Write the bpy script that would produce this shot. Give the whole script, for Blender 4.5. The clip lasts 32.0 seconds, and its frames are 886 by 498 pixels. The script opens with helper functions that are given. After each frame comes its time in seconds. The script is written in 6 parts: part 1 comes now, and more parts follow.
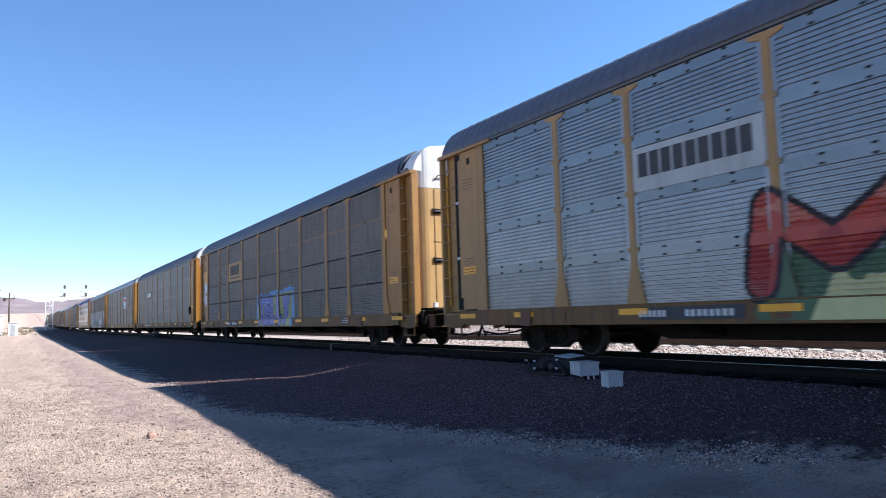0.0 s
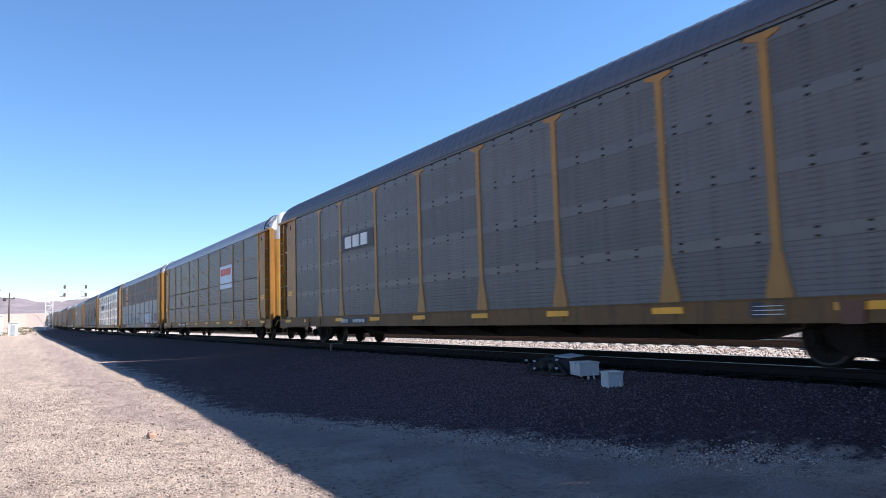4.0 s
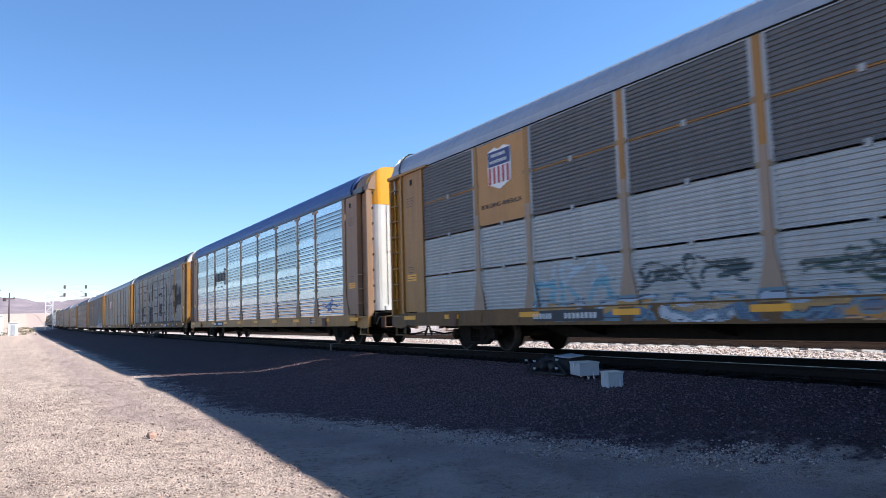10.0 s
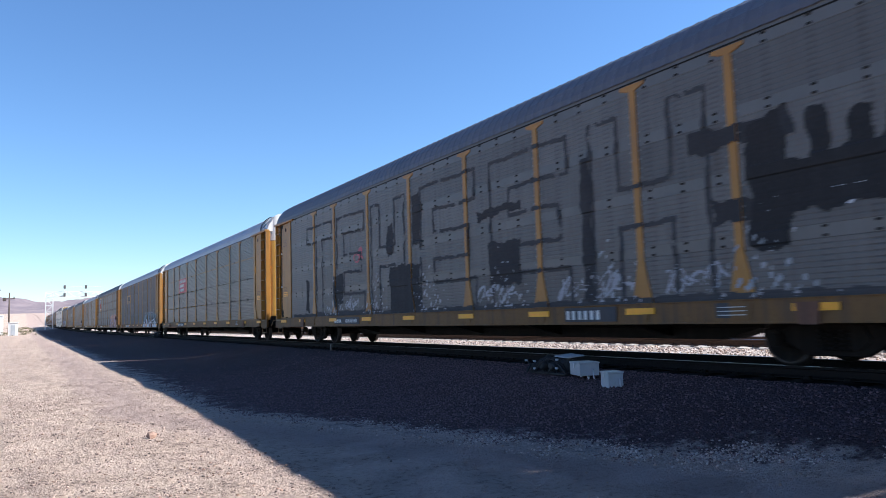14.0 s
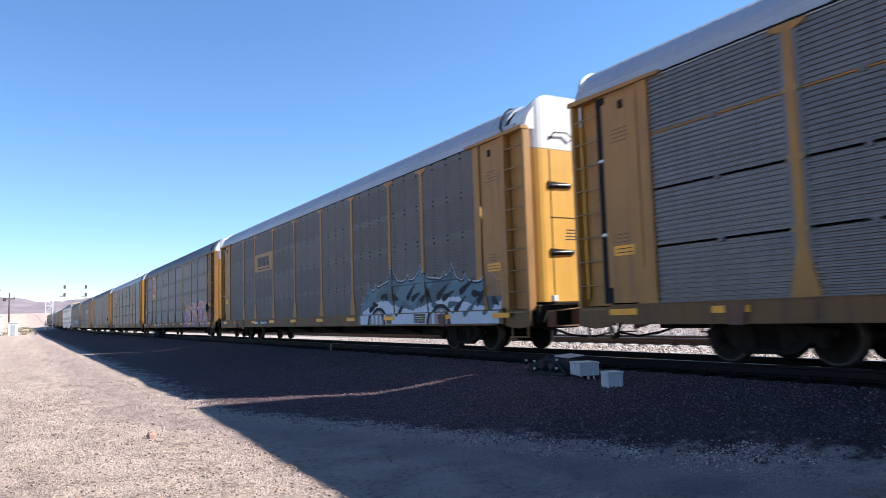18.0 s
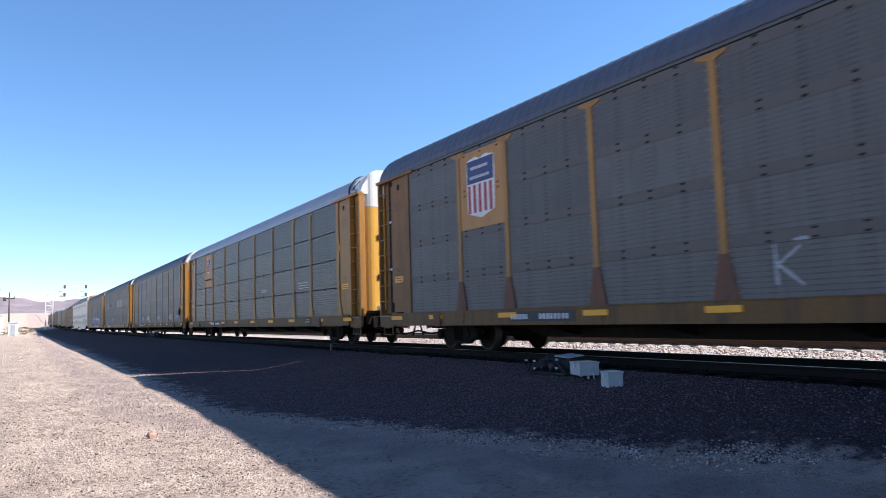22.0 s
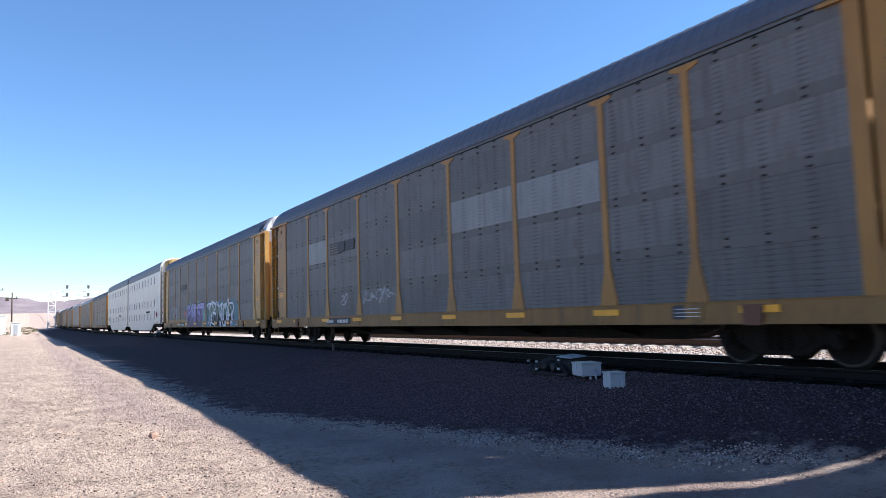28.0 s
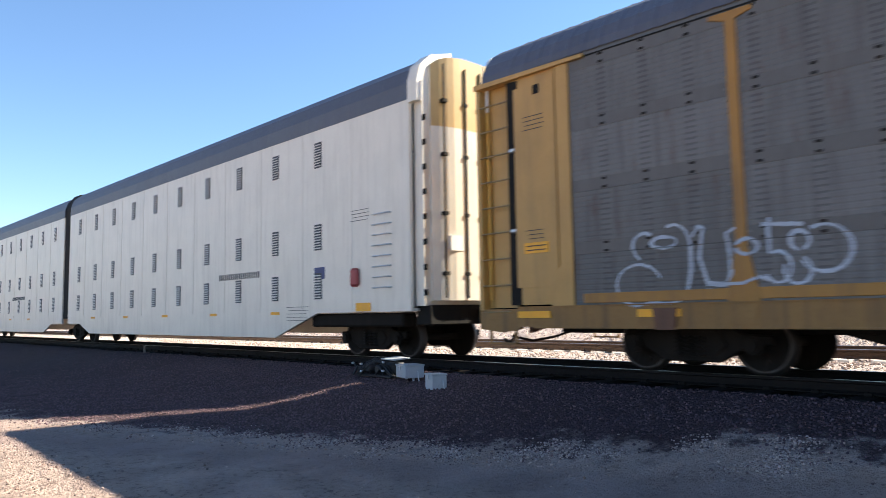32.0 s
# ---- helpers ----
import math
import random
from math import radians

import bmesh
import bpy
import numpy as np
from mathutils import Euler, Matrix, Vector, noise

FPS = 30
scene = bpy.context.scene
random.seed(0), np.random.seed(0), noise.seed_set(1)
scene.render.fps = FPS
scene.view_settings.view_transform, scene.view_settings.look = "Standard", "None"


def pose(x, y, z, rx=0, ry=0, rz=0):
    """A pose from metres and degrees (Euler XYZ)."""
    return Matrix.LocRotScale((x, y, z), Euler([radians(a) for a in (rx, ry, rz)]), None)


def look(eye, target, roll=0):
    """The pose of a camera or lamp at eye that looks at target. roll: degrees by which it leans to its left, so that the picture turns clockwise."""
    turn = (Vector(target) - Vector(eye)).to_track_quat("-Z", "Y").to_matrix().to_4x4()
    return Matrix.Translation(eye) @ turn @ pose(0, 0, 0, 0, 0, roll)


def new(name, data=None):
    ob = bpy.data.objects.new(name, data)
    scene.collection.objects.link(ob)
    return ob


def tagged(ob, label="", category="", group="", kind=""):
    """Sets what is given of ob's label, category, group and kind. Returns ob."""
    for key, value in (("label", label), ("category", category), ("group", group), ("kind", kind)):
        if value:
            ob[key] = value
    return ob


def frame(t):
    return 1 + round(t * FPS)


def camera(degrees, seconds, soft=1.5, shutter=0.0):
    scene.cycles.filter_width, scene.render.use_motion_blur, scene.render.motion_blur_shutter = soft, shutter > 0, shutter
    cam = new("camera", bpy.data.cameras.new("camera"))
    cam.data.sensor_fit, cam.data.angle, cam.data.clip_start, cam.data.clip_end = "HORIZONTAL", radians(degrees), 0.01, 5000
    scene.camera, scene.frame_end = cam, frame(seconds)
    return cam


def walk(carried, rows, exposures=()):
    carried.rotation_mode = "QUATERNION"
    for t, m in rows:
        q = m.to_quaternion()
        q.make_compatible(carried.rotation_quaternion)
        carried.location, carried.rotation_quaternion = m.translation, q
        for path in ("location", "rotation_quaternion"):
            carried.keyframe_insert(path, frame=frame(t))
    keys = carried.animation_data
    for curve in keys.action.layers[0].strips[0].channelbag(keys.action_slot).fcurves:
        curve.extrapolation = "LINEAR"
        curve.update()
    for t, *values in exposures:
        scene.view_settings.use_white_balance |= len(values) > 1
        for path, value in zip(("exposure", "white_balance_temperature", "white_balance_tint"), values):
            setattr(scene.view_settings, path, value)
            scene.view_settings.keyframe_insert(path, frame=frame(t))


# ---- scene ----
cam = camera(63.15, 32.0, soft=0.65, shutter=0.22)
EYE = (0.0, 0.0, 0.90)           # 0.9 m above the railhead, about 1.6 m above the dirt
TURNS = [
    (0.0, -30.00, 5.29, 1.73), (21.0, -30.00, 5.29, 1.73), (22.0, -30.00, 5.28, 1.71), (23.0, -29.94, 5.28, 1.64),
    (24.0, -29.94, 5.34, 1.66), (24.5, -29.90, 5.39, 1.64), (25.5, -29.87, 5.39, 1.58), (27.5, -29.82, 5.34, 1.64),
    (28.5, -29.84, 5.29, 1.70), (29.0, -29.74, 5.29, 1.72), (29.6, -29.71, 5.24, 1.81), (30.0, -30.81, 5.21, 1.79),
    (30.5, -35.59, 5.10, 1.60), (31.0, -41.85, 5.07, 1.13), (31.5, -43.66, 5.11, 0.92), (32.0, -43.53, 5.18, 0.93)]
EXPOSURES = [(0.0, 1.02, 6000, 11.5), (12.0, 1.0, 6000, 11.5), (12.7, 0.9, 5960, 11.5), (13.3, 0.84, 5930, 11.5), (14.3, 0.95, 5950, 11.5), (16.0, 1.02, 6000, 11.5), (29.6, 1.02, 6030, 11.5), (30.4, 1.0, 5950, 12), (31.0, 1.0, 5900, 13), (31.6, 1.28, 6850, 12), (32.0, 1.38, 6980, 11.5)]
walk(cam, [(t, pose(*EYE, 90 + pitch, roll, yaw)) for t, yaw, pitch, roll in TURNS], exposures=EXPOSURES)

# ---- sky and sun ----
SUN_TO = Vector((1.0, -0.41, 0.885)).normalized()
world = bpy.data.worlds.new("desert_sky")
scene.world = world
world.use_nodes = True
wn = world.node_tree.nodes
sky = wn.new("ShaderNodeTexSky")
sky.sky_type = "NISHITA"
sky.sun_disc = False
sky.sun_elevation = math.asin(SUN_TO.z)
sky.sun_rotation = math.atan2(SUN_TO.x, SUN_TO.y)
sky.altitude = 700
sky.air_density, sky.dust_density, sky.ozone_density = 1.1, 0.0, 5.0
wn["Background"].inputs["Strength"].default_value = 0.098
deep = wn.new("ShaderNodeHueSaturation")          # clear, dry desert air: a deep blue
deep.inputs["Saturation"].default_value = 1.06
world.node_tree.links.new(sky.outputs[0], deep.inputs["Color"])
world.node_tree.links.new(deep.outputs[0], wn["Background"].inputs["Color"])
sun = new("sun", bpy.data.lights.new("sun", "SUN"))
sun.data.energy, sun.data.angle, sun.data.color = 6.2, radians(0.53), (1.0, 0.955, 0.83)
sun.matrix_world = look(SUN_TO * 100, (0, 0, 0))


# ---- materials ----
def nodes_of(name):
    m = bpy.data.materials.new(name)
    m.use_nodes = True
    return m, m.node_tree.nodes, m.node_tree.links


def mix(N, L, fac, a, b, blend="MIX"):
    n = N.new("ShaderNodeMix")
    n.data_type, n.blend_type = "RGBA", blend
    for sock, v in ((n.inputs[0], fac), (n.inputs[6], a), (n.inputs[7], b)):
        if isinstance(v, bpy.types.NodeSocket):
            L.new(v, sock)
        elif isinstance(v, (int, float)):
            sock.default_value = v
        else:
            sock.default_value = (*v, 1)
    return n.outputs[2]


def ramp(N, L, src, lo, hi, a=0.0, b=1.0):
    n = N.new("ShaderNodeMapRange")
    n.inputs[1].default_value, n.inputs[2].default_value = lo, hi
    n.inputs[3].default_value, n.inputs[4].default_value = a, b
    L.new(src, n.inputs[0])
    return n.outputs[0]


def maths(N, L, op, a, b=0.0):
    n = N.new("ShaderNodeMath")
    n.operation = op
    for i, v in enumerate((a, b)):
        if isinstance(v, bpy.types.NodeSocket):
            L.new(v, n.inputs[i])
        else:
            n.inputs[i].default_value = v
    return n.outputs[0]


def noise_tex(N, L, vec, scale, detail=4, w=None, stretch=None, rough=0.6):
    n = N.new("ShaderNodeTexNoise")
    n.inputs["Scale"].default_value, n.inputs["Detail"].default_value = scale, detail
    n.inputs["Roughness"].default_value = rough
    if stretch:
        mp = N.new("ShaderNodeMapping")
        mp.inputs["Scale"].default_value = stretch
        L.new(vec, mp.inputs["Vector"])
        vec = mp.outputs[0]
    if w is not None:
        n.noise_dimensions = "4D"
        L.new(w, n.inputs["W"])
    L.new(vec, n.inputs["Vector"])
    return n.outputs["Fac"]


def paint(name, rgb, rough=0.5, dirt=(0.10, 0.085, 0.07), amount=0.45, rust=0.0, metal=0.0, perf=0.0, bump=0.15, vary=0.10, each=0.0):
    """Weathered paint or metal: mottled tone, dust, streaks that run down, fine relief."""
    m, N, L = nodes_of(name)
    bsdf = N["Principled BSDF"]
    co = N.new("ShaderNodeTexCoord").outputs["Object"]
    rnd = maths(N, L, "MULTIPLY", N.new("ShaderNodeObjectInfo").outputs["Random"], 40.0)
    big = noise_tex(N, L, co, 1.3, 5, rnd)
    fine = noise_tex(N, L, co, 22, 4, rnd)
    streak = noise_tex(N, L, co, 1.0, 4, rnd, (7.0, 7.0, 0.55))
    col = mix(N, L, ramp(N, L, big, 0.3, 0.7), [c * (1 - vary) for c in rgb], [min(1, c * (1 + vary)) for c in rgb])
    col = mix(N, L, maths(N, L, "MULTIPLY", ramp(N, L, streak, 0.48, 0.72), amount), col, dirt)
    col = mix(N, L, maths(N, L, "MULTIPLY", ramp(N, L, fine, 0.55, 0.8), amount * 0.6), col, dirt)
    if rust:
        rst = noise_tex(N, L, co, 1.7, 6, rnd, (2.2, 2.2, 0.7), 0.72)
        col = mix(N, L, maths(N, L, "MULTIPLY", ramp(N, L, rst, 0.56, 0.68), rust), col, (0.085, 0.042, 0.024))
    if perf:
        sep = N.new("ShaderNodeSeparateXYZ")
        L.new(co, sep.inputs[0])
        dots = None
        for axis, pitch, part_ in ((1, 0.70, 0.10), (2, 0.0805, 0.20)):
            f = maths(N, L, "PINGPONG", sep.outputs[axis], pitch / 2)
            f = maths(N, L, "LESS_THAN", f, pitch * part_)
            dots = f if dots is None else maths(N, L, "MULTIPLY", dots, f)
        gap_ = maths(N, L, "GREATER_THAN", maths(N, L, "PINGPONG", sep.outputs[1], 0.35), 0.012)
        dots = maths(N, L, "MULTIPLY", dots, gap_)
        col = mix(N, L, maths(N, L, "MULTIPLY", dots, perf), col, (0.012, 0.012, 0.014))
    if each:
        tone = ramp(N, L, N.new("ShaderNodeObjectInfo").outputs["Random"], 0, 1, 1 - each, 1 + each)
        grey = N.new("ShaderNodeCombineColor")
        for i in range(3):
            L.new(tone, grey.inputs[i])
        col = mix(N, L, 1.0, col, grey.outputs[0], "MULTIPLY")
    L.new(col, bsdf.inputs["Base Color"])
    L.new(ramp(N, L, fine, 0.3, 0.8, rough - 0.1, min(1, rough + 0.15)), bsdf.inputs["Roughness"])
    bsdf.inputs["Metallic"].default_value = metal
    bp = N.new("ShaderNodeBump")
    bp.inputs["Strength"].default_value, bp.inputs["Distance"].default_value = bump, 0.01
    L.new(maths(N, L, "ADD", fine, maths(N, L, "MULTIPLY", big, 1.5)), bp.inputs["Height"])
    L.new(bp.outputs[0], bsdf.inputs["Normal"])
    return m


def dull(m, level=0.15):
    m.node_tree.nodes["Principled BSDF"].inputs["Specular IOR Level"].default_value = level
    return m


Y1 = paint("yellow_paint", (0.345, 0.158, 0.023), 0.5, (0.14, 0.068, 0.03), 0.5)
Y2 = paint("faded_yellow_paint", (0.35, 0.20, 0.070), 0.6, (0.17, 0.115, 0.065), 0.4, 0.12)
Y3 = paint("brownish_yellow_paint", (0.36, 0.178, 0.042), 0.6, (0.12, 0.06, 0.035), 0.5, 0.4)
Y4 = paint("tan_brown_paint", (0.30, 0.175, 0.10), 0.6, (0.15, 0.09, 0.055), 0.4, 0.15)
YD = paint("clean_end_door_yellow", (0.66, 0.355, 0.062), 0.42, (0.35, 0.2, 0.08), 0.25)
YB = paint("bright_yellow_paint", (0.86, 0.38, 0.012), 0.45, (0.3, 0.2, 0.08), 0.2)
WHITE = paint("white_paint", (0.68, 0.67, 0.65), 0.45, (0.4, 0.38, 0.35), 0.25)
CREAM = paint("cream_white_paint", (0.74, 0.68, 0.585), 0.4, (0.42, 0.37, 0.3), 0.3, vary=0.05)
BLACK = dull(paint("black_grime", (0.014, 0.013, 0.012), 0.8, (0.032, 0.026, 0.022), 0.5))
IRON = dull(paint("cast_iron_truck", (0.013, 0.010, 0.008), 0.8, (0.032, 0.025, 0.02), 0.5))
STEEL = paint("galvanised_steel", (0.55, 0.57, 0.60), 0.4, (0.3, 0.3, 0.3), 0.2, metal=0.7)
RAIL = paint("rail_rust", (0.06, 0.034, 0.024), 0.75, (0.03, 0.022, 0.02), 0.5)
# near rail: the rail colour again, darkened for the train's shade
RAILSHADE = dull(paint("shade_darkened_rail", (0.014, 0.011, 0.010), 0.8, (0.010, 0.008, 0.008), 0.5))
RAILTOP = paint("polished_rail_head", (0.26, 0.25, 0.25), 0.38, (0.12, 0.1, 0.09), 0.4, metal=1.0, bump=0.03)
TREAD = paint("polished_wheel_tread", (0.075, 0.065, 0.06), 0.55, (0.035, 0.028, 0.024), 0.55, metal=0.8)
RUNG = paint("worn_ladder_rung", (0.27, 0.17, 0.07), 0.5, (0.2, 0.15, 0.1), 0.4)
INK = paint("black_lettering", (0.03, 0.03, 0.035), 0.6, amount=0.1)
PLATE = paint("dark_number_plate", (0.035, 0.037, 0.045), 0.6, amount=0.15)
SIGNW = paint("white_lettering", (0.72, 0.72, 0.70), 0.6, amount=0.2)
RED = paint("faded_red_sign", (0.42, 0.045, 0.06), 0.55, amount=0.15)
ORANGE = paint("orange_red_lettering", (0.62, 0.09, 0.05), 0.55, amount=0.1)
BLUE = paint("blue_emblem", (0.028, 0.04, 0.15), 0.5, amount=0.1)
PALEBLUE = paint("pale_blue_sign", (0.52, 0.62, 0.72), 0.5, amount=0.2)
REDPART = paint("red_hand_brake_box", (0.35, 0.05, 0.05), 0.55, amount=0.3)
ROOFS = {
    "dark": paint("dark_grey_roof_steel", (0.088, 0.088, 0.108), 0.5, (0.14, 0.13, 0.12), 0.3, metal=0.0),
    "light": paint("light_galvanised_roof", (0.36, 0.37, 0.40), 0.45, (0.34, 0.33, 0.32), 0.25, metal=0.15),
    "blue": paint("blue_roof_steel", (0.06, 0.10, 0.24), 0.45, (0.1, 0.13, 0.24), 0.3)}
PANELS = {
    "grey": paint("grey_galvanised_panel", (0.138, 0.128, 0.122), 0.42, (0.085, 0.078, 0.072), 0.55, metal=0.25, each=0.10),
    "dark": paint("dark_grimy_panel", (0.150, 0.138, 0.130), 0.6, (0.06, 0.05, 0.043), 0.7, metal=0.1, each=0.14),
    "pale": paint("pale_washed_panel", (0.37, 0.38, 0.375), 0.5, (0.2, 0.195, 0.19), 0.35, metal=0.15),
    "upper": paint("dull_upper_panel", (0.12, 0.117, 0.117), 0.6, (0.08, 0.075, 0.07), 0.4, metal=0.1),
    "silver": paint("bright_silver_panel", (0.44, 0.425, 0.41), 0.19, (0.3, 0.28, 0.27), 0.35, metal=0.96, bump=0.03, each=0.22),
    "silver_perf": paint("silver_perforated_panel", (0.235, 0.245, 0.26), 0.36, (0.16, 0.16, 0.165), 0.5, metal=0.7, each=0.12),
    "grey_perf": paint("grey_perforated_panel", (0.116, 0.107, 0.101), 0.5, (0.085, 0.075, 0.068), 0.7, rust=0.3, metal=0.25, perf=0.30, each=0.14),
    "grime_perf": paint("grimy_rust_flecked_panel", (0.129, 0.122, 0.118), 0.55, (0.062, 0.053, 0.047), 0.7, rust=0.6, metal=0.1, perf=0.42, each=0.18),
    "bare": paint("bare_bright_panel", (0.215, 0.212, 0.212), 0.45, (0.11, 0.10, 0.095), 0.6, metal=0.3, perf=0.3),
    "brown_perf": paint("rust_stained_perforated_panel", (0.108, 0.093, 0.083), 0.65, (0.085, 0.066, 0.053), 0.6, rust=0.5, metal=0.05, perf=0.4, each=0.14)}
SBAND = paint("bright_silver_band", (0.48, 0.51, 0.54), 0.24, (0.35, 0.35, 0.36), 0.35, metal=0.92, bump=0.03, each=0.22)
BAND = paint("smooth_panel_band", (0.124, 0.114, 0.108), 0.45, (0.10, 0.092, 0.085), 0.45, metal=0.3)
GBAND = paint("grimy_panel_band", (0.110, 0.101, 0.095), 0.55, (0.07, 0.062, 0.055), 0.5, rust=0.2)
WELD = paint("grey_weld_mark", (0.17, 0.16, 0.15), 0.6, amount=0.5, each=0.3)
PLAQUE = paint("faded_emblem_yellow", (0.44, 0.215, 0.055), 0.55, (0.2, 0.11, 0.05), 0.3)
SILL = paint("stained_sill_paint", (0.155, 0.076, 0.017), 0.65, (0.055, 0.034, 0.022), 0.85, rust=0.55)
SILLGOLD = paint("worn_golden_sill", (0.255, 0.130, 0.033), 0.6, (0.10, 0.055, 0.027), 0.6, rust=0.35)
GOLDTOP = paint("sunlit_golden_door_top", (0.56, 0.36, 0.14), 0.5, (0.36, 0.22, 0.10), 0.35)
RUSTFOOT = paint("rust_brown_foot", (0.15, 0.07, 0.04), 0.75, (0.07, 0.04, 0.03), 0.5, rust=0.4)
TAND = paint("faded_tan_door", (0.50, 0.31, 0.13), 0.5, (0.25, 0.15, 0.07), 0.35)
ENDBROWN = paint("grimy_brown_end", (0.22, 0.104, 0.028), 0.65, (0.08, 0.045, 0.025), 0.6, rust=0.3)
ENDBRIGHT = paint("bright_golden_end", (0.46, 0.255, 0.07), 0.5, (0.2, 0.12, 0.05), 0.35)
WASHED = paint("tan_washed_paint", (0.31, 0.215, 0.145), 0.55, (0.2, 0.17, 0.14), 0.4)
PERFBAND = paint("silver_perforated_band", (0.20, 0.21, 0.22), 0.36, (0.2, 0.2, 0.21), 0.5, metal=0.75, each=0.15)
BANDB = paint("dull_panel_band", (0.108, 0.094, 0.085), 0.6, (0.09, 0.08, 0.07), 0.5, rust=0.2)

# ---- mesh helpers ----
CACHE = {}


def finish(name, bm, smooth=False):
    me = bpy.data.meshes.new(name)
    bm.normal_update()
    bm.to_mesh(me)
    bm.free()
    if smooth:
        for p in me.polygons:
            p.use_smooth = True
    return me


def put(name, me, mats, parent=None, at=(0, 0, 0), label="", turn=(0, 0, 0), scale=None):
    ob = new(name, me)
    mats = mats if isinstance(mats, (list, tuple)) else [mats]
    while len(me.materials) < len(mats):
        me.materials.append(None)
    for slot, m in zip(ob.material_slots, mats):
        slot.link, slot.material = "OBJECT", m
    ob.parent = parent
    ob.location, ob.rotation_euler = at, [radians(a) for a in turn]
    if scale:
        ob.scale = scale
    if label:
        ob["label"] = label
    return ob


def part(name, bm, material, parent, label="", at=(0, 0, 0), smooth=False):
    return put(name, finish(name, bm, smooth), material, parent, at, label)


def shared(key, make):
    if key not in CACHE:
        CACHE[key] = make()
    return CACHE[key]


def box(bm, x0, x1, y0, y1, z0, z1, bevel=0.0, mat=0):
    c = [bm.verts.new((x, y, z)) for x in (x0, x1) for y in (y0, y1) for z in (z0, z1)]
    fs = [bm.faces.new([c[i] for i in q]) for q in ((0, 1, 3, 2), (4, 6, 7, 5), (0, 4, 5, 1), (2, 3, 7, 6), (0, 2, 6, 4), (1, 5, 7, 3))]
    for f in fs:
        f.material_index = mat
    if bevel:
        es = list({e for f in fs for e in f.edges})
        r = bmesh.ops.bevel(bm, geom=es, offset=bevel, segments=1, affect="EDGES", profile=0.5)
        for f in r["faces"]:
            f.material_index = mat
    return fs


def prism(bm, pts, lo, hi, axis=0, mat=0):
    """Extrude an outline of (a, b) pairs along an axis: x with (y, z), y with (x, z), z with (x, y)."""
    def v(p, h):
        return {0: (h, p[0], p[1]), 1: (p[0], h, p[1]), 2: (p[0], p[1], h)}[axis]
    a, b = [bm.verts.new(v(p, lo)) for p in pts], [bm.verts.new(v(p, hi)) for p in pts]
    n = len(pts)
    fs = [bm.faces.new((a[i], a[(i + 1) % n], b[(i + 1) % n], b[i])) for i in range(n)] + [bm.faces.new(a[::-1]), bm.faces.new(b)]
    for f in fs:
        f.material_index = mat
    bmesh.ops.recalc_face_normals(bm, faces=fs)
    return fs


def tube(bm, path, r, sides=8, mat=0, cap=True):
    """A round bar along a path of points."""
    path = [Vector(p) for p in path]
    rings = []
    for i, p in enumerate(path):
        d = (path[min(i + 1, len(path) - 1)] - path[max(i - 1, 0)]).normalized()
        u = d.orthogonal().normalized() if i == 0 else (u - d * u.dot(d)).normalized()
        w = d.cross(u)
        rings.append([bm.verts.new(p + r * (math.cos(k * math.tau / sides) * u + math.sin(k * math.tau / sides) * w)) for k in range(sides)])
    for a, b in zip(rings, rings[1:]):
        for k in range(sides):
            f = bm.faces.new((a[k], a[(k + 1) % sides], b[(k + 1) % sides], b[k]))
            f.material_index, f.smooth = mat, True
    if cap:
        bm.faces.new(rings[0][::-1]).material_index = mat
        bm.faces.new(rings[-1]).material_index = mat


def lathe(bm, profile, axis=0, seg=28, mats=None):
    """Turn (h, r) pairs round an axis."""
    rings = []
    for h, r in profile:
        ring = []
        for k in range(seg):
            c, s = r * math.cos(k * math.tau / seg), r * math.sin(k * math.tau / seg)
            ring.append(bm.verts.new({0: (h, c, s), 1: (c, h, s), 2: (c, s, h)}[axis]))
        rings.append(ring)
    fs = []
    for i, (a, b) in enumerate(zip(rings, rings[1:])):
        for k in range(seg):
            f = bm.faces.new((a[k], a[(k + 1) % seg], b[(k + 1) % seg], b[k]))
            f.smooth = True
            f.material_index = mats[i] if mats else 0
            fs.append(f)
    fs += [bm.faces.new(rings[0][::-1]), bm.faces.new(rings[-1])]
    bmesh.ops.recalc_face_normals(bm, faces=fs)


def named_empty(name, at):
    ob = new(name)
    ob.location = at
    ob.empty_display_size = 0.3
    return ob

# ---- the train: speed, order and places ----
TRACK_X, TRACK2_X = 10.70, 15.95


def rise(y):
    """The line climbs gently, far off."""
    d = max(0.0, y - 100.0)
    return 2.8e-5 * d * d if d < 200 else 1.12 + 0.004 * (d - 200)


def travelled(t):
    """Metres that the train has rolled since the start; it gathers speed slowly."""
    u = t / 10
    return 110.2454 * u - 0.1117 * u ** 2 + 2.2105 * u ** 3 - 0.5178 * u ** 4 + 0.0315 * u ** 5 - 0.22 * max(0, (t - 30.5) / 1.5) ** 3


def bend(y):
    """Sideways drift of the line where it starts its wide curve, far off."""
    return 5e-5 * max(0, y - 300) ** 2


def heading(y):
    return -math.degrees(math.atan(1e-4 * max(0, y - 300)))


HALF = 13.70                                # half the length of a rack car's body
RECESSBROWN = paint("shaded_brown_recess", (0.07, 0.045, 0.022), 0.7, amount=0.4)
POSTS = (1.47, 4.27, 7.06, 9.04)            # posts from the car's middle
EDGE = 11.68                                # end of the panels
ROW0, ROWH = 1.03, 0.99                     # lowest panel, height of a row
SIDE = 1.60
ROOF = [(1.62, 5.03), (1.60, 5.16), (1.50, 5.38), (1.30, 5.62), (1.10, 5.755), (0.55, 5.83), (0.0, 5.85)]


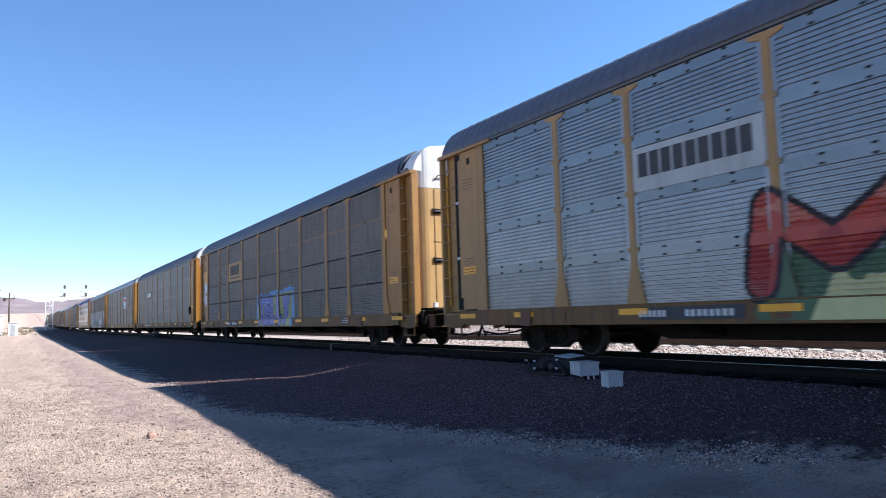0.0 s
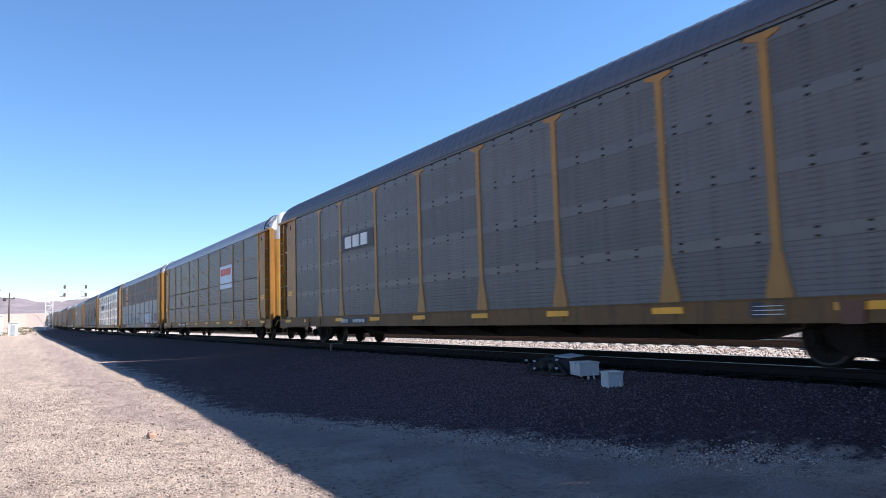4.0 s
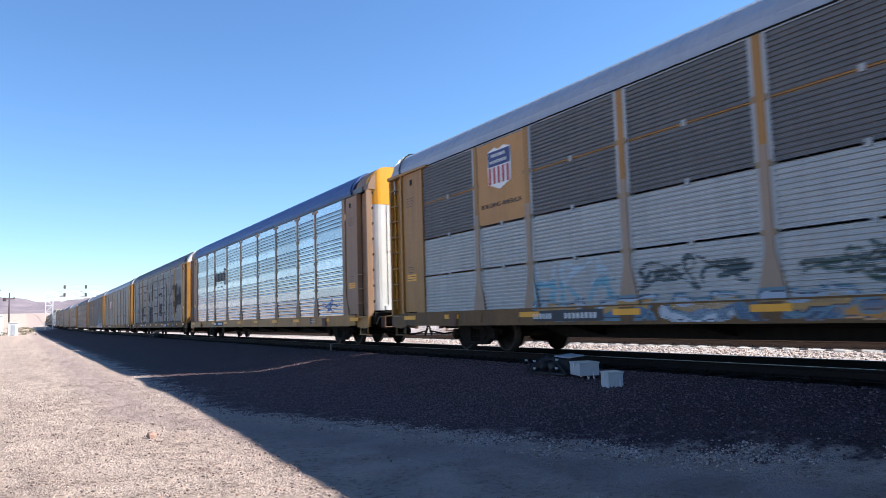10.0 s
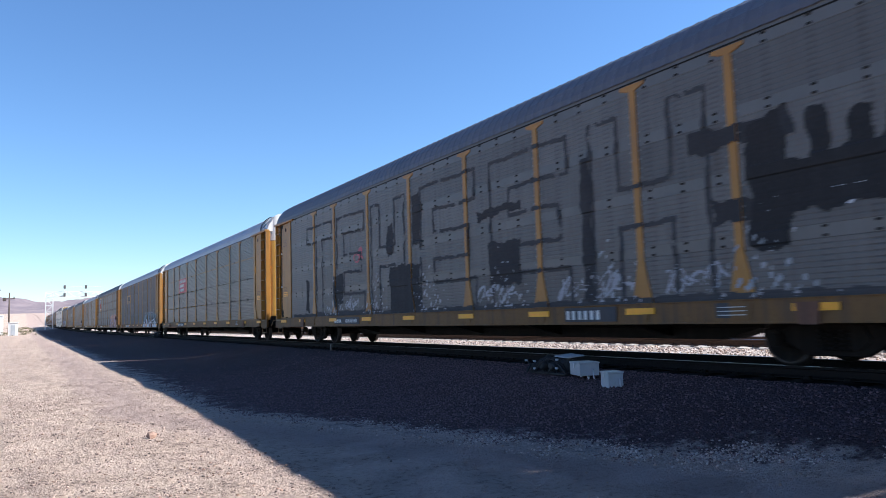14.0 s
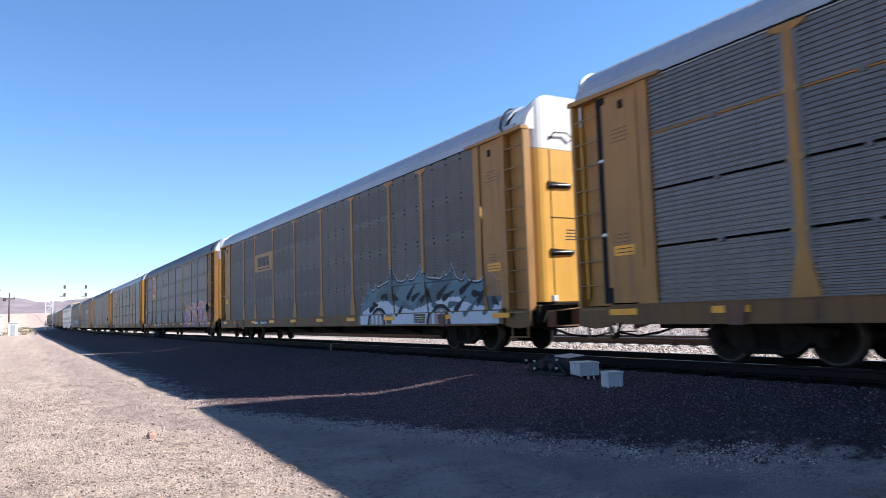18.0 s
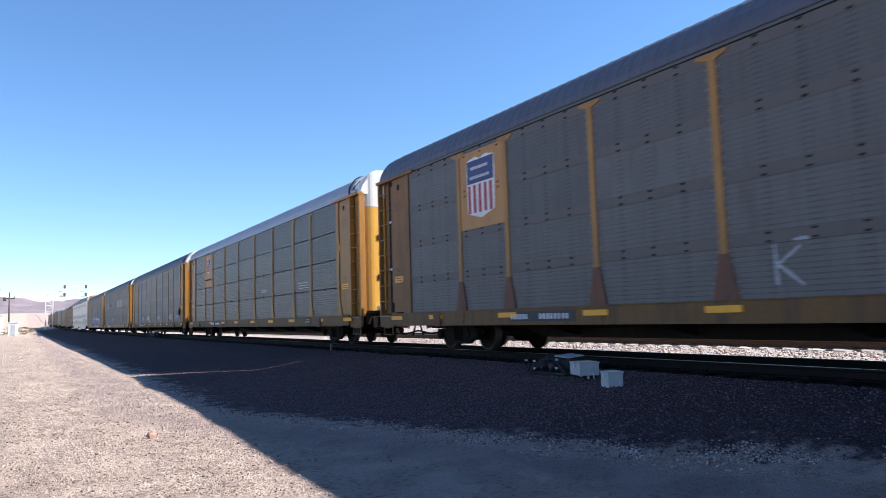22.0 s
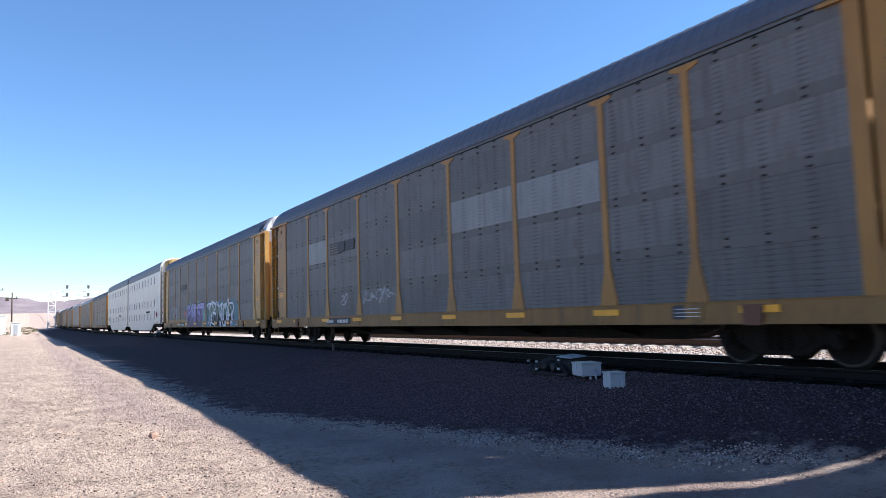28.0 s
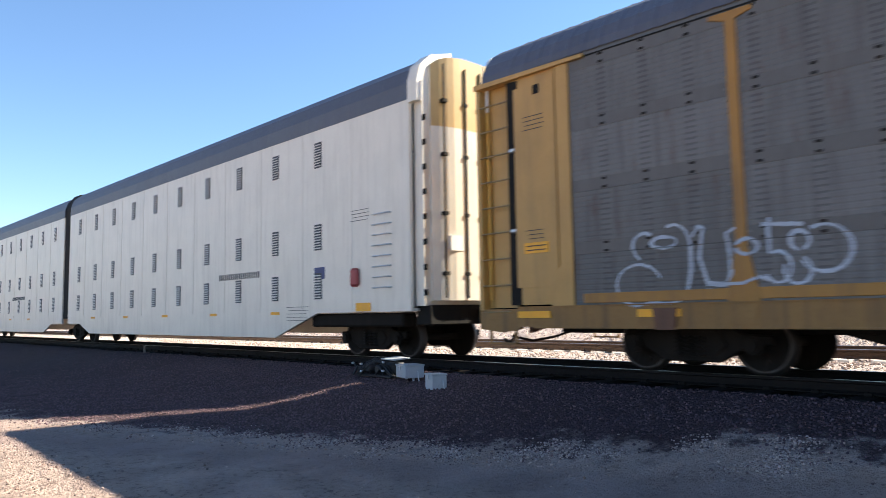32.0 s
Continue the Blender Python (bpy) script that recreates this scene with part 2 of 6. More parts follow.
def corr_x(style, z):
    """Depth of the side sheet behind its outermost plane, z metres above the foot of a row."""
    if style in ("corr", "ridge"):
        q = (z / 0.0796) % 1
        return 0.023 * (0 if q < 0.40 else (q - 0.40) / 0.12 if q < 0.52 else 1 if q < 0.88 else (1 - q) / 0.12)
    if style == "silver":
        q = (z / 0.14) % 1
        return 0.015 * (0 if q < 0.45 else (q - 0.45) / 0.25 if q < 0.70 else 1 if q < 0.85 else (1 - q) / 0.15)
    q = (z / 0.0805) % 1
    return 0.0032 * (1 - q / 0.14 if q < 0.14 else 0 if q < 0.72 else (q - 0.72) / 0.14 if q < 0.86 else 1)


def panel_mesh(style, width, height):
    def make():
        pitch, cuts = {"corr": (0.0796, (0, 0.40, 0.52, 0.88)), "ridge": (0.0796, (0, 0.40, 0.52, 0.88)), "silver": (0.14, (0, 0.45, 0.70, 0.85)), "perf": (0.0805, (0, 0.14, 0.72, 0.86))}[style]
        out, k = [], 0
        while k * pitch < height - 1e-6:
            for c in cuts:
                z = (k + c) * pitch
                if z < height - 1e-4:
                    out.append((corr_x(style, z + 1e-6), z))
            k += 1
        out.append((0.0, height))
        bm = bmesh.new()
        prism(bm, out + [(0.06, height), (0.06, 0.0)], -width / 2, width / 2, 1)
        return finish("panel", bm)
    return shared(("panel", style, round(width, 3), round(height, 3)), make)


def band_mesh(width, tall=0.185):
    def make():
        bm = bmesh.new()
        box(bm, -0.004, 0.05, -width / 2, width / 2, 0, tall)
        n = int((width / 2 - 0.06) / 0.70)
        for i in range(-n, n + 1):
            y = 0.70 * i
            hy, hz = (0.036, 0.016) if tall < 0.21 else (0.022, 0.009)
            for z in (0.03, tall - 0.03):
                box(bm, -0.016, -0.004, y - hy, y + hy, z - hz, z + hz, mat=1)
        return finish("band", bm)
    return shared(("band", round(width, 3), tall), make)


def post_half(z, cap):
    """Half width of a side post at a height: flared foot, slim shaft, and on some cars a T-shaped head."""
    if z < 1.10:
        return 0.22
    if z < 1.75:
        return 0.22 - 0.145 * ((z - 1.10) / 0.65)
    if cap and z > 4.84:
        return 0.075 + 0.22 * min(1, (z - 4.84) / 0.07)
    return 0.075


def post_mesh(cap, style="corr", wide=1.0):
    def make():
        zs = [1.0, 1.10, 1.75, 2.4, 3.6, 4.84, 4.91, 4.97] if cap else [1.0, 1.10, 1.75, 2.4, 3.6, 4.97]
        bm = bmesh.new()
        prism(bm, [(post_half(z, cap) * wide, z) for z in zs] + [(-post_half(z, cap) * wide, z) for z in reversed(zs)], -SIDE - 0.024, -SIDE + 0.06, 0)
        es = [e for e in bm.edges if all(v.co.x < -SIDE for v in e.verts)]
        bmesh.ops.bevel(bm, geom=es, offset=0.008, segments=1, affect="EDGES")
        for s in (-1, 1):
            if style == "perf":
                for k in range(23):
                    z = 1.12 + k * 0.163
                    y = s * (post_half(z, False) + 0.035)
                    box(bm, -SIDE - 0.010, -SIDE + 0.01, y - 0.016, y + 0.016, z, z + 0.028, mat=1)
            else:
                box(bm, -SIDE - 0.006, -SIDE + 0.05, min(s * 0.05, s * 0.15), max(s * 0.05, s * 0.15), 1.04, 4.96, mat=2)
                for z in (1.95, 2.96, 3.95):
                    box(bm, -SIDE - 0.032, -SIDE - 0.01, s * 0.095 - 0.03, s * 0.095 + 0.03, z, z + 0.09, mat=1)
        return finish("post", bm)
    return shared(("post", cap, style, wide), make)


def roof_mesh(half):
    bm = bmesh.new()
    prof = [(-x, z) for x, z in ROOF] + [(x, z) for x, z in reversed(ROOF[:-1])]
    ys, y = [], -half
    while y < half:
        ys += [(y, 0.0), (y + 0.20, 0.0), (y + 0.225, 0.009), (y + 0.275, 0.009)]
        y += 0.30
    rings = []
    for y, up in ys + [(half, 0.0)]:
        rings.append([bm.verts.new((x * (1 + up * 0.55), min(y, half), z + up * 0.8)) for x, z in prof])
    for a, b in zip(rings, rings[1:]):
        for k in range(len(prof) - 1):
            bm.faces.new((a[k], b[k], b[k + 1], a[k + 1])).smooth = False
    under = [[bm.verts.new((x * 0.985, y, z - 0.05)) for x, z in prof] for y in (-half, half)]
    for k in range(len(prof) - 1):
        bm.faces.new((under[0][k], under[0][k + 1], under[1][k + 1], under[1][k]))
        bm.faces.new((rings[0][k], rings[0][k + 1], under[0][k + 1], under[0][k]))
        bm.faces.new((rings[-1][k], under[1][k], under[1][k + 1], rings[-1][k + 1]))
    bmesh.ops.recalc_face_normals(bm, faces=bm.faces)
    return finish("roof", bm)


def roof_top(x):
    for (xa, za), (xb, zb) in zip(ROOF, ROOF[1:]):
        if xb <= abs(x) <= xa:
            return za + (zb - za) * (xa - abs(x)) / (xa - xb)
    return ROOF[0][1]


def door_leaf(side, z0, z1, follow, ribbed):
    """One leaf of an end door, bowed outwards; side is -1 or 1 across the car."""
    bm = bmesh.new()
    n = 26 if ribbed else 16
    cols = []
    for i in range(n + 1):
        f = i / n
        x = 0.02 + 1.50 * f
        y = 0.16 * (1 - max(0.0, (f - 0.72) / 0.28) ** 2.4) + (0.03 if ribbed and i % 4 in (1, 2) else 0.0)
        top = min(z1, roof_top(x) + 0.02) if follow else z1
        cols.append([bm.verts.new((side * x, -d - y, z)) for d, z in ((0, z0), (0, top), (-0.06, top), (-0.06, z0))])
    for a, b in zip(cols, cols[1:]):
        for k in range(4):
            bm.faces.new((a[k], a[(k + 1) % 4], b[(k + 1) % 4], b[k])).smooth = False
    bm.faces.new(cols[0]), bm.faces.new(cols[-1][::-1])
    bmesh.ops.recalc_face_normals(bm, faces=bm.faces)
    return finish("door_leaf", bm)


def simple(key, fn):
    def make():
        bm = bmesh.new()
        fn(bm)
        return finish(key if isinstance(key, str) else key[0], bm)
    return shared(key, make)


def wheelset_mesh():
    bm = bmesh.new()
    lathe(bm, [(-1.12, 0.06), (-0.80, 0.075), (0.80, 0.075), (1.12, 0.06)], 0, 12)
    for s in (-1, 1):
        prof = [(0.68, 0.16), (0.70, 0.33), (0.69, 0.435), (0.705, 0.445), (0.72, 0.43), (0.735, 0.415), (0.82, 0.405), (0.825, 0.36), (0.80, 0.33), (0.775, 0.17), (0.83, 0.15), (0.84, 0.08)]
        lathe(bm, [(s * h, r) for h, r in prof], 0, 30, [0, 0, 1, 1, 1, 1, 1, 0, 0, 0, 0])
        for k in range(3):
            a = k * math.tau / 3
            box(bm, s * 0.79 - 0.01, s * 0.79 + 0.02, 0.25 * math.cos(a) - 0.03, 0.25 * math.cos(a) + 0.03, 0.25 * math.sin(a) - 0.03, 0.25 * math.sin(a) + 0.03)
    return finish("wheelset", bm)


def sideframe_mesh():
    bm = bmesh.new()
    top = [(-1.12, 0.55), (-0.75, 0.57), (-0.5, 0.72), (0.5, 0.72), (0.75, 0.57), (1.12, 0.55)]
    low = [(1.12, 0.42), (0.80, 0.40), (0.42, 0.18), (-0.42, 0.18), (-0.80, 0.40), (-1.12, 0.42)]
    prism(bm, top + low, -0.07, 0.07, 0)
    bmesh.ops.bevel(bm, geom=list(bm.edges), offset=0.02, segments=1, affect="EDGES")
    for s in (-1, 1):
        lathe_at(bm, s * 0.89, 0.42)
        prism(bm, [(s * 0.18, 0.60), (s * 0.40, 0.60), (s * 0.52, 0.42), (s * 0.36, 0.28), (s * 0.18, 0.26)], -0.10, -0.075, 0)
    for y in (-0.16, 0.0, 0.16):
        for k in range(5):
            zc = 0.27 + k * 0.06
            tube(bm, [(-0.10, y - 0.06, zc), (-0.13, y, zc + 0.015), (-0.10, y + 0.06, zc + 0.03)], 0.018, 6)
    return finish("sideframe", bm)


def lathe_at(bm, y, z):
    for x0, x1, r in ((-0.13, -0.07, 0.13), (-0.17, -0.13, 0.085)):
        ring = [[bm.verts.new((x, y + r * math.cos(k * math.tau / 14), z + r * math.sin(k * math.tau / 14))) for k in range(14)] for x in (x0, x1)]
        for k in range(14):
            bm.faces.new((ring[0][k], ring[0][(k + 1) % 14], ring[1][(k + 1) % 14], ring[1][k]))
        bm.faces.new(ring[0][::-1])


WHEELS = []                                  # wheelsets that turn, with their place in the truck


def truck(parent, y, x_off=0.0):
    t = put("truck", simple("bolster", lambda bm: (box(bm, -1.05, 1.05, -0.2, 0.2, 0.42, 0.70, 0.03), box(bm, -0.25, 0.25, -0.25, 0.25, 0.70, 0.85, 0.02))), IRON, parent, (0, y, 0))
    for s in (-1, 1):
        put("sideframe", shared("sideframe", sideframe_mesh), IRON, t, (s * 1.02, 0, 0), turn=(0, 0, 0 if s < 0 else 180))
    for dy in (-0.89, 0.89):
        w = put("wheelset", shared("wheelset", wheelset_mesh), [IRON, TREAD], t, (0, dy, 0.42))
        WHEELS.append((w, dy))
    return t


def coupler_set(parent, end, yellow):
    """Coupler, draft gear, lever, hose and step at one end of a car; end is -1 or 1 along the track."""
    yaw = (0, 0, 0 if end < 0 else 180)
    base = (0, end * HALF, 0)
    cp = put("coupler", simple("coupler", lambda bm: (
        box(bm, -0.08, 0.08, -0.55, 0.35, 0.79, 0.95, 0.02),
        prism(bm, [(-0.19, -0.60), (-0.19, -0.82), (-0.05, -0.70), (0.10, -0.74), (0.17, -0.62), (0.14, -0.45), (-0.12, -0.45)], 0.74, 1.0, 2),
        box(bm, -0.30, 0.30, -0.12, 0.1, 0.70, 1.04, 0.03))), IRON, parent, base, turn=yaw)
    put("uncoupling_lever", simple("lever", lambda bm: tube(bm, [(-1.5, -0.25, 0.70), (-1.42, -0.28, 0.92), (-0.5, -0.30, 0.98), (0.0, -0.45, 1.05)], 0.016, 6)), RUNG, cp)
    put("air_hose", simple("hose", lambda bm: tube(bm, [(0.30, -0.10, 0.74), (0.32, -0.22, 0.62), (0.30, -0.36, 0.42), (0.24, -0.52, 0.33), (0.15, -0.70, 0.40)], 0.03, 8)), BLACK, cp)
    put("brake_pipe", simple("brake_pipe", lambda bm: tube(bm, [(-0.95, 0.6, 0.60), (-0.95, 0.0, 0.52), (-0.80, -0.25, 0.42), (-0.35, -0.42, 0.36), (0.05, -0.60, 0.46)], 0.026, 8)), IRON, cp)
    put("end_sill", simple("end_sill", lambda bm: (box(bm, -1.45, 1.45, -0.02, 0.22, 0.72, 1.10, 0.02), box(bm, -1.2, 1.2, -0.24, -0.02, 1.10, 1.14, 0.008))), BLACK, parent, base, turn=yaw)
    put("end_step", simple("end_step", lambda bm: (box(bm, -1.25, -0.55, -0.30, -0.05, 0.60, 0.63, 0.006), box(bm, -1.25, -1.20, -0.30, -0.05, 0.60, 0.95), box(bm, -0.60, -0.55, -0.30, -0.05, 0.60, 0.95),
        prism(bm, [(-0.55, 0.60), (-0.10, 0.52), (-0.10, 0.74), (-0.55, 0.80)], -0.30, -0.22, 1))), RUSTFOOT, parent, base, turn=yaw)
    put("marker_bracket", simple("marker_bracket", lambda bm: box(bm, -1.12, -1.0, -0.14, -0.03, 1.16, 1.30, 0.01)), SIGNW, parent, base, turn=yaw)
    put("striker_casting", simple("striker_casting", lambda bm: box(bm, -0.2, 0.15, -0.35, -0.05, 1.15, 1.22, 0.02)), SIGNW, parent, base, turn=yaw)


# lettering that stands for words: blocks of the words' size
def blocks(parent, name, spec, mat, x=-SIDE - 0.045, label=""):
    """spec: rectangles (y0, y1, z0, z1) with a lean; thin plates on the side."""
    bm = bmesh.new()
    for y0, y1, z0, z1, *lean in spec:
        k = lean[0] if lean else 0.0
        prism(bm, [(y0, z0), (y1, z0), (y1 - k, z1), (y0 - k, z1)], x - 0.006, x + 0.004, 0)
    ob = part(name, bm, mat, parent, label)
    if len(spec) > 1:
        ob["kind"] = "stuff"
    if "done" in parent:
        ob.scale.z = 0.97
    return ob


def word(y, z, w, h, n, seed=1, lean=0.0):
    """plain bars in the room of n letters."""
    out, step = [], w / n
    for i in range(n):
        y1 = y + w / 2 - i * step
        out += [(y1 - step * 0.24, y1, z, z + h, lean), (y1 - step * 0.72, y1 - step * 0.48, z, z + h, lean)] if h < 0.3 else [(y1 - step * 0.80, y1, z, z + h, lean)]
    return out


def lines(y, z, w, n, seed=1, gap=0.075, th=0.011):
    r = random.Random(seed)
    return [(y - w / 2 * r.uniform(0.7, 1), y + w / 2 * r.uniform(0.7, 1), z - i * gap, z - i * gap + th) for i in range(n)]


# ---- graffiti: letter-like strokes sprayed over sheet, posts and sill ----
GLYPHS = [
    [(0, 1, 1, 1), (0.5, 1, 0.5, 0)], [(0.1, 0, 0.1, 1), (0.1, 1, 0.9, 1), (0.1, 0.5, 0.8, 0.5), (0.1, 0, 0.9, 0)],
    [(0.15, 1, 0.15, 0), (0.15, 0, 0.95, 0.05)], [(0.1, 1, 0.5, 0.5), (0.9, 1, 0.5, 0.5), (0.5, 0.5, 0.45, 0)],
    [(0.1, 0, 0.1, 1), (0.1, 1, 0.5, 0.45), (0.5, 0.45, 0.9, 1), (0.9, 1, 0.9, 0)], [(0.1, 0.1, 0.1, 0.9), (0.1, 0.9, 0.9, 0.9), (0.9, 0.9, 0.9, 0.1), (0.9, 0.1, 0.1, 0.1)],
    [(0.1, 0, 0.1, 1), (0.1, 1, 0.85, 0.8), (0.85, 0.8, 0.15, 0.5), (0.15, 0.5, 0.95, 0)], [(0.9, 0.95, 0.15, 0.8), (0.15, 0.8, 0.85, 0.35), (0.85, 0.35, 0.1, 0.05)],
    [(0.05, 0, 0.5, 1), (0.5, 1, 0.95, 0), (0.2, 0.4, 0.8, 0.4)], [(0.1, 1, 0.1, 0), (0.9, 1, 0.9, 0), (0.1, 0.5, 0.9, 0.5)],
    [(0.1, 0, 0.1, 1), (0.1, 1, 0.8, 0.8), (0.8, 0.8, 0.1, 0.55), (0.1, 0.55, 0.9, 0.25), (0.9, 0.25, 0.1, 0)], [(0.1, 1, 0.5, 0), (0.5, 0, 0.9, 1)]]
SPRAY = {}


def spray(rgb):
    if rgb not in SPRAY:
        SPRAY[rgb] = paint("spray_paint", rgb, 0.85 if max(rgb) < 0.08 else 0.5, [0.3 * k + 0.05 for k in rgb], 0.2, bump=0.08, vary=0.14)
    return SPRAY[rgb]


def side_x(y, z, style, cap):
    """Outermost plane of a rack car's near side."""
    if z < 1.02:
        return -SIDE - 0.085
    for p in POSTS:
        if abs(abs(y) - p) < post_half(z, cap) + 0.02:
            return -SIDE - 0.036
    if abs(y) > EDGE - 0.02:
        return -SIDE - 0.040 if abs(y) < 11.97 else -SIDE + 0.0
    row = (z - ROW0) % ROWH
    if style == "silver" and row > 0.695 or style == "perf" and row > 0.80 or style == "ridge" and row > 0.79:
        return -SIDE - 0.02
    if style == "corr" and row > 0.953:
        return None
    return -SIDE + corr_x(style, row)


def graffiti(parent, y0, y1, z0, z1, glyphs, width, outline, halo, fills, line, glow, style, cap, seed=1, wild=0.25, label="", flat=None, square=False):
    """glyphs from the rear to the front (as read); fills: two or more colours; line, glow: colours or None."""
    r = random.Random(seed)
    segs, n = [], len(glyphs)
    cell = (y1 - y0) / n
    for i, g in enumerate(glyphs):
        for x0, h0, x1, h1 in GLYPHS[g]:
            j = [r.uniform(-1, 1) * wild * 0.18 for _ in range(4)]
            a = y1 - (i + 0.10 + 0.8 * (x0 + j[0])) * cell
            b = y1 - (i + 0.10 + 0.8 * (x1 + j[1])) * cell
            m = width + outline + halo
            ha, hb = z0 + m + (z1 - z0 - 2 * m) * min(1, max(0, h0 + j[2])), z0 + m + (z1 - z0 - 2 * m) * min(1, max(0, h1 + j[3]))
            segs.append((a, ha, b, hb, width * r.uniform(0.75, 1.25)))
        for _ in range(int(wild * 6)):
            a = y1 - (i + r.random()) * cell
            h = z0 + (z1 - z0) * r.uniform(0.15, 0.9)
            segs.append((a, h, a + r.uniform(-0.5, 0.5), h + r.uniform(-0.35, 0.35), width * 0.35))
    if not line and not glow and width < 0.055:
        segs, last, m = [], None, 44 * n
        for i in range(m + 1):
            f = i / m
            a = y1 - 0.1 - (y1 - y0 - 0.2) * f + 0.24 * cell * math.sin(f * n * 15.1 + seed)
            h = (z0 + z1) / 2 + (z1 - z0) * 0.36 * math.sin(f * n * 12.3 + 1.3 * seed) * (0.6 + 0.4 * math.sin(f * 11 + seed))
            if last and (i // 13) % 6:
                segs.append((*last, a, h, width * 0.8))
            last = (a, h)
    d = 0.024 if (y1 - y0) * (z1 - z0) < 14 else 0.034
    ny, nz = int((y1 - y0) / d), int((z1 - z0) / d)
    Y, Z = np.meshgrid(y0 + (np.arange(ny) + 0.5) * d, z0 + (np.arange(nz) + 0.5) * d, indexing="ij")
    D = np.full(Y.shape, 9.0)
    for a, ha, b, hb, w in segs:
        vy, vz = b - a, hb - ha
        if square:
            ln = math.hypot(vy, vz) + 1e-9
            along = ((Y - a) * vy + (Z - ha) * vz) / ln
            across = np.abs((Y - a) * vz - (Z - ha) * vy) / ln
            D = np.minimum(D, np.maximum(across, np.maximum(-along, along - ln)) - w)
            continue
        t = np.clip(((Y - a) * vy + (Z - ha) * vz) / (vy * vy + vz * vz + 1e-9), 0, 1)
        D = np.minimum(D, np.hypot(Y - a - t * vy, Z - ha - t * vz) - w)
    wob = np.sin(Y * 3.1 + seed) * np.sin(Z * 5.3 + 2 * seed) + 0.5 * np.sin(Y * 9.7 + Z * 6.1 + seed)
    D = D + 0.015 * wob
    nf = len(fills)
    idx = np.full(Y.shape, -1)
    if halo and glow:
        idx[D < outline + halo] = nf + 1
    if line:
        idx[D < outline] = nf
    if nf:
        pick = np.clip(((Z - z0) / (z1 - z0) * nf + 0.45 * wob).astype(int), 0, nf - 1)
        idx = np.where(D < 0, pick, idx)
    elif line:
        idx[D < -outline] = -1
    mats = [spray(c) for c in fills] + [spray(line or (0.02, 0.02, 0.02)), spray(glow or (0.5, 0.5, 0.5))]
    verts, faces, fm = [], [], []
    for i in range(ny):
        for k in range(nz):
            if idx[i, k] < 0:
                continue
            ya, yb, za, zb = y0 + i * d, y0 + (i + 1) * d, z0 + k * d, z0 + (k + 1) * d
            if flat is None:
                xa, xb = side_x((ya + yb) / 2, za + 1e-4, style, cap), side_x((ya + yb) / 2, zb - 1e-4, style, cap)
                if xa is None or xb is None:
                    continue
            else:
                xa = xb = flat
            v = len(verts)
            verts += [(xa - 0.005, ya, za), (xa - 0.005, yb, za), (xb - 0.005, yb, zb), (xb - 0.005, ya, zb)]
            faces.append((v, v + 3, v + 2, v + 1))
            fm.append(int(idx[i, k]))
    me = bpy.data.meshes.new("graffiti")
    me.from_pydata(verts, [], faces)
    for m in mats:
        me.materials.append(m)
    me.polygons.foreach_set("material_index", fm)
    ob = put("graffiti", me, mats, parent, label=label, scale=(1, 1, 0.97))
    ob["kind"] = "stuff"
    return ob


# ---- large lettered murals: bubble and block letters drawn stroke by stroke ----
def bow(cx, cy, rx, ry, a0, a1, n=9):
    return [(cx + rx * math.cos(radians(a0 + (a1 - a0) * k / n)), cy + ry * math.sin(radians(a0 + (a1 - a0) * k / n))) for k in range(n + 1)]


def letter(ch):
    """Strokes of a capital in a unit square."""
    stem, flat = [(0.1, 0), (0.1, 1)], [(0.02, 1), (0.98, 1)]
    if ch == "T":
        return [flat, [(0.5, 1), (0.5, 0)]]
    if ch == "E":
        return [stem, [(0.1, 1), (0.92, 1)], [(0.1, 0.5), (0.8, 0.5)], [(0.1, 0), (0.92, 0)]]
    if ch == "L":
        return [stem, [(0.1, 0), (0.9, 0)]]
    if ch == "Y":
        return [[(0.05, 1), (0.5, 0.5), (0.95, 1)], [(0.5, 0.5), (0.5, 0)]]
    if ch == "P":
        return [stem, [(0.1, 1)] + bow(0.5, 0.74, 0.4, 0.26, 90, -90) + [(0.1, 0.48)]]
    if ch == "R":
        return letter("P") + [[(0.4, 0.48), (0.92, 0)]]
    if ch == "B":
        return letter("P") + [[(0.1, 0.48)] + bow(0.5, 0.24, 0.44, 0.24, 90, -90) + [(0.1, 0)]]
    if ch == "A":
        return [[(0.02, 0), (0.42, 1), (0.58, 1), (0.98, 0)], [(0.2, 0.36), (0.8, 0.36)]]
    if ch == "S":
        return [bow(0.5, 0.74, 0.4, 0.26, 25, 250) + bow(0.5, 0.25, 0.42, 0.25, 80, -160)]
    if ch == "O":
        return [bow(0.5, 0.5, 0.44, 0.5, 0, 360, 18)]
    if ch == "M":
        return [[(0.03, 0), (0.1, 1), (0.5, 0.35), (0.9, 1), (0.97, 0)]]
    if ch == "N":
        return [[(0.08, 0), (0.08, 1), (0.92, 0), (0.92, 1)]]
    if ch == "H":
        return [stem, [(0.9, 0), (0.9, 1)], [(0.1, 0.5), (0.9, 0.5)]]
    if ch == "V":
        return [[(0.04, 1), (0.5, 0), (0.96, 1)]]
    return [stem]


def reach(Y, Z, line, w, square=False):
    """Distance of each cell from a stroke's edge."""
    D = np.full(Y.shape, 9.0)
    for (a, ha), (b, hb) in zip(line, line[1:]):
        vy, vz = b - a, hb - ha
        t = np.clip(((Y - a) * vy + (Z - ha) * vz) / (vy * vy + vz * vz + 1e-9), 0, 1)
        D = np.minimum(D, (np.maximum(np.abs(Y - a - t * vy), np.abs(Z - ha - t * vz)) if square else np.hypot(Y - a - t * vy, Z - ha - t * vz)) - w)
    return D


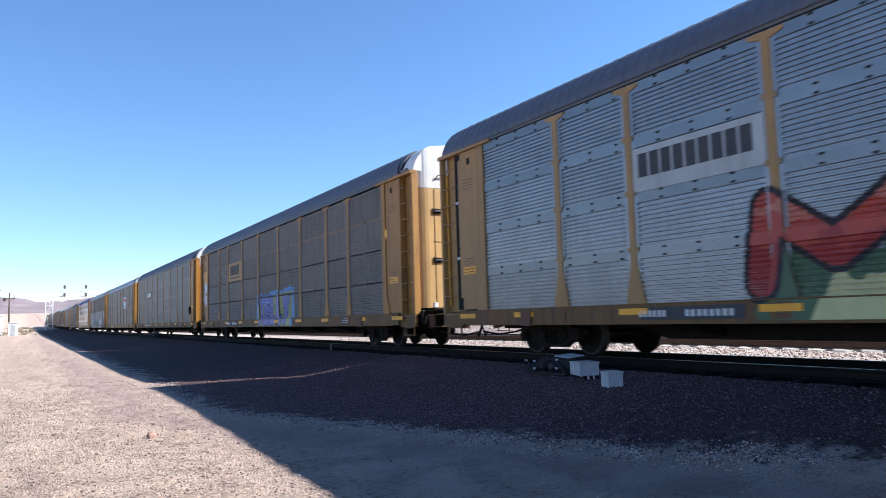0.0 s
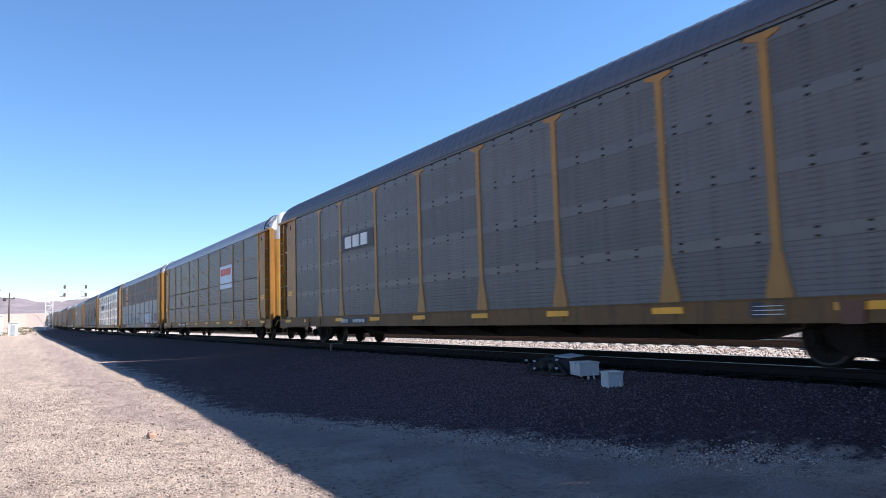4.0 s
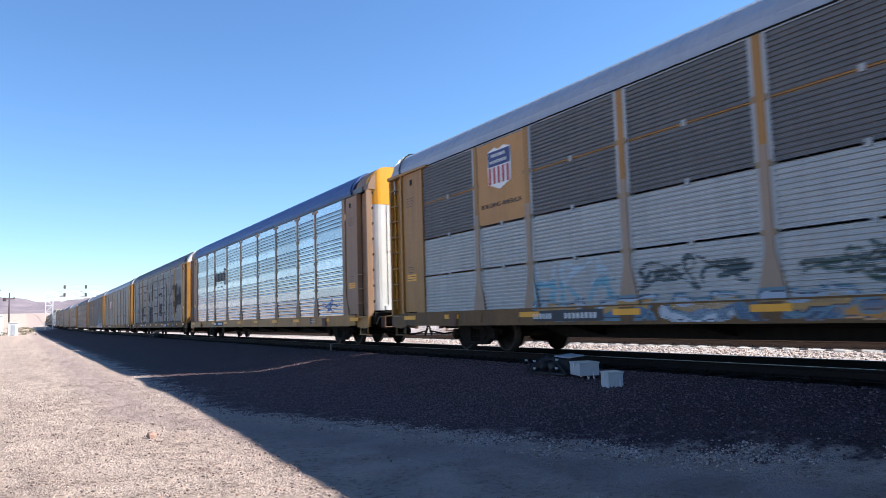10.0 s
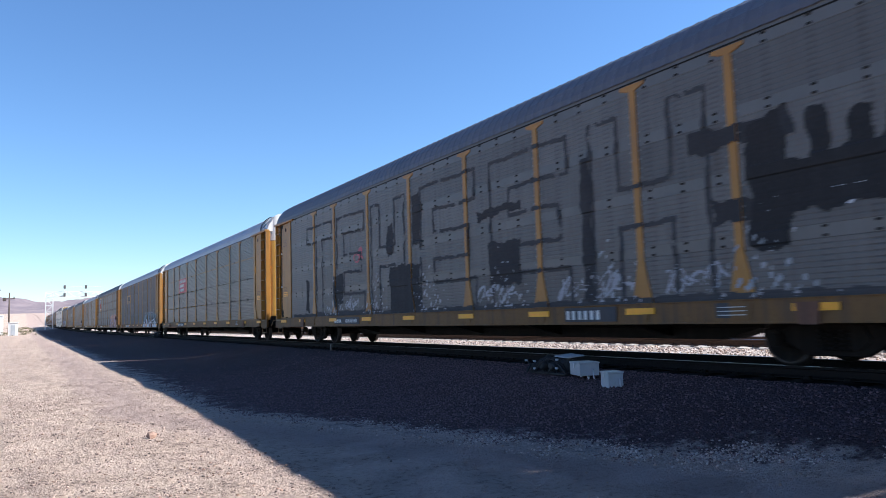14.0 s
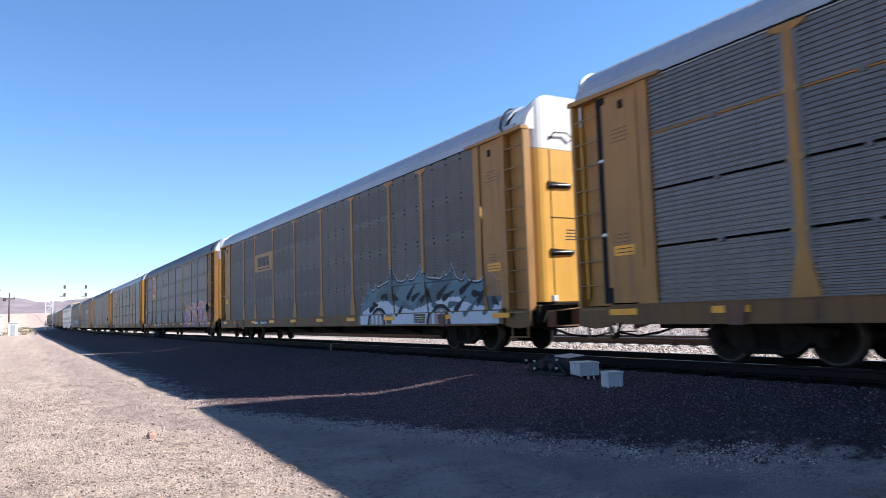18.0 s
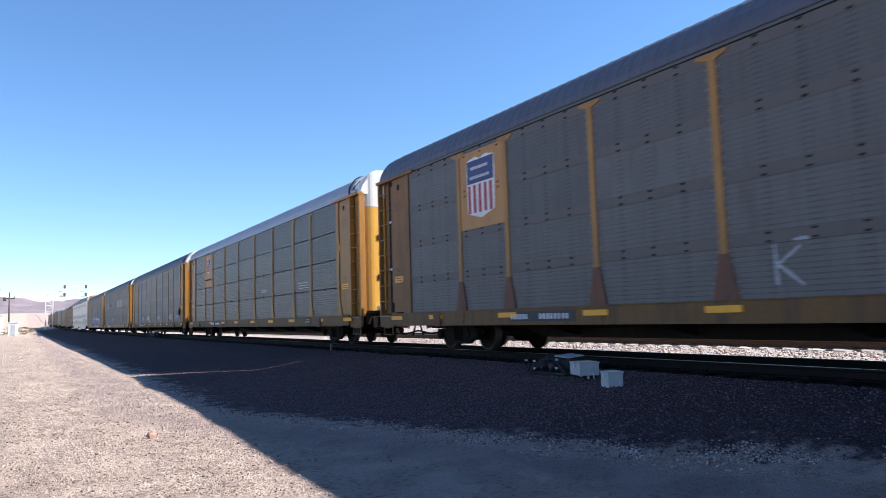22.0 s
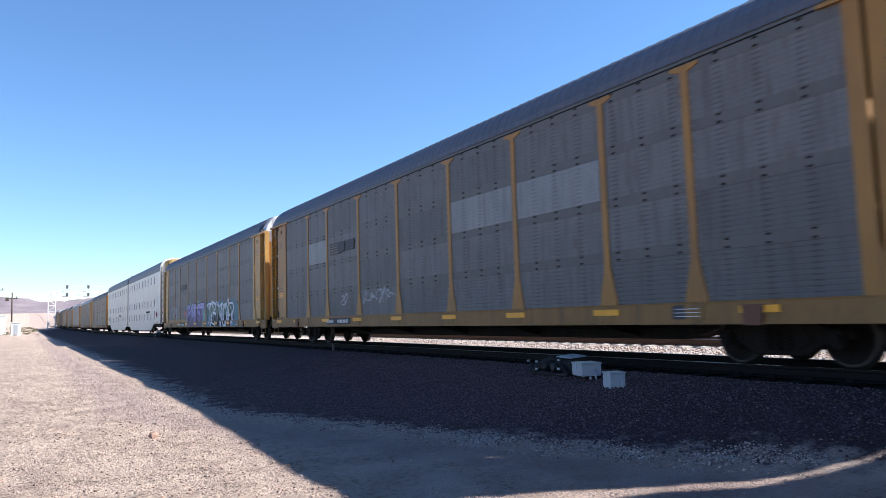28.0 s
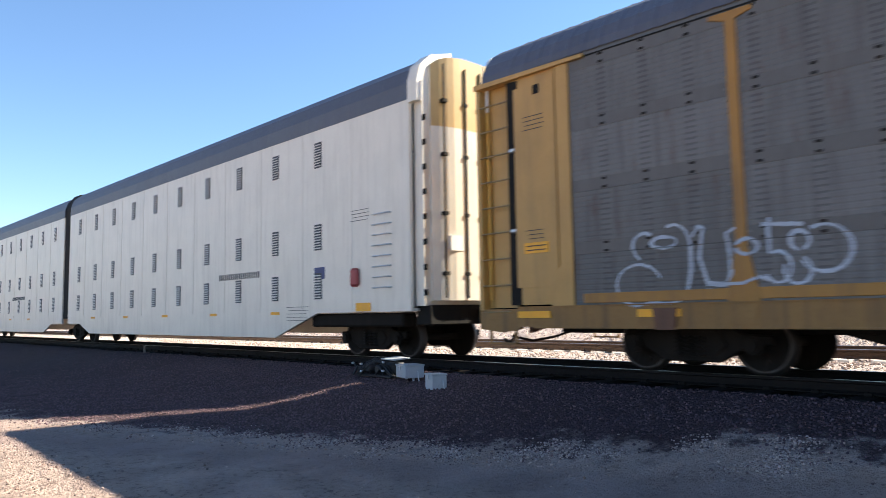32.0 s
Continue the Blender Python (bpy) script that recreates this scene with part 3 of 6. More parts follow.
class Mural:
    """A sheet of spray paint on a car's side, in layers; it follows the sheet's relief and the posts."""
    def __init__(self, y0, y1, z0, z1, d=0.016, seed=1):
        self.y0, self.z0, self.d, self.seed = y0, z0, d, seed
        self.Y, self.Z = np.meshgrid(y0 + (np.arange(int((y1 - y0) / d)) + 0.5) * d, z0 + (np.arange(int((z1 - z0) / d)) + 0.5) * d, indexing="ij")
        self.idx, self.colours = np.full(self.Y.shape, -1), []
        Y, Z = self.Y, self.Z
        self.wob = np.sin(Y * 3.1 + seed) * np.sin(Z * 5.3 + 2 * seed) + 0.5 * np.sin(Y * 9.7 + Z * 6.1 + seed) + 0.3 * np.sin(Y * 23 - Z * 17 + seed)

    def paint(self, mask, rgb):
        if rgb not in self.colours:
            self.colours.append(rgb)
        self.idx[mask] = self.colours.index(rgb)

    def stroke(self, line, w, rgb):
        self.paint(reach(self.Y, self.Z, line, w) + 0.006 * self.wob < 0, rgb)

    def spell(self, text, y0, y1, z0, z1, w, fills, line=None, ow=0.04, halo=None, hw=0.12, drop=None, shine=None, lean=0.0, jitter=0.06, spread=0.86):
        """text runs from y1 down to y0, as it is read; fills go from the foot up."""
        r, cell, far = random.Random(self.seed), (y1 - y0) / len(text), []
        for i, ch in enumerate(text):
            up, tall = r.uniform(0, jitter), r.uniform(1 - jitter, 1)
            D = np.full(self.Y.shape, 9.0)
            for st in letter(ch):
                pts = [(y1 - (i + 0.5 + spread * (u - 0.5)) * cell - lean * (v - 0.5), z0 + w + (z1 - z0 - 2 * w) * (up + (tall - up) * v)) for u, v in st]
                D = np.minimum(D, reach(self.Y, self.Z, pts, w * r.uniform(0.85, 1.15)))
            far.append(D + 0.012 * self.wob)
        whole = np.minimum.reduce(far)
        if halo:
            self.paint(whole + 0.05 * self.wob < ow + hw, halo)
        if drop:
            k = max(1, int(0.10 / self.d))
            self.paint(np.roll(np.roll(whole, k, 0), -k, 1) < ow, drop)
        for D in far:
            if line:
                self.paint(D < ow, line)
            h = (self.Z - z0) / (z1 - z0) + 0.10 * self.wob
            for j, rgb in enumerate(fills):
                self.paint((D < 0) & (h >= j / len(fills) if j else D < 0), rgb)
            if shine:
                self.paint((np.abs(D + 0.36 * w) < 0.017) & (h > 0.45) & (self.wob > -0.35), shine)

    def lay(self, car, style, cap, label, flat=None):
        verts, faces, fm, d = [], [], [], self.d
        ny, nz = self.idx.shape
        for k in range(nz):
            za, zb, i, row = self.z0 + k * d, self.z0 + (k + 1) * d, 0, self.idx[:, k]
            while i < ny:
                if row[i] < 0:
                    i += 1
                    continue
                y = self.y0 + (i + 0.5) * d
                edge = [side_x(y, z, style, cap) if flat is None else flat for z in (za + 1e-4, zb - 1e-4)]
                j = i + 1
                while j < ny and row[j] == row[i] and (flat is not None or [side_x(self.y0 + (j + 0.5) * d, z, style, cap) for z in (za + 1e-4, zb - 1e-4)] == edge):
                    j += 1
                if None not in edge:
                    v, ya, yb = len(verts), self.y0 + i * d, self.y0 + j * d
                    verts += [(edge[0] - 0.006, ya, za), (edge[0] - 0.006, yb, za), (edge[1] - 0.006, yb, zb), (edge[1] - 0.006, ya, zb)]
                    faces.append((v, v + 3, v + 2, v + 1))
                    fm.append(int(row[i]))
                i = j
        me = bpy.data.meshes.new("graffiti")
        me.from_pydata(verts, [], faces)
        mats = [spray(c) for c in self.colours]
        for m in mats:
            me.materials.append(m)
        me.polygons.foreach_set("material_index", fm)
        ob = put("graffiti", me, mats, car, label=label, scale=(1, 1, 0.97))
        ob["kind"] = "stuff"
        return ob


# ---- one rack car ----
def rack_car(label, style="corr", panel="grey", roof="dark", yellow=None, cap=True, ribbed=False, front="yellow", upper=None, band=None, cap_len=0.72, slots=(), recess=False, gap=True, slit=None, foot=None, sill_paint=None, end_paint=None, strip=None):
    yel = yellow or Y1
    tall = 0.995 if roof == "light" else 1.008
    car = named_empty("autorack_car", (0, 0, 0))
    tagged(car, label, "freight car", "cars of the train")
    # frame
    put("deck", simple("deck", lambda bm: box(bm, -1.5, 1.5, -13.5, 13.5, 0.94, 1.0)), BLACK, car)
    put("center_sill", simple("center_sill", lambda bm: (box(bm, -0.33, 0.33, -12.9, 12.9, 0.56, 0.94, 0.02), prism(bm, [(-8.3, 0.56), (8.3, 0.56), (7.6, 0.36), (-7.6, 0.36)], -0.30, 0.30, 0))), BLACK, car)
    for y in (-6.4, -3.2, 0, 3.2, 6.4):
        put("crossbearer", simple("crossbearer", lambda bm: prism(bm, [(-1.55, 0.94), (1.55, 0.94), (1.55, 0.74), (0.33, 0.42), (-0.33, 0.42), (-1.55, 0.74)], -0.08, 0.08, 1)), BLACK, car, (0, y, 0))
    def sill(bm):
        prism(bm, [(-12.75, 1.02), (12.75, 1.02), (12.75, 0.70), (-12.75, 0.70)], -SIDE - 0.08, -SIDE + 0.02, 0)
        box(bm, -SIDE - 0.10, -SIDE + 0.02, -12.75, 12.75, 1.02, 1.035)
        box(bm, -SIDE - 0.11, -SIDE + 0.02, -12.4, 12.4, 0.675, 0.70)
        for p in POSTS:
            for s in (-1, 1):
                prism(bm, [(s * p - 0.2, 0.99), (s * p + 0.2, 0.99), (s * p + 0.16, 0.74), (s * p - 0.16, 0.74)], -SIDE - 0.095, -SIDE - 0.07, 0)
    put("side_sill", simple("side_sill", sill), sill_paint or SILL, car)
    put("side_sill", simple("side_sill", sill), sill_paint or SILL, car, turn=(0, 0, 180))
    if slit:
        put("slit_rail", simple("slit_rail", lambda bm: box(bm, -SIDE + 0.02, -SIDE + 0.055, -EDGE, EDGE, ROW0 + 3 * ROWH - 0.05, ROW0 + 3 * ROWH + 0.01)), slit, car)
    for y in (-11.2, 11.2):
        for s in (-1, 1):
            put("jacking_bracket", simple("bracket", lambda bm: prism(bm, [(-0.18, 0.97), (0.18, 0.97), (0.14, 0.66), (-0.14, 0.66)], -0.04, 0.04, 0)), RUSTFOOT, car, (s * (SIDE + 0.09), y - 0.5 * (1 if y > 0 else -1) * 2.2, 0))
    for e in (-1, 1):
        for s in (-1, 1):
            put("step_bracket", simple("step_bracket", lambda bm: (prism(bm, [(-0.45, 1.0), (0.45, 1.0), (0.45, 0.66), (-0.05, 0.60), (-0.45, 0.66)], -0.06, 0.02, 0), box(bm, -0.05, -0.02, -0.36, -0.32, 0.42, 0.80), box(bm, -0.05, -0.02, 0.20, 0.24, 0.42, 0.80), box(bm, -0.07, 0.0, -0.36, 0.24, 0.40, 0.43))), sill_paint or SILL, car, (s * 1.56, e * 13.2, 0), turn=(0, 0, 0 if s < 0 else 180))
    # near side sheets
    pm = PANELS[panel]
    edges = sorted([-EDGE, EDGE] + [s * p for p in POSTS for s in (-1, 1)])
    for a, b in zip(edges, edges[1:]):
        w = b - a - 0.05
        for r in range(4):
            h = {"corr": 0.955, "perf": 0.805, "ridge": 0.796, "silver": 0.70}[style]
            mat = PANELS[upper] if upper and r >= 2 else pm
            put("panel", panel_mesh(style, w, h), mat, car, (-SIDE, (a + b) / 2, ROW0 + r * ROWH))
            if style == "corr" and r:
                put("panel_clip", simple("panel_clip", lambda bm: box(bm, -0.012, 0.03, -0.045, 0.045, -0.07, 0.04, 0.006)), pm, car, (-SIDE, (a + b) / 2, ROW0 + r * ROWH))
            if style != "corr":
                put("band", band_mesh(w, round(ROWH - h, 3)), [band or BAND, IRON if style in ("perf", "ridge") else PANELS["grey"]], car, (-SIDE, (a + b) / 2, ROW0 + r * ROWH + h))
        if strip and a > 4:
            put("base_strip", simple(("base_strip", round(w, 2)), lambda bm: box(bm, -SIDE - 0.018, -SIDE + 0.01, -w / 2 + 0.16, w / 2 - 0.16, 1.065, 1.215, 0.006)), strip, car, (0, (a + b) / 2, 0))
    for s in (-1, 1):
        for p in POSTS:
            trim = [yel, WELD if style == "perf" else RUNG] + ([pm] if style != "perf" else [])
            put("post", post_mesh(cap, style), trim, car, (0, s * p, 0))
            put("post", post_mesh(cap, style), trim, car, (0, s * p, 0), turn=(0, 0, 180))
            if foot:
                zt = foot[1]
                zs_ = [1.0, 1.10, 1.75] + ([zt] if zt > 1.76 else [])
                put("post_foot", simple(("post_foot", zt), lambda bm: prism(bm, [(post_half(z, False) + 0.004, z) for z in zs_] + [(-post_half(z, False) - 0.004, z) for z in reversed(zs_)], -SIDE - 0.029, -SIDE - 0.005, 0)), foot[0], car, (0, s * p, 0))
    put("top_chord", simple("top_chord", lambda bm: box(bm, -SIDE - 0.01, -SIDE + 0.08, -13.3, 13.3, 4.985, 5.01)), BLACK, car)
    # lower far wall overruns the body, unseen, to narrow the sun streak between cars
    put("far_wall", simple("far_wall", lambda bm: (box(bm, SIDE - 0.05, SIDE, -13.6, 13.6, 4.1, 5.02), box(bm, SIDE - 0.05, SIDE, -13.77, 13.77, 1.0, 4.1))), pm, car)
    # ends
    for e in (-1, 1):
        def mirrored(key, fn):
            def make():
                bm = bmesh.new()
                fn(bm)
                if e < 0:
                    bmesh.ops.scale(bm, vec=(1, -1, 1), verts=bm.verts)
                    bmesh.ops.reverse_faces(bm, faces=bm.faces)
                return finish(key, bm)
            return shared((key, e), make)
        put("end_post", mirrored("end_post", lambda bm: prism(bm, [(11.66, 1.0), (12.10, 1.0), (12.06, 1.25), (11.90, 1.7), (11.90, 4.98), (11.66, 4.98)], -SIDE - 0.032, -SIDE + 0.06, 0)), end_paint or yel, car)
        put("end_panel", mirrored("end_panel", lambda bm: (box(bm, -SIDE + 0.005, -SIDE + 0.05, 11.945, 12.86, 1.06, 5.0), prism(bm, [(11.95, 1.35), (12.8, 1.35), (12.8, 4.8), (11.95, 4.8)], -SIDE - 0.006, -SIDE + 0.006, 0))), end_paint or yel, car)
        if e > 0 and gap:
            put("door_track", mirrored("door_track", lambda bm: box(bm, -SIDE - 0.0, -SIDE + 0.04, 12.72, 12.95, 1.06, 4.95)), BLACK, car)
            for z in (2.3, 3.7):
                put("track_roller", simple("track_roller", lambda bm: box(bm, -SIDE - 0.03, -SIDE + 0.01, 12.80, 12.91, 0, 0.07, 0.015)), STEEL, car, (0, 0, z))
        else:
            put("ladder_post", mirrored("ladder_post", lambda bm: box(bm, -SIDE - 0.05, -SIDE + 0.12, 12.84, 12.94, 1.0, 5.0, 0.01)), end_paint or yel, car)
        put("ladder_recess", mirrored("ladder_recess", lambda bm: box(bm, -SIDE + 0.14, -SIDE + 0.18, 12.92, 13.60, 1.02, 5.0)), end_paint or yel, car)
        put("corner_post", mirrored("corner_post", lambda bm: box(bm, -SIDE - 0.03, -SIDE + 0.16, 13.56, 13.65, 0.98, 5.02, 0.012)), end_paint or yel, car)
        if front != "white":
            put("header", mirrored("header", lambda bm: prism(bm, [(11.35, 4.97), (13.66, 4.97), (13.66, 5.06), (11.35, 5.03)], -SIDE - 0.075, -SIDE + 0.1, 0)), end_paint or yel, car)
        for k in range(9 if front != "white" else 4):
            put("rung", mirrored("rung", lambda bm: tube(bm, [(-SIDE + 0.02, 12.93, 0), (-SIDE - 0.02, 12.95, 0), (-SIDE - 0.02, 13.56, 0)], 0.016, 6)), RUNG, car, (0, 0, 0.95 + k * 0.46))
        yaw = (0, 0, 0 if e < 0 else 180)
        at = (0, e * (HALF - 0.19), 0)
        low = {"yellow": YD, "white": WHITE, "tan": TAND}[front]
        high = {"yellow": WHITE, "white": YB, "tan": WHITE}[front]
        for s in (-1, 1):
            put("end_door", shared(("leaf", s, ribbed), lambda: door_leaf(s, 1.16, 4.56, False, ribbed)), low, car, at, turn=yaw)
            put("door_top", shared(("top", s, ribbed), lambda: door_leaf(s, 4.57, 5.80, True, ribbed)), high, car, at, turn=yaw)
        put("door_bar", simple("door_bar", lambda bm: (tube(bm, [(0.06, -0.20, 1.2), (0.06, -0.20, 4.9)], 0.022, 6), box(bm, -0.10, 0.14, -0.23, -0.15, 2.35, 2.55, 0.01), box(bm, 0.0, 0.14, -0.24, -0.15, 1.65, 2.15, 0.01), box(bm, 0.02, 0.12, -0.22, -0.15, 3.1, 3.6, 0.01))), BLACK, car, at, turn=yaw)
        if not ribbed:
            put("door_seam", simple("door_seam", lambda bm: (box(bm, -1.0, 1.0, -0.166, -0.15, 3.02, 3.035), box(bm, -0.96, -0.945, -0.166, -0.14, 1.2, 4.54))), BLACK, car, at, turn=yaw)
            if e < 0:
                notice = [(y0 + 0.42, y1 + 0.42, za, zb) for y0, y1, za, zb in lines(0, 2.75, 0.4, 4, 7, 0.07, 0.016)]
                put("door_notice", simple("door_notice", lambda bm: [box(bm, -y1, -y0, -0.166, -0.15, za, zb) for y0, y1, za, zb in notice]), INK, car, at, turn=yaw)["kind"] = "stuff"
        if recess:
            # shallow brown plate; the recess's shade is in its colour
            put("door_recess", simple("door_recess", lambda bm: (box(bm, -0.95, -0.66, -0.168, -0.12, 1.42, 2.30), box(bm, -0.66, -0.63, -0.18, -0.12, 1.40, 2.32), box(bm, -0.98, -0.63, -0.18, -0.12, 2.30, 2.33))), RECESSBROWN, car, at, turn=yaw)
        if slots:
            for z in slots:
                for s in (-1, 1):
                    put("door_slot", simple(("door_slot", s), lambda bm: prism(bm, [(s * 1.02, -0.08), (s * 0.40, -0.05), (s * 0.38, 0.05), (s * 1.02, 0.08)], -0.175, -0.12, 1)), BLACK, car, (0, e * (HALF - 0.18), z), turn=yaw)
                put("latch_bar", simple("latch_bar", lambda bm: tube(bm, [(-0.95, -0.19, 0.0), (-0.45, -0.19, 0.02)], 0.018, 6)), STEEL, car, (0, e * (HALF - 0.18), z), turn=yaw)
        if front == "white":
            for k in range(8):
                put("door_hinge", simple("door_hinge", lambda bm: box(bm, -1.50, -1.36, -0.10, 0.03, 0, 0.09, 0.01)), BLACK, car, (0, e * (HALF - 0.19), 1.4 + k * 0.5), turn=yaw)
            for x in (-0.62, -0.20):
                put("lock_rod", simple(("lock_rod", x), lambda bm: (tube(bm, [(x, -0.20, 1.2), (x, -0.20, 5.2)], 0.022, 6), box(bm, x - 0.05, x + 0.05, -0.22, -0.15, 1.5, 1.62), box(bm, x - 0.05, x + 0.05, -0.22, -0.15, 3.4, 3.52))), STEEL, car, at, turn=yaw)
        for s in (-1, 1) if front != "white" else ():
            put("grab_handle", simple("grab_handle", lambda bm: tube(bm, [(-0.30, -0.17, 4.80), (-0.22, -0.21, 4.94), (0.14, -0.21, 4.96), (0.30, -0.21, 4.84), (0.26, -0.17, 4.80)], 0.014, 6)), BLACK, car, (s * 0.62, e * (HALF - 0.19), 0), turn=yaw)
        # notices
        notices = [q for q in lines(e * 12.38, 4.25, 0.5, 4, 3)] + lines(e * 12.38, 2.3, 0.4, 4, 8, 0.07)
        blocks(car, "notice_lettering", notices, INK, -SIDE - 0.007)
        blocks(car, "warning_label", [(e * 12.38 - 0.25, e * 12.38 + 0.25, 1.92, 2.10)], YB, -SIDE - 0.010)
        blocks(car, "warning_lettering", [(e * 12.38 - 0.2, e * 12.38 + 0.2, 1.965, 1.98), (e * 12.38 - 0.2, e * 12.38 + 0.2, 2.035, 2.05)], INK, -SIDE - 0.018)
        coupler_set(car, e, yel)
        truck(car, e * 10.06)
    def recess_hole(bm):
        box(bm, -SIDE - 0.012, -SIDE + 0.02, 12.25, 12.38, 4.62, 4.78)
    put("lift_opening", simple("lift_opening", recess_hole), BLACK, car)
    put("lift_opening", simple("lift_opening", recess_hole), BLACK, car, (0, -24.63, 0))
    put("roof", shared(("roof", cap_len), lambda: roof_mesh(13.62 - cap_len)), ROOFS[roof], car, scale=(1, 1, tall))
    put("eave_strip", simple("eave_strip", lambda bm: (box(bm, -SIDE + 0.005, -SIDE + 0.05, -13.3, 13.3, 5.01, 5.18))), BAND if roof != "light" else ROOFS["light"], car)
    for e in (-1, 1):
        kx, dz = (0.965, 0.02) if e < 0 else (0.997, 0.003)
        put("roof_cap", simple(("roof_cap", cap_len, e), lambda bm: prism(bm, [(-x * kx, z - dz) for x, z in ROOF] + [(x * kx, z - dz) for x, z in reversed(ROOF[:-1])], -0.02 if e < 0 else 0.002, cap_len - 0.10, 1)),
            ({"yellow": WHITE, "white": yel, "tan": WHITE}[front] if e < 0 or front == "white" else ROOFS[roof]), car, (0, -13.62 if e < 0 else 13.62 - cap_len, 0), scale=(1, 1, tall))
        if e < 0 or not cap:
            put("roof_strap", simple("roof_strap", lambda bm: tube(bm, [(-x * 1.01, 0.10 * k, z + 0.015) for k, (x, z) in enumerate(ROOF)], 0.022, 6)), BLACK, car, (0, e * (13.62 - cap_len + (0.02 if e < 0 else 0.0)), 0), turn=(0, 0, 0))
    # reflectors, number plate and stencils on the sill
    for i, y in enumerate((-12.7, -10.2, -7.06, -4.27, -1.47, 1.47, 4.27, 7.06, 10.2, 12.4)):
        blocks(car, "reflector", [(y - 0.33, y + 0.33, 0.845, 0.955)], YB, -SIDE - 0.098)
    blocks(car, "number_plate", [(4.85, 7.05, 0.75, 0.97)], PLATE, -SIDE - 0.088)
    blocks(car, "number_lettering", word(6.60, 0.80, 0.62, 0.11, 3, 7) + word(5.45, 0.80, 0.95, 0.11, 4, 7), SIGNW, -SIDE - 0.098)
    blocks(car, "stencil_plate", [(-9.2, -8.6, 0.76, 0.99)], PLATE, -SIDE - 0.088)
    blocks(car, "stencil_lettering", lines(-8.9, 0.92, 0.5, 3, 5, 0.06, 0.012), SIGNW, -SIDE - 0.098)
    squash(car)
    return car


def brake_wheel(car, y, z):
    """Hand-brake wheel with spokes on the side of a car's end."""
    bm = bmesh.new()
    ring = [(-0.05, 0.24 * math.cos(k * math.tau / 18), 0.24 * math.sin(k * math.tau / 18)) for k in range(19)]
    tube(bm, ring, 0.025, 6)
    for k in range(5):
        a = k * math.tau / 5
        tube(bm, [(-0.05, 0, 0), (-0.05, 0.24 * math.cos(a), 0.24 * math.sin(a))], 0.018, 5)
    box(bm, -0.08, 0.02, -0.07, 0.07, -0.07, 0.07, 0.02)
    part("brake_wheel", bm, BLACK, car, at=(-SIDE - 0.08, y, z))


def squash(car, k=0.97):
    """Bring the body to its height over the rail; running gear keeps its size."""
    for ob in car.children:
        if ob.name.split(".")[0] not in ("truck", "coupler", "end_step"):
            ob.location.z *= k
            ob.scale.z *= k
    car["done"] = 1


def lettering(car, text, y, z, high, mat, x, wide):
    """Words on the near side of a car, centred at (y, z)."""
    curve = bpy.data.curves.new("lettering", "FONT")
    curve.body, curve.align_x, curve.align_y, curve.extrude, curve.size = text, "CENTER", "CENTER", 0.004, high * 1.4
    ob = new("lettering", curve)
    bpy.context.view_layer.update()
    me = bpy.data.meshes.new_from_object(ob)
    length = ob.dimensions.x
    bpy.data.objects.remove(ob)
    return put("lettering", me, mat, car, (x, y, z * 0.97), turn=(90, 0, -90), scale=(wide / length, 0.97, 1))


def emblem_shield(car, y0, y1, z0, z1, large=False):
    """Yellow plate with a striped shield over it and a dark line of words."""
    blocks(car, "emblem_plate", [(y0, y1, z0, z1)], PLAQUE, -SIDE - 0.004)
    c, w = (y0 + y1) / 2, (y1 - y0) * (0.31 if large else 0.24)
    zt, zb = z1 - (z1 - z0) * 0.12, z0 + (z1 - z0) * (0.12 if large else 0.40)
    bm = bmesh.new()
    prism(bm, [(c - w, zt), (c - w * 0.4, zt + 0.07), (c, zt), (c + w * 0.4, zt + 0.07), (c + w, zt), (c + w * 1.05, zt - 0.35), (c + w, zb + 0.15), (c, zb), (c - w, zb + 0.15), (c - w * 1.05, zt - 0.35)], -SIDE - 0.024, -SIDE - 0.012, 0)
    part("emblem_shield", bm, SIGNW, car).scale.z = 0.97
    blocks(car, "emblem_chief", [(c - w * 0.97, c + w * 0.97, zt - (zt - zb) * 0.40, zt - 0.02)], BLUE, -SIDE - 0.028)
    blocks(car, "emblem_chief_lettering", word(c, zt - (zt - zb) * 0.17, w * 1.3, 0.07, 5) + word(c, zt - (zt - zb) * 0.33, w * 1.5, 0.07, 7), SIGNW, -SIDE - 0.038)
    blocks(car, "emblem_stripe", [(c - w * 0.85 + k * w * 0.40, c - w * 0.67 + k * w * 0.40, zb + 0.14, zt - (zt - zb) * 0.43) for k in range(5)], RED, -SIDE - 0.028)
    if not large:
        lettering(car, "BUILDING AMERICA", c, z0 + (z1 - z0) * 0.22, 0.105, PLATE, -SIDE - 0.016, (y1 - y0) * 0.86)


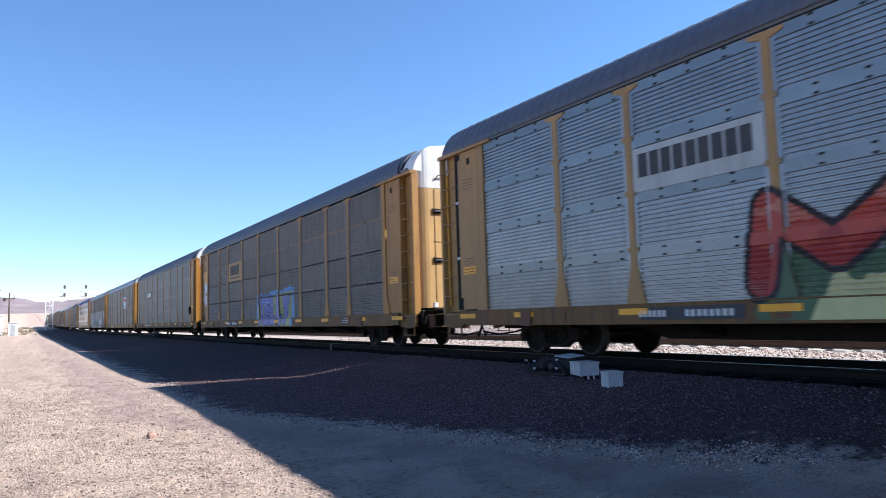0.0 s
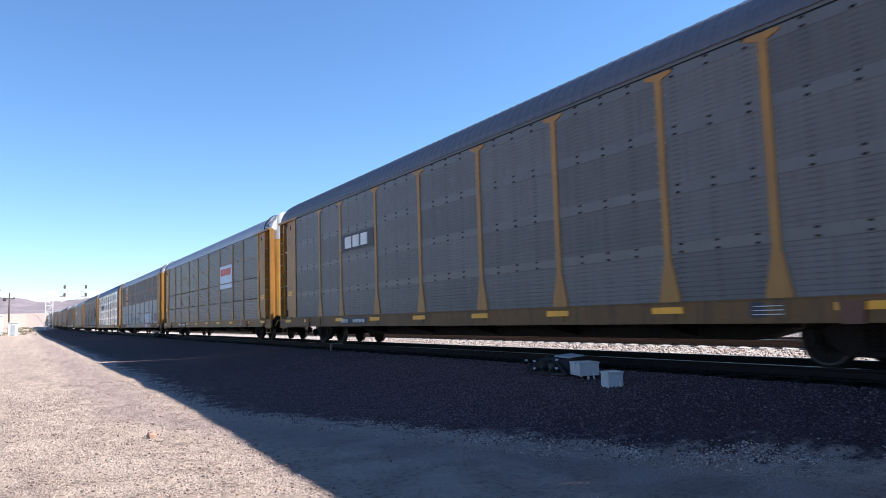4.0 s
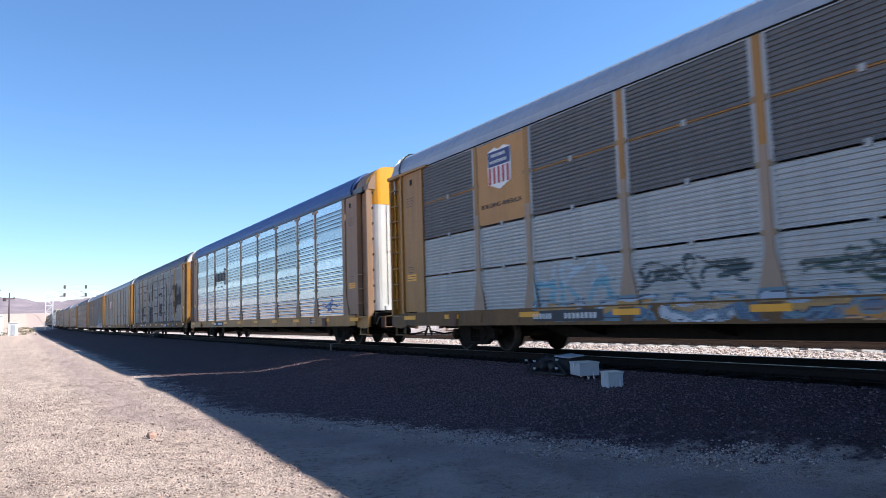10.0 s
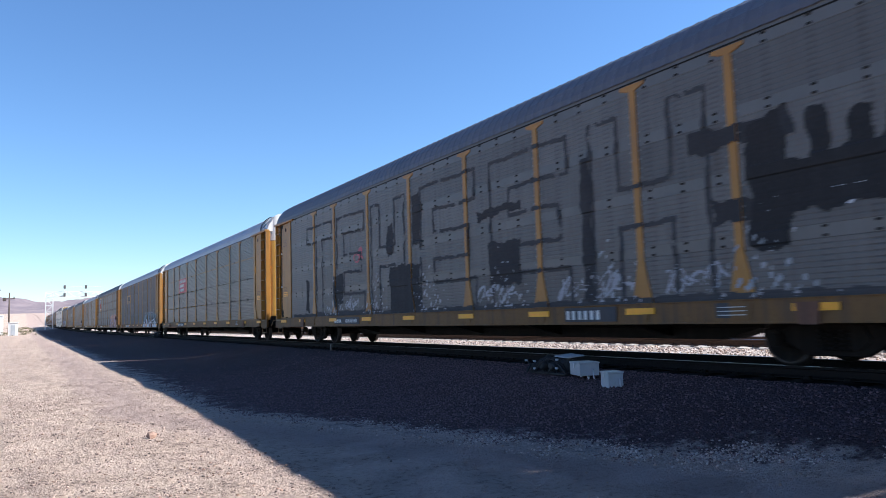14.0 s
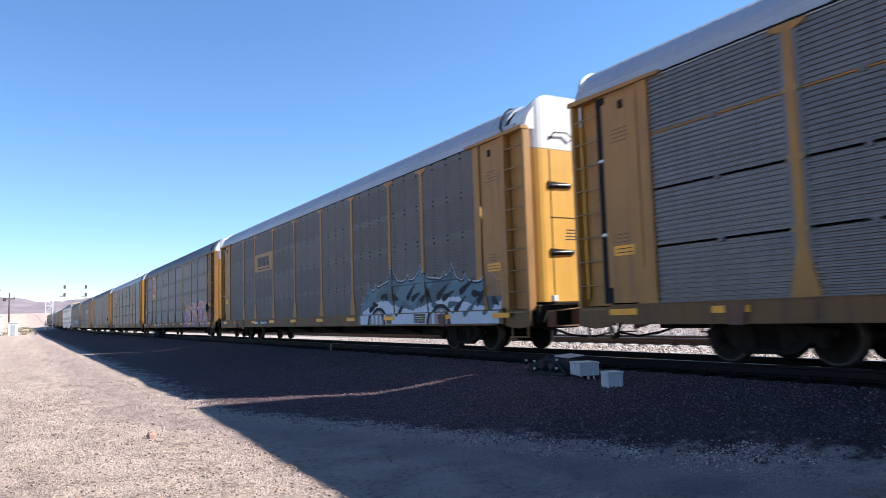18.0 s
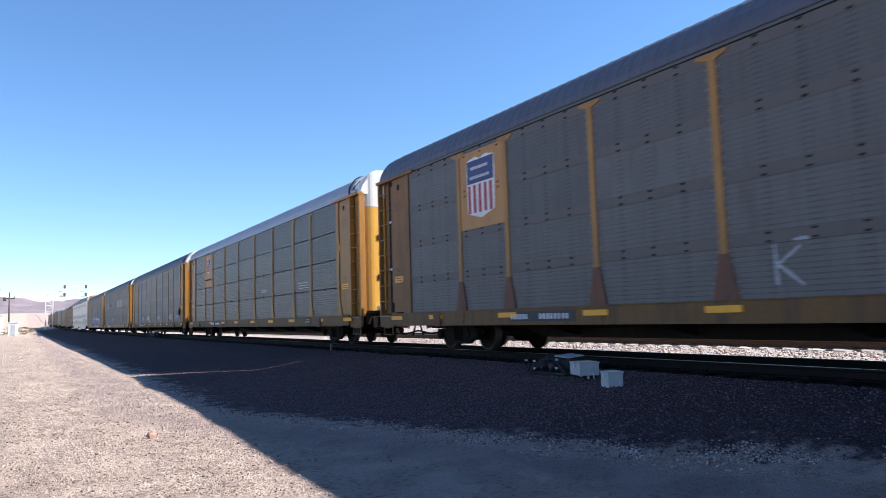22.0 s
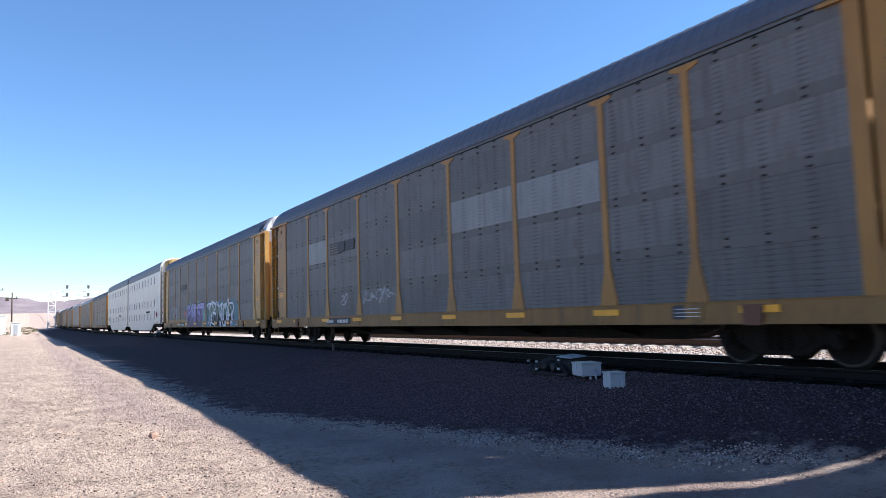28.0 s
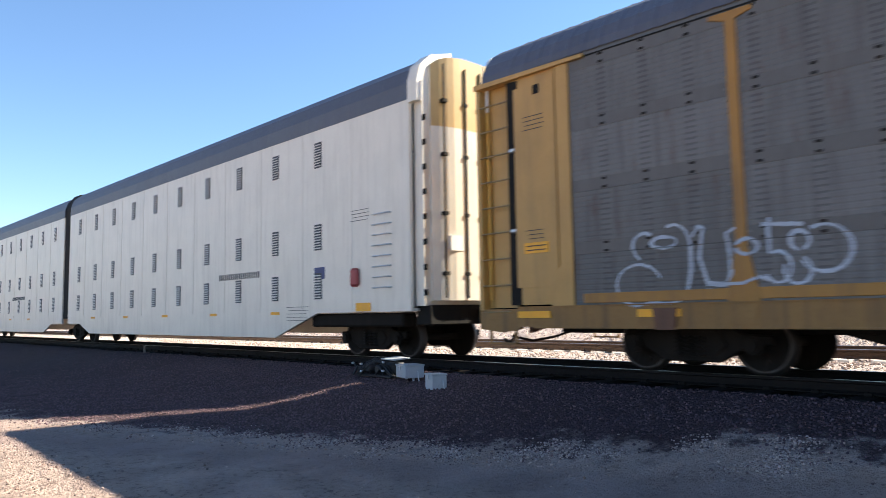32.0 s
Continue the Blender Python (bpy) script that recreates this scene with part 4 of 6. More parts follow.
# ---- the articulated white pair ----
def white_unit(label, half, front_end):
    """One smooth-sided unit; front_end: -1 if its door end leads, 1 if it trails."""
    car = named_empty("enclosed_auto_carrier", (0, 0, 0))
    tagged(car, label, "freight car", "cars of the train")
    e = front_end

    def body(bm):
        low = [(-half, 1.0), (-half + 3.2, 1.0), (-half + 5.0, 0.42), (half - 2.6, 0.42), (half - 1.5, 0.78), (half, 0.78)]
        pts = [(y * -e, z) for y, z in low] + [(half * -e, 5.30), (-half * -e, 5.30)]
        prism(bm, pts, -SIDE - 0.02, -SIDE + 0.05, 0)
        prism(bm, pts, SIDE - 0.05, SIDE + 0.02, 0)
        box(bm, -SIDE + 0.05, SIDE - 0.05, -half + 0.02, half - 0.02, 1.0, 1.06)
        box(bm, -SIDE + 0.05, SIDE - 0.05, -e * half - 0.04, -e * half + 0.04, 1.0, 5.2)
    bm = bmesh.new()
    body(bm)
    part("body", bm, CREAM, car)
    n = 11
    for k in range(n + 1):
        y = -half + 2 * half * k / n
        put("seam", simple("seam", lambda bm: box(bm, -SIDE - 0.026, -SIDE - 0.018, -0.02, 0.02, 1.05, 5.28)), CREAM, car, (0, max(-half + 0.03, min(half - 0.03, y)), 0))
    bm = bmesh.new()
    prof = [(-1.63, 5.28), (-1.62, 5.62), (-1.52, 5.93), (-1.25, 6.17), (-0.7, 6.32), (0, 6.36), (0.7, 6.32), (1.25, 6.17), (1.52, 5.93), (1.62, 5.62), (1.63, 5.28)]
    prism(bm, prof, -half + (0.0 if e > 0 else 0.02), half - (0.02 if e > 0 else 0.0), 1)
    part("roof", bm, ROOFS["dark"], car)

    def vent(bm):
        box(bm, -0.012, 0.0, -0.14, 0.14, 0, 0.60, mat=0)
        for k in range(9):
            prism(bm, [(-0.028, 0.03 + k * 0.062), (-0.012, 0.06 + k * 0.062), (-0.012, 0.035 + k * 0.062)], -0.12, 0.12, 1, mat=1)
    y = -half + 3.16 if e < 0 else -half + 1.25
    last = half - 1.25 if e < 0 else half - 3.16
    cols = 10
    for k in range(cols):
        yy = y + (last - y) * k / (cols - 1)
        for z in (4.38, 2.45, 1.32):
            put("vent", simple("vent", vent), [PLATE, CREAM], car, (-SIDE - 0.02, yy, z))
    blocks(car, "lettering", word(half * 0.35 * -1, 1.95, 2.2, 0.16, 10, 5) + lines(e * (half - 1.6), 3.2, 0.7, 4, 3) + lines(e * (half - 4.0), 1.15, 1.0, 5, 6, 0.08), PLATE, -SIDE - 0.022)
    blocks(car, "blue_emblem", [(e * (half - 3.1) - 0.2, e * (half - 3.1) + 0.2, 1.78, 2.05)], BLUE, -SIDE - 0.022)
    blocks(car, "reflector", [(yy - 0.2, yy + 0.2, 0.98, 1.05) for yy in np.linspace(-half + 5.0, half - 3.0, 5)], YB, -SIDE - 0.022)
    ye = e * half
    bm = bmesh.new()
    hw = [(1.50, 5.56), (1.45, 5.90), (1.15, 6.16), (0.6, 6.30), (0, 6.34)]
    prism(bm, [(-1.5, 1.1)] + [(-x, z) for x, z in hw] + [(x, z) for x, z in reversed(hw)] + [(1.5, 1.1)], min(ye, ye + e * 0.25) , max(ye, ye + e * 0.25), 1)
    part("end_frame", bm, CREAM, car)
    for s in (-1, 1):
        bm = bmesh.new()
        cols_ = []
        for i in range(9):
            f = i / 8
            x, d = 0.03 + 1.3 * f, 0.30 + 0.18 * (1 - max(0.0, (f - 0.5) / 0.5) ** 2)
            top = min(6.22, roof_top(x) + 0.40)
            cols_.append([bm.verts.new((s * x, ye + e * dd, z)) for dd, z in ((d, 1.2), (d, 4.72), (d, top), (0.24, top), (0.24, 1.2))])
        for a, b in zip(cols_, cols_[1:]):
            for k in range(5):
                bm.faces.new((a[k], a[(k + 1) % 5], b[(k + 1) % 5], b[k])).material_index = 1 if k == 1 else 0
        bm.faces.new(cols_[0]), bm.faces.new(cols_[-1][::-1])
        bmesh.ops.recalc_face_normals(bm, faces=bm.faces)
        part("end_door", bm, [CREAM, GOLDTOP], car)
    bm = bmesh.new()
    prism(bm, [(-1.65, 5.2), (-1.65, 5.64), (-1.55, 5.96), (-1.28, 6.21), (-0.7, 6.37), (-0.7, 6.27), (-1.18, 6.11), (-1.43, 5.86), (-1.52, 5.58), (-1.52, 5.2)], min(ye - e * 0.02, ye + e * 0.27), max(ye - e * 0.02, ye + e * 0.27), 1)
    part("corner_frame", bm, CREAM, car)
    for k in range(8):
        part("grab_iron", _tube_bm([(-SIDE - 0.02, ye - e * 1.1, 1.5 + k * 0.0), (-SIDE - 0.10, ye - e * 1.1, 1.5), (-SIDE - 0.10, ye - e * 0.6, 1.5), (-SIDE - 0.02, ye - e * 0.6, 1.5)], 0.014), STEEL, car, at=(0, 0, k * 0.22))
        blocks(car, "hinge", [(ye + e * 0.29 - 0.05, ye + e * 0.29 + 0.05, 1.3 + k * 0.5, 1.42 + k * 0.5)], IRON, -1.50)
    for xx in (-1.12, -0.55, -0.12):
        part("lock_rod", _tube_bm([(xx, ye + e * (0.46 if xx < -1 else 0.50), 1.25), (xx, ye + e * (0.46 if xx < -1 else 0.50), 6.0)], 0.02), IRON, car)
        for z in (1.7, 2.9, 4.1, 5.2):
            part("rod_bracket", _box_bm(xx - 0.05, xx + 0.05, min(ye + e * 0.40, ye + e * 0.52), max(ye + e * 0.40, ye + e * 0.52), z, z + 0.07), IRON, car)
    part("door_placard", _box_bm(-1.0, -0.65, min(ye + e * 0.40, ye + e * 0.486), max(ye + e * 0.40, ye + e * 0.486), 2.2, 2.5), WHITE, car)
    part("hand_brake", _box_bm(-SIDE - 0.10, -SIDE - 0.02, ye - e * 1.75 - 0.14, ye - e * 1.75 + 0.14, 1.55, 1.95, 0.05), REDPART, car)
    blocks(car, "hazard_plate", [(ye - e * 1.5 - 0.25, ye - e * 1.5 + 0.25, 1.02, 1.2)], YB, -SIDE - 0.03)
    coupler_white(car, ye, e)
    truck(car, e * (half - 1.9))
    bm = bmesh.new()
    yj = -e * half
    prism(bm, [(-1.58, 1.0), (-1.58, 5.66), (-1.3, 6.2), (-0.6, 6.36), (0.6, 6.36), (1.3, 6.2), (1.58, 5.66), (1.58, 1.0)], min(yj, yj - e * 0.42), max(yj, yj - e * 0.42), 1)
    part("gangway_bellows", bm, BLACK, car)
    part("articulation", _box_bm(-0.5, 0.5, yj - 0.42, yj + 0.42, 0.55, 0.95, 0.03), BLACK, car)
    if e < 0:
        truck(car, half + 0.37)
    squash(car)
    return car


def _tube_bm(path, r):
    bm = bmesh.new()
    tube(bm, path, r, 6)
    return bm


def _box_bm(*a):
    bm = bmesh.new()
    box(bm, *a)
    return bm


def coupler_white(car, ye, e):
    part("coupler", _box_bm(-0.1, 0.1, min(ye, ye + e * 0.95), max(ye, ye + e * 0.95), 0.78, 0.98, 0.02), IRON, car)
    part("end_sill", _box_bm(-1.4, 1.4, min(ye - e * 0.1, ye + e * 0.3), max(ye - e * 0.1, ye + e * 0.3), 0.72, 1.12, 0.02), BLACK, car)
    part("brake_rigging", _box_bm(-1.5, -1.1, min(ye - e * 3.6, ye - e * 0.4), max(ye - e * 3.6, ye - e * 0.4), 0.68, 0.98, 0.04), IRON, car)


# ---- the cars in order, leading car first: front end of each body at the start ----
FRONTS = [-11.67, 17.16, 45.90, 74.59, 103.14, 132.07, 160.66, 189.35, 218.19, 247.10, 275.80, 304.43, 333.10, 361.40]
CARS = []


def place(car, front, half=HALF):
    CARS.append((car, front + half))
    car.location = (TRACK_X, front + half, 0)


def cover(car, style, cap, *a, **k):
    return graffiti(car, *a, style=style, cap=cap, **k)


c = rack_car("silver perforated autorack with yellow posts and red graffiti", "ridge", "silver_perf", "dark", Y2, recess=True, band=PERFBAND)
place(c, FRONTS[0])
blocks(c, "sign_board", [(4.37, 6.96, 3.0, 3.78)], PANELS["pale"], -SIDE - 0.012)
blocks(c, "sign_lettering", word(5.68, 3.25, 2.3, 0.42, 9, 3), INK, -SIDE - 0.020)
m = Mural(-3.6, 4.95, 0.72, 2.75, seed=3)
m.paint((m.Z < 1.75 + 0.16 * m.wob) & (m.Y < 4.5 + 0.15 * m.wob), (0.05, 0.11, 0.05))
m.paint((m.Z < 1.28 + 0.10 * m.wob) & (m.Y < 3.55 + 0.5 * (1.3 - m.Z)), (0.52, 0.50, 0.24))
m.spell("MVM", -3.4, 4.85, 1.0, 2.65, 0.24, [(0.30, 0.02, 0.02), (0.40, 0.05, 0.03)], (0.03, 0.022, 0.028), 0.09, jitter=0.12)
m.paint((np.abs(m.Z - 2.30 - 0.12 * m.wob) < 0.10) & (m.idx == m.colours.index((0.40, 0.05, 0.03))), (0.46, 0.15, 0.10))
m.lay(c, "ridge", True, "red and green graffiti with pale yellow foot")

c = rack_car("grey corrugated autorack with yellow emblem and blue graffiti", "corr", "dark", "dark", Y3, slit=Y4, slots=(2.5, 3.9), front="tan")
place(c, FRONTS[1])
blocks(c, "emblem_plate", [(4.37, 6.96, 3.05, 4.0)], Y2, -SIDE - 0.004)
blocks(c, "emblem_lettering", word(5.66, 3.35, 1.8, 0.5, 3, 2) + [(4.76, 6.56, 3.18, 3.24)], INK, -SIDE - 0.016)
m = Mural(-4.5, 1.9, 0.72, 2.45, seed=4)
m.paint((m.Z < 2.12 + 0.20 * np.clip((1.4 - m.Y) / 5.4, 0, 1) + 0.05 * m.wob) & (m.Y < 1.62 + 0.06 * m.wob) & (m.Y > -3.5 + 0.08 * m.wob), (0.10, 0.30, 0.62))
m.paint((m.Z < 1.98 + 0.20 * np.clip((1.4 - m.Y) / 5.4, 0, 1)) & (m.Y < 1.45) & (m.Y > -3.2), (0.33, 0.36, 0.16))
m.spell("TELLY", -2.9, 1.4, 0.74, 2.1, 0.19, [(0.19, 0.19, 0.50), (0.17, 0.20, 0.50)], (0.03, 0.05, 0.17), 0.045, jitter=0.04, spread=0.7, shine=(0.34, 0.36, 0.66))
m.lay(c, "corr", True, "blue and violet block graffiti on a yellow-green ground")
cover(c, "corr", True, 3.0, 4.2, 1.15, 1.6, [4, 6, 5], 0.02, 0.0, 0.0, [(0.22, 0.17, 0.35)], None, None, seed=9)
m = Mural(12.02, 12.72, 1.9, 3.3, d=0.012, seed=5)
for text, za, zb in (("OB", 1.95, 2.58), ("SN", 2.62, 3.26)):
    m.spell(text, 12.06, 12.70, za, zb, 0.065, [(0.66, 0.68, 0.72)], (0.05, 0.055, 0.09), 0.022, halo=(0.66, 0.68, 0.72), hw=0.03, jitter=0.15)
m.lay(c, "corr", True, "white graffiti with dark lines", flat=-SIDE - 0.012)
blocks(c, "notice_board", [(12.08, 12.74, 3.30, 3.95)], YB, -SIDE - 0.014)
blocks(c, "notice_lettering", [(12.2, 12.6, 3.42 + 0.12 * k, 3.47 + 0.12 * k) for k in range(4)], INK, -SIDE - 0.022)

c = rack_car("dull grey perforated autorack with yellow ends", "perf", "grey_perf", "dark", Y1, recess=True)
place(c, FRONTS[2])
blocks(c, "sign_board", [(4.37, 6.96, 3.2, 3.75)], PLATE, -SIDE - 0.024)
blocks(c, "sign_lettering", word(5.66, 3.28, 1.9, 0.38, 3, 6), SIGNW, -SIDE - 0.034)
brake_wheel(c, -12.2, 1.72)

c = rack_car("grey corrugated autorack with red-lettered white sign", "corr", "grey", "light", Y1, cap=False, slit=Y1, slots=(2.5, 3.85), sill_paint=SILLGOLD)
place(c, FRONTS[3])
blocks(c, "sign_board", [(-6.96, -4.37, 3.03, 3.98), (-6.96, -4.37, 2.75, 2.98)], PALEBLUE, -SIDE - 0.004)
blocks(c, "sign_lettering", word(-5.66, 3.45, 2.2, 0.36, 4, 5, 0.08), ORANGE, -SIDE - 0.016)

c = rack_car("two-tone corrugated autorack with striped shield and graffiti", "corr", "pale", "light", Y1, cap=False, upper="upper", ribbed=True, gap=False, slit=Y1, foot=(WASHED, 3.3))
place(c, FRONTS[4])
emblem_shield(c, 7.14, 8.95, 3.02, 4.94)
cover(c, "corr", False, -8.2, -4.35, 0.74, 2.0, [10, 5, 7, 8, 10], 0.15, 0.025, 0.05, [(0.45, 0.12, 0.32), (0.64, 0.68, 0.72), (0.64, 0.68, 0.72)], (0.16, 0.18, 0.26), (0.55, 0.6, 0.66), seed=6, wild=0.5, label="pink and white graffiti")
cover(c, "corr", False, -9.15, -7.7, 1.2, 1.75, [4, 1, 3], 0.03, 0.0, 0.0, [(0.16, 0.06, 0.09)], None, None, seed=12)
cover(c, "corr", False, -11.6, -9.4, 1.1, 1.95, [10, 7, 8], 0.045, 0.0, 0.0, [(0.12, 0.05, 0.07)], None, None, seed=13, wild=0.6)
cover(c, "corr", False, 1.7, 4.2, 1.1, 1.85, [9, 4, 5], 0.04, 0.0, 0.0, [(0.05, 0.08, 0.09)], None, None, seed=14, wild=0.6)
cover(c, "corr", False, -1.3, 1.2, 1.1, 1.85, [7, 5, 8], 0.035, 0.0, 0.0, [(0.05, 0.09, 0.08)], None, None, seed=15, wild=0.6)
cover(c, "corr", False, 4.6, 7.0, 1.1, 1.95, [9, 6, 8], 0.06, 0.0, 0.0, [(0.16, 0.36, 0.45), (0.4, 0.5, 0.55)], None, None, seed=16, wild=0.4)
cover(c, "corr", False, -3.2, 7.0, 0.74, 1.2, [11, 7, 11, 3, 11, 7], 0.10, 0.02, 0.05, [(0.07, 0.14, 0.24), (0.38, 0.22, 0.06), (0.35, 0.42, 0.5)], (0.04, 0.05, 0.08), (0.10, 0.20, 0.26), seed=17, wild=0.5)

for k, (ya, yb, col) in enumerate(((-9.6, -8.0, (0.45, 0.20, 0.03)), (-8.2, -6.6, (0.48, 0.13, 0.34)), (-6.8, -5.6, (0.55, 0.58, 0.62)), (-5.7, -4.3, (0.48, 0.13, 0.34)), (-4.5, -2.6, (0.45, 0.22, 0.05)), (-2.8, -1.3, (0.12, 0.22, 0.28)), (-1.5, 0.6, (0.45, 0.20, 0.03)), (0.4, 2.2, (0.05, 0.07, 0.12)), (2.0, 3.6, (0.45, 0.48, 0.52)))):
    cover(c, "corr", False, ya, yb, 0.71, 1.01, [11, 3], 0.09, 0.015, 0.02, [col], (0.08, 0.08, 0.1), tuple(min(1, q + 0.1) for q in col), seed=70 + k, wild=0.7)
for k, (ya, yb, za, zb) in enumerate(((-11.6, -9.6, 1.15, 1.6), (-11.4, -9.7, 1.45, 2.0), (-9.1, -7.6, 1.3, 1.8), (1.8, 4.2, 1.3, 1.9), (-1.2, 1.2, 1.25, 1.7))):
    cover(c, "corr", False, ya, yb, za, zb, [10, 8, 7], 0.04, 0.0, 0.0, [(0.12, 0.04, 0.05) if k < 3 else (0.06, 0.08, 0.08)], None, None, seed=80 + k, wild=0.6)

c = rack_car("bright silver corrugated autorack with blue roof and white end doors", "silver", "silver", "blue", Y4, front="white", band=SBAND, cap_len=1.1, gap=False, sill_paint=Y1)
place(c, FRONTS[5])
blocks(c, "sign_lettering", word(5.66, 3.2, 1.9, 0.45, 3, 2) + [(4.62, 4.70, 2.98, 3.85), (4.62, 4.85, 2.98, 3.06), (4.62, 4.85, 3.77, 3.85), (6.93, 7.01, 2.98, 3.85), (6.78, 7.01, 2.98, 3.06), (6.78, 7.01, 3.77, 3.85), (5.3, 5.5, 2.85, 2.93), (6.1, 6.3, 2.85, 2.93)], INK, -SIDE - 0.026)
cover(c, "silver", True, -11.5, -9.5, 1.1, 1.7, [10, 10, 10], 0.022, 0.0, 0.0, [(0.12, 0.2, 0.42)], None, None, seed=21)
m = Mural(11.9, 12.9, 1.2, 2.2, d=0.02, seed=22)
for yc, zc, ry, rz in ((12.42, 1.95, 0.14, 0.10), (12.30, 1.80, 0.22, 0.10), (12.48, 1.62, 0.18, 0.13), (12.66, 1.46, 0.09, 0.10)):
    m.paint((np.hypot((m.Y - yc) / ry, (m.Z - zc) / rz) + 0.35 * m.wob < 1) & (m.wob > -0.6), (0.11, 0.12, 0.16) if zc < 1.7 else (0.10, 0.14, 0.22))
m.stroke([(12.70, 1.66), (12.4, 1.50), (12.12, 1.36)], 0.03, (0.11, 0.12, 0.16))
m.lay(c, "silver", True, "faded blue-grey sprayed blotch", flat=-SIDE - 0.012)

c = rack_car("grey autorack with large faded block-letter graffiti", "perf", "grey_perf", "dark", Y1, recess=True)
place(c, FRONTS[6])
m = Mural(-11.6, 11.4, 1.04, 4.6, d=0.024, seed=30)
grey, coal, soot = (0.050, 0.048, 0.050), (0.030, 0.029, 0.031), (0.017, 0.016, 0.017)
m.paint(m.Z < 1.15 + 0.03 * m.wob, grey)
for at, wide, text in (((1.5, 9.9), 0.30, "TEH"), ((-8.9, 1.2), 0.36, "EEH")):
    D = np.full(m.Y.shape, 9.0)
    for i, ch in enumerate(text):
        cell = (at[1] - at[0]) / 3
        for st in letter(ch):
            D = np.minimum(D, reach(m.Y, m.Z, [(at[1] - (i + 0.5 + 0.72 * (u - 0.5)) * cell, 1.45 + 2.65 * v) for u, v in st], wide, True))
    m.paint((np.abs(D + 0.02 * m.wob) < 0.045) & (m.wob > -1.1), grey)
for ya, yb, za, zb in ((0.9, 2.75, 1.05, 2.4), (6.3, 7.1, 1.4, 2.45), (0.8, 1.3, 2.9, 4.3), (2.5, 2.9, 2.8, 3.7), (-5.9, -5.6, 1.1, 3.9), (-3.6, -2.4, 1.6, 2.6), (-3.7, -1.9, 3.2, 3.4), (9.6, 9.9, 1.2, 2.4), (-10.0, -8.2, 3.4, 3.75), (-9.9, -8.6, 2.2, 2.6)):
    m.paint((m.Y > ya + 0.05 * m.wob) & (m.Y < yb + 0.05 * m.wob) & (m.Z > za + 0.06 * m.wob) & (m.Z < zb + 0.05 * m.wob), coal)
for ya, yb, za, zb in ((-9.85, -9.25, 1.75, 3.75), (-11.5, -9.5, 2.25, 3.0), (-11.1, -10.8, 2.9, 3.5), (-10.5, -10.2, 2.9, 3.6), (-11.55, -11.3, 2.9, 3.7)):
    m.paint((m.Y > ya + 0.04 * m.wob) & (m.Y < yb + 0.05 * m.wob) & (m.Z > za + 0.06 * m.wob) & (m.Z < zb + 0.08 * m.wob), soot)
m.lay(c, "perf", True, "faded dark outlines and black patches of large block letters")
m = Mural(-11.5, 9.4, 1.06, 2.9, d=0.03, seed=8)
n = np.sin(m.Y * 11.3 + 2.1 * m.wob) * np.sin(m.Z * 13.1 + m.wob) + 0.6 * np.sin(m.Y * 31 + m.Z * 23)
m.paint((n + 0.7 * np.sin(m.Y * 1.9 + 0.7) - 0.9 * (m.Z - 1.2) > 1.05), (0.30, 0.31, 0.33))
m.lay(c, "perf", True, "pale worn splashes of paint")
cover(c, "perf", True, -11.4, -9.4, 2.22, 2.55, [7, 3, 6, 8, 7], 0.022, 0.0, 0.0, [(0.75, 0.75, 0.78)], None, None, seed=32)
for k, (ya, yb) in enumerate(((-8.9, -7.4), (-6.9, -4.6), (-3.6, -1.7), (5.0, 6.2))):
    cover(c, "perf", True, ya, yb, 1.08, 1.75, [10, 3, 7, 8], 0.024, 0.0, 0.0, [(0.30, 0.30, 0.33)], None, None, seed=37 + k, wild=0.9)
cover(c, "perf", True, 4.6, 5.5, 2.6, 3.4, [5], 0.05, 0.0, 0.0, [(0.4, 0.06, 0.08)], None, None, seed=33)
blocks(c, "sill_sign", [(-6.5, -5.1, 0.73, 1.0)], PLATE, -SIDE - 0.10)
blocks(c, "sill_sign_lettering", word(-5.66, 0.77, 1.0, 0.17, 3, 2), SIGNW, -SIDE - 0.11)
tag = graffiti(c, 0.15, 0.95, 2.95, 3.75, [10, 6, 5], 0.03, 0.0, 0.0, [(0.05, 0.045, 0.04)], None, None, "perf", True, seed=44, flat=0.0)
tag.location, tag.rotation_euler = (0, -HALF + 0.022, 0), (0, 0, radians(90))

c = rack_car("clean grey corrugated autorack with red white-lettered sign", "corr", "grey", "light", Y1, slots=(2.25, 3.55), slit=Y1)
place(c, FRONTS[7])
blocks(c, "sign_board", [(4.37, 6.96, 3.03, 4.0)], RED, -SIDE - 0.004)
blocks(c, "sign_lettering", word(5.72, 3.72, 2.1, 0.2, 8, 2) + word(5.97, 3.43, 1.55, 0.2, 7, 3) + word(5.97, 3.13, 1.55, 0.2, 7, 4), SIGNW, -SIDE - 0.016)

c = rack_car("rust-stained perforated autorack with emblem and teal graffiti", "perf", "brown_perf", "light", Y3, band=BANDB, slots=(2.25, 3.75))
place(c, FRONTS[8])
blocks(c, "emblem_plate", [(4.37, 6.96, 3.2, 4.0)], Y2, -SIDE - 0.022)
blocks(c, "emblem_lettering", word(5.66, 3.42, 1.8, 0.42, 3, 2) + [(4.76, 6.56, 3.28, 3.33)], INK, -SIDE - 0.032)
m = Mural(-12.6, -4.9, 0.72, 2.75, seed=41)
crest = 1.50 + 0.62 * np.clip((-5.0 - m.Y) / 1.6, 0, 1) ** 0.7 - 0.25 * np.clip((-9.4 - m.Y) / 2.5, 0, 1)
crest = crest - 0.15 + 0.40 * (1 - np.abs(np.sin(m.Y * 1.9 + 1.1))) ** 3 + 0.18 * (1 - np.abs(np.sin(m.Y * 3.1))) ** 4
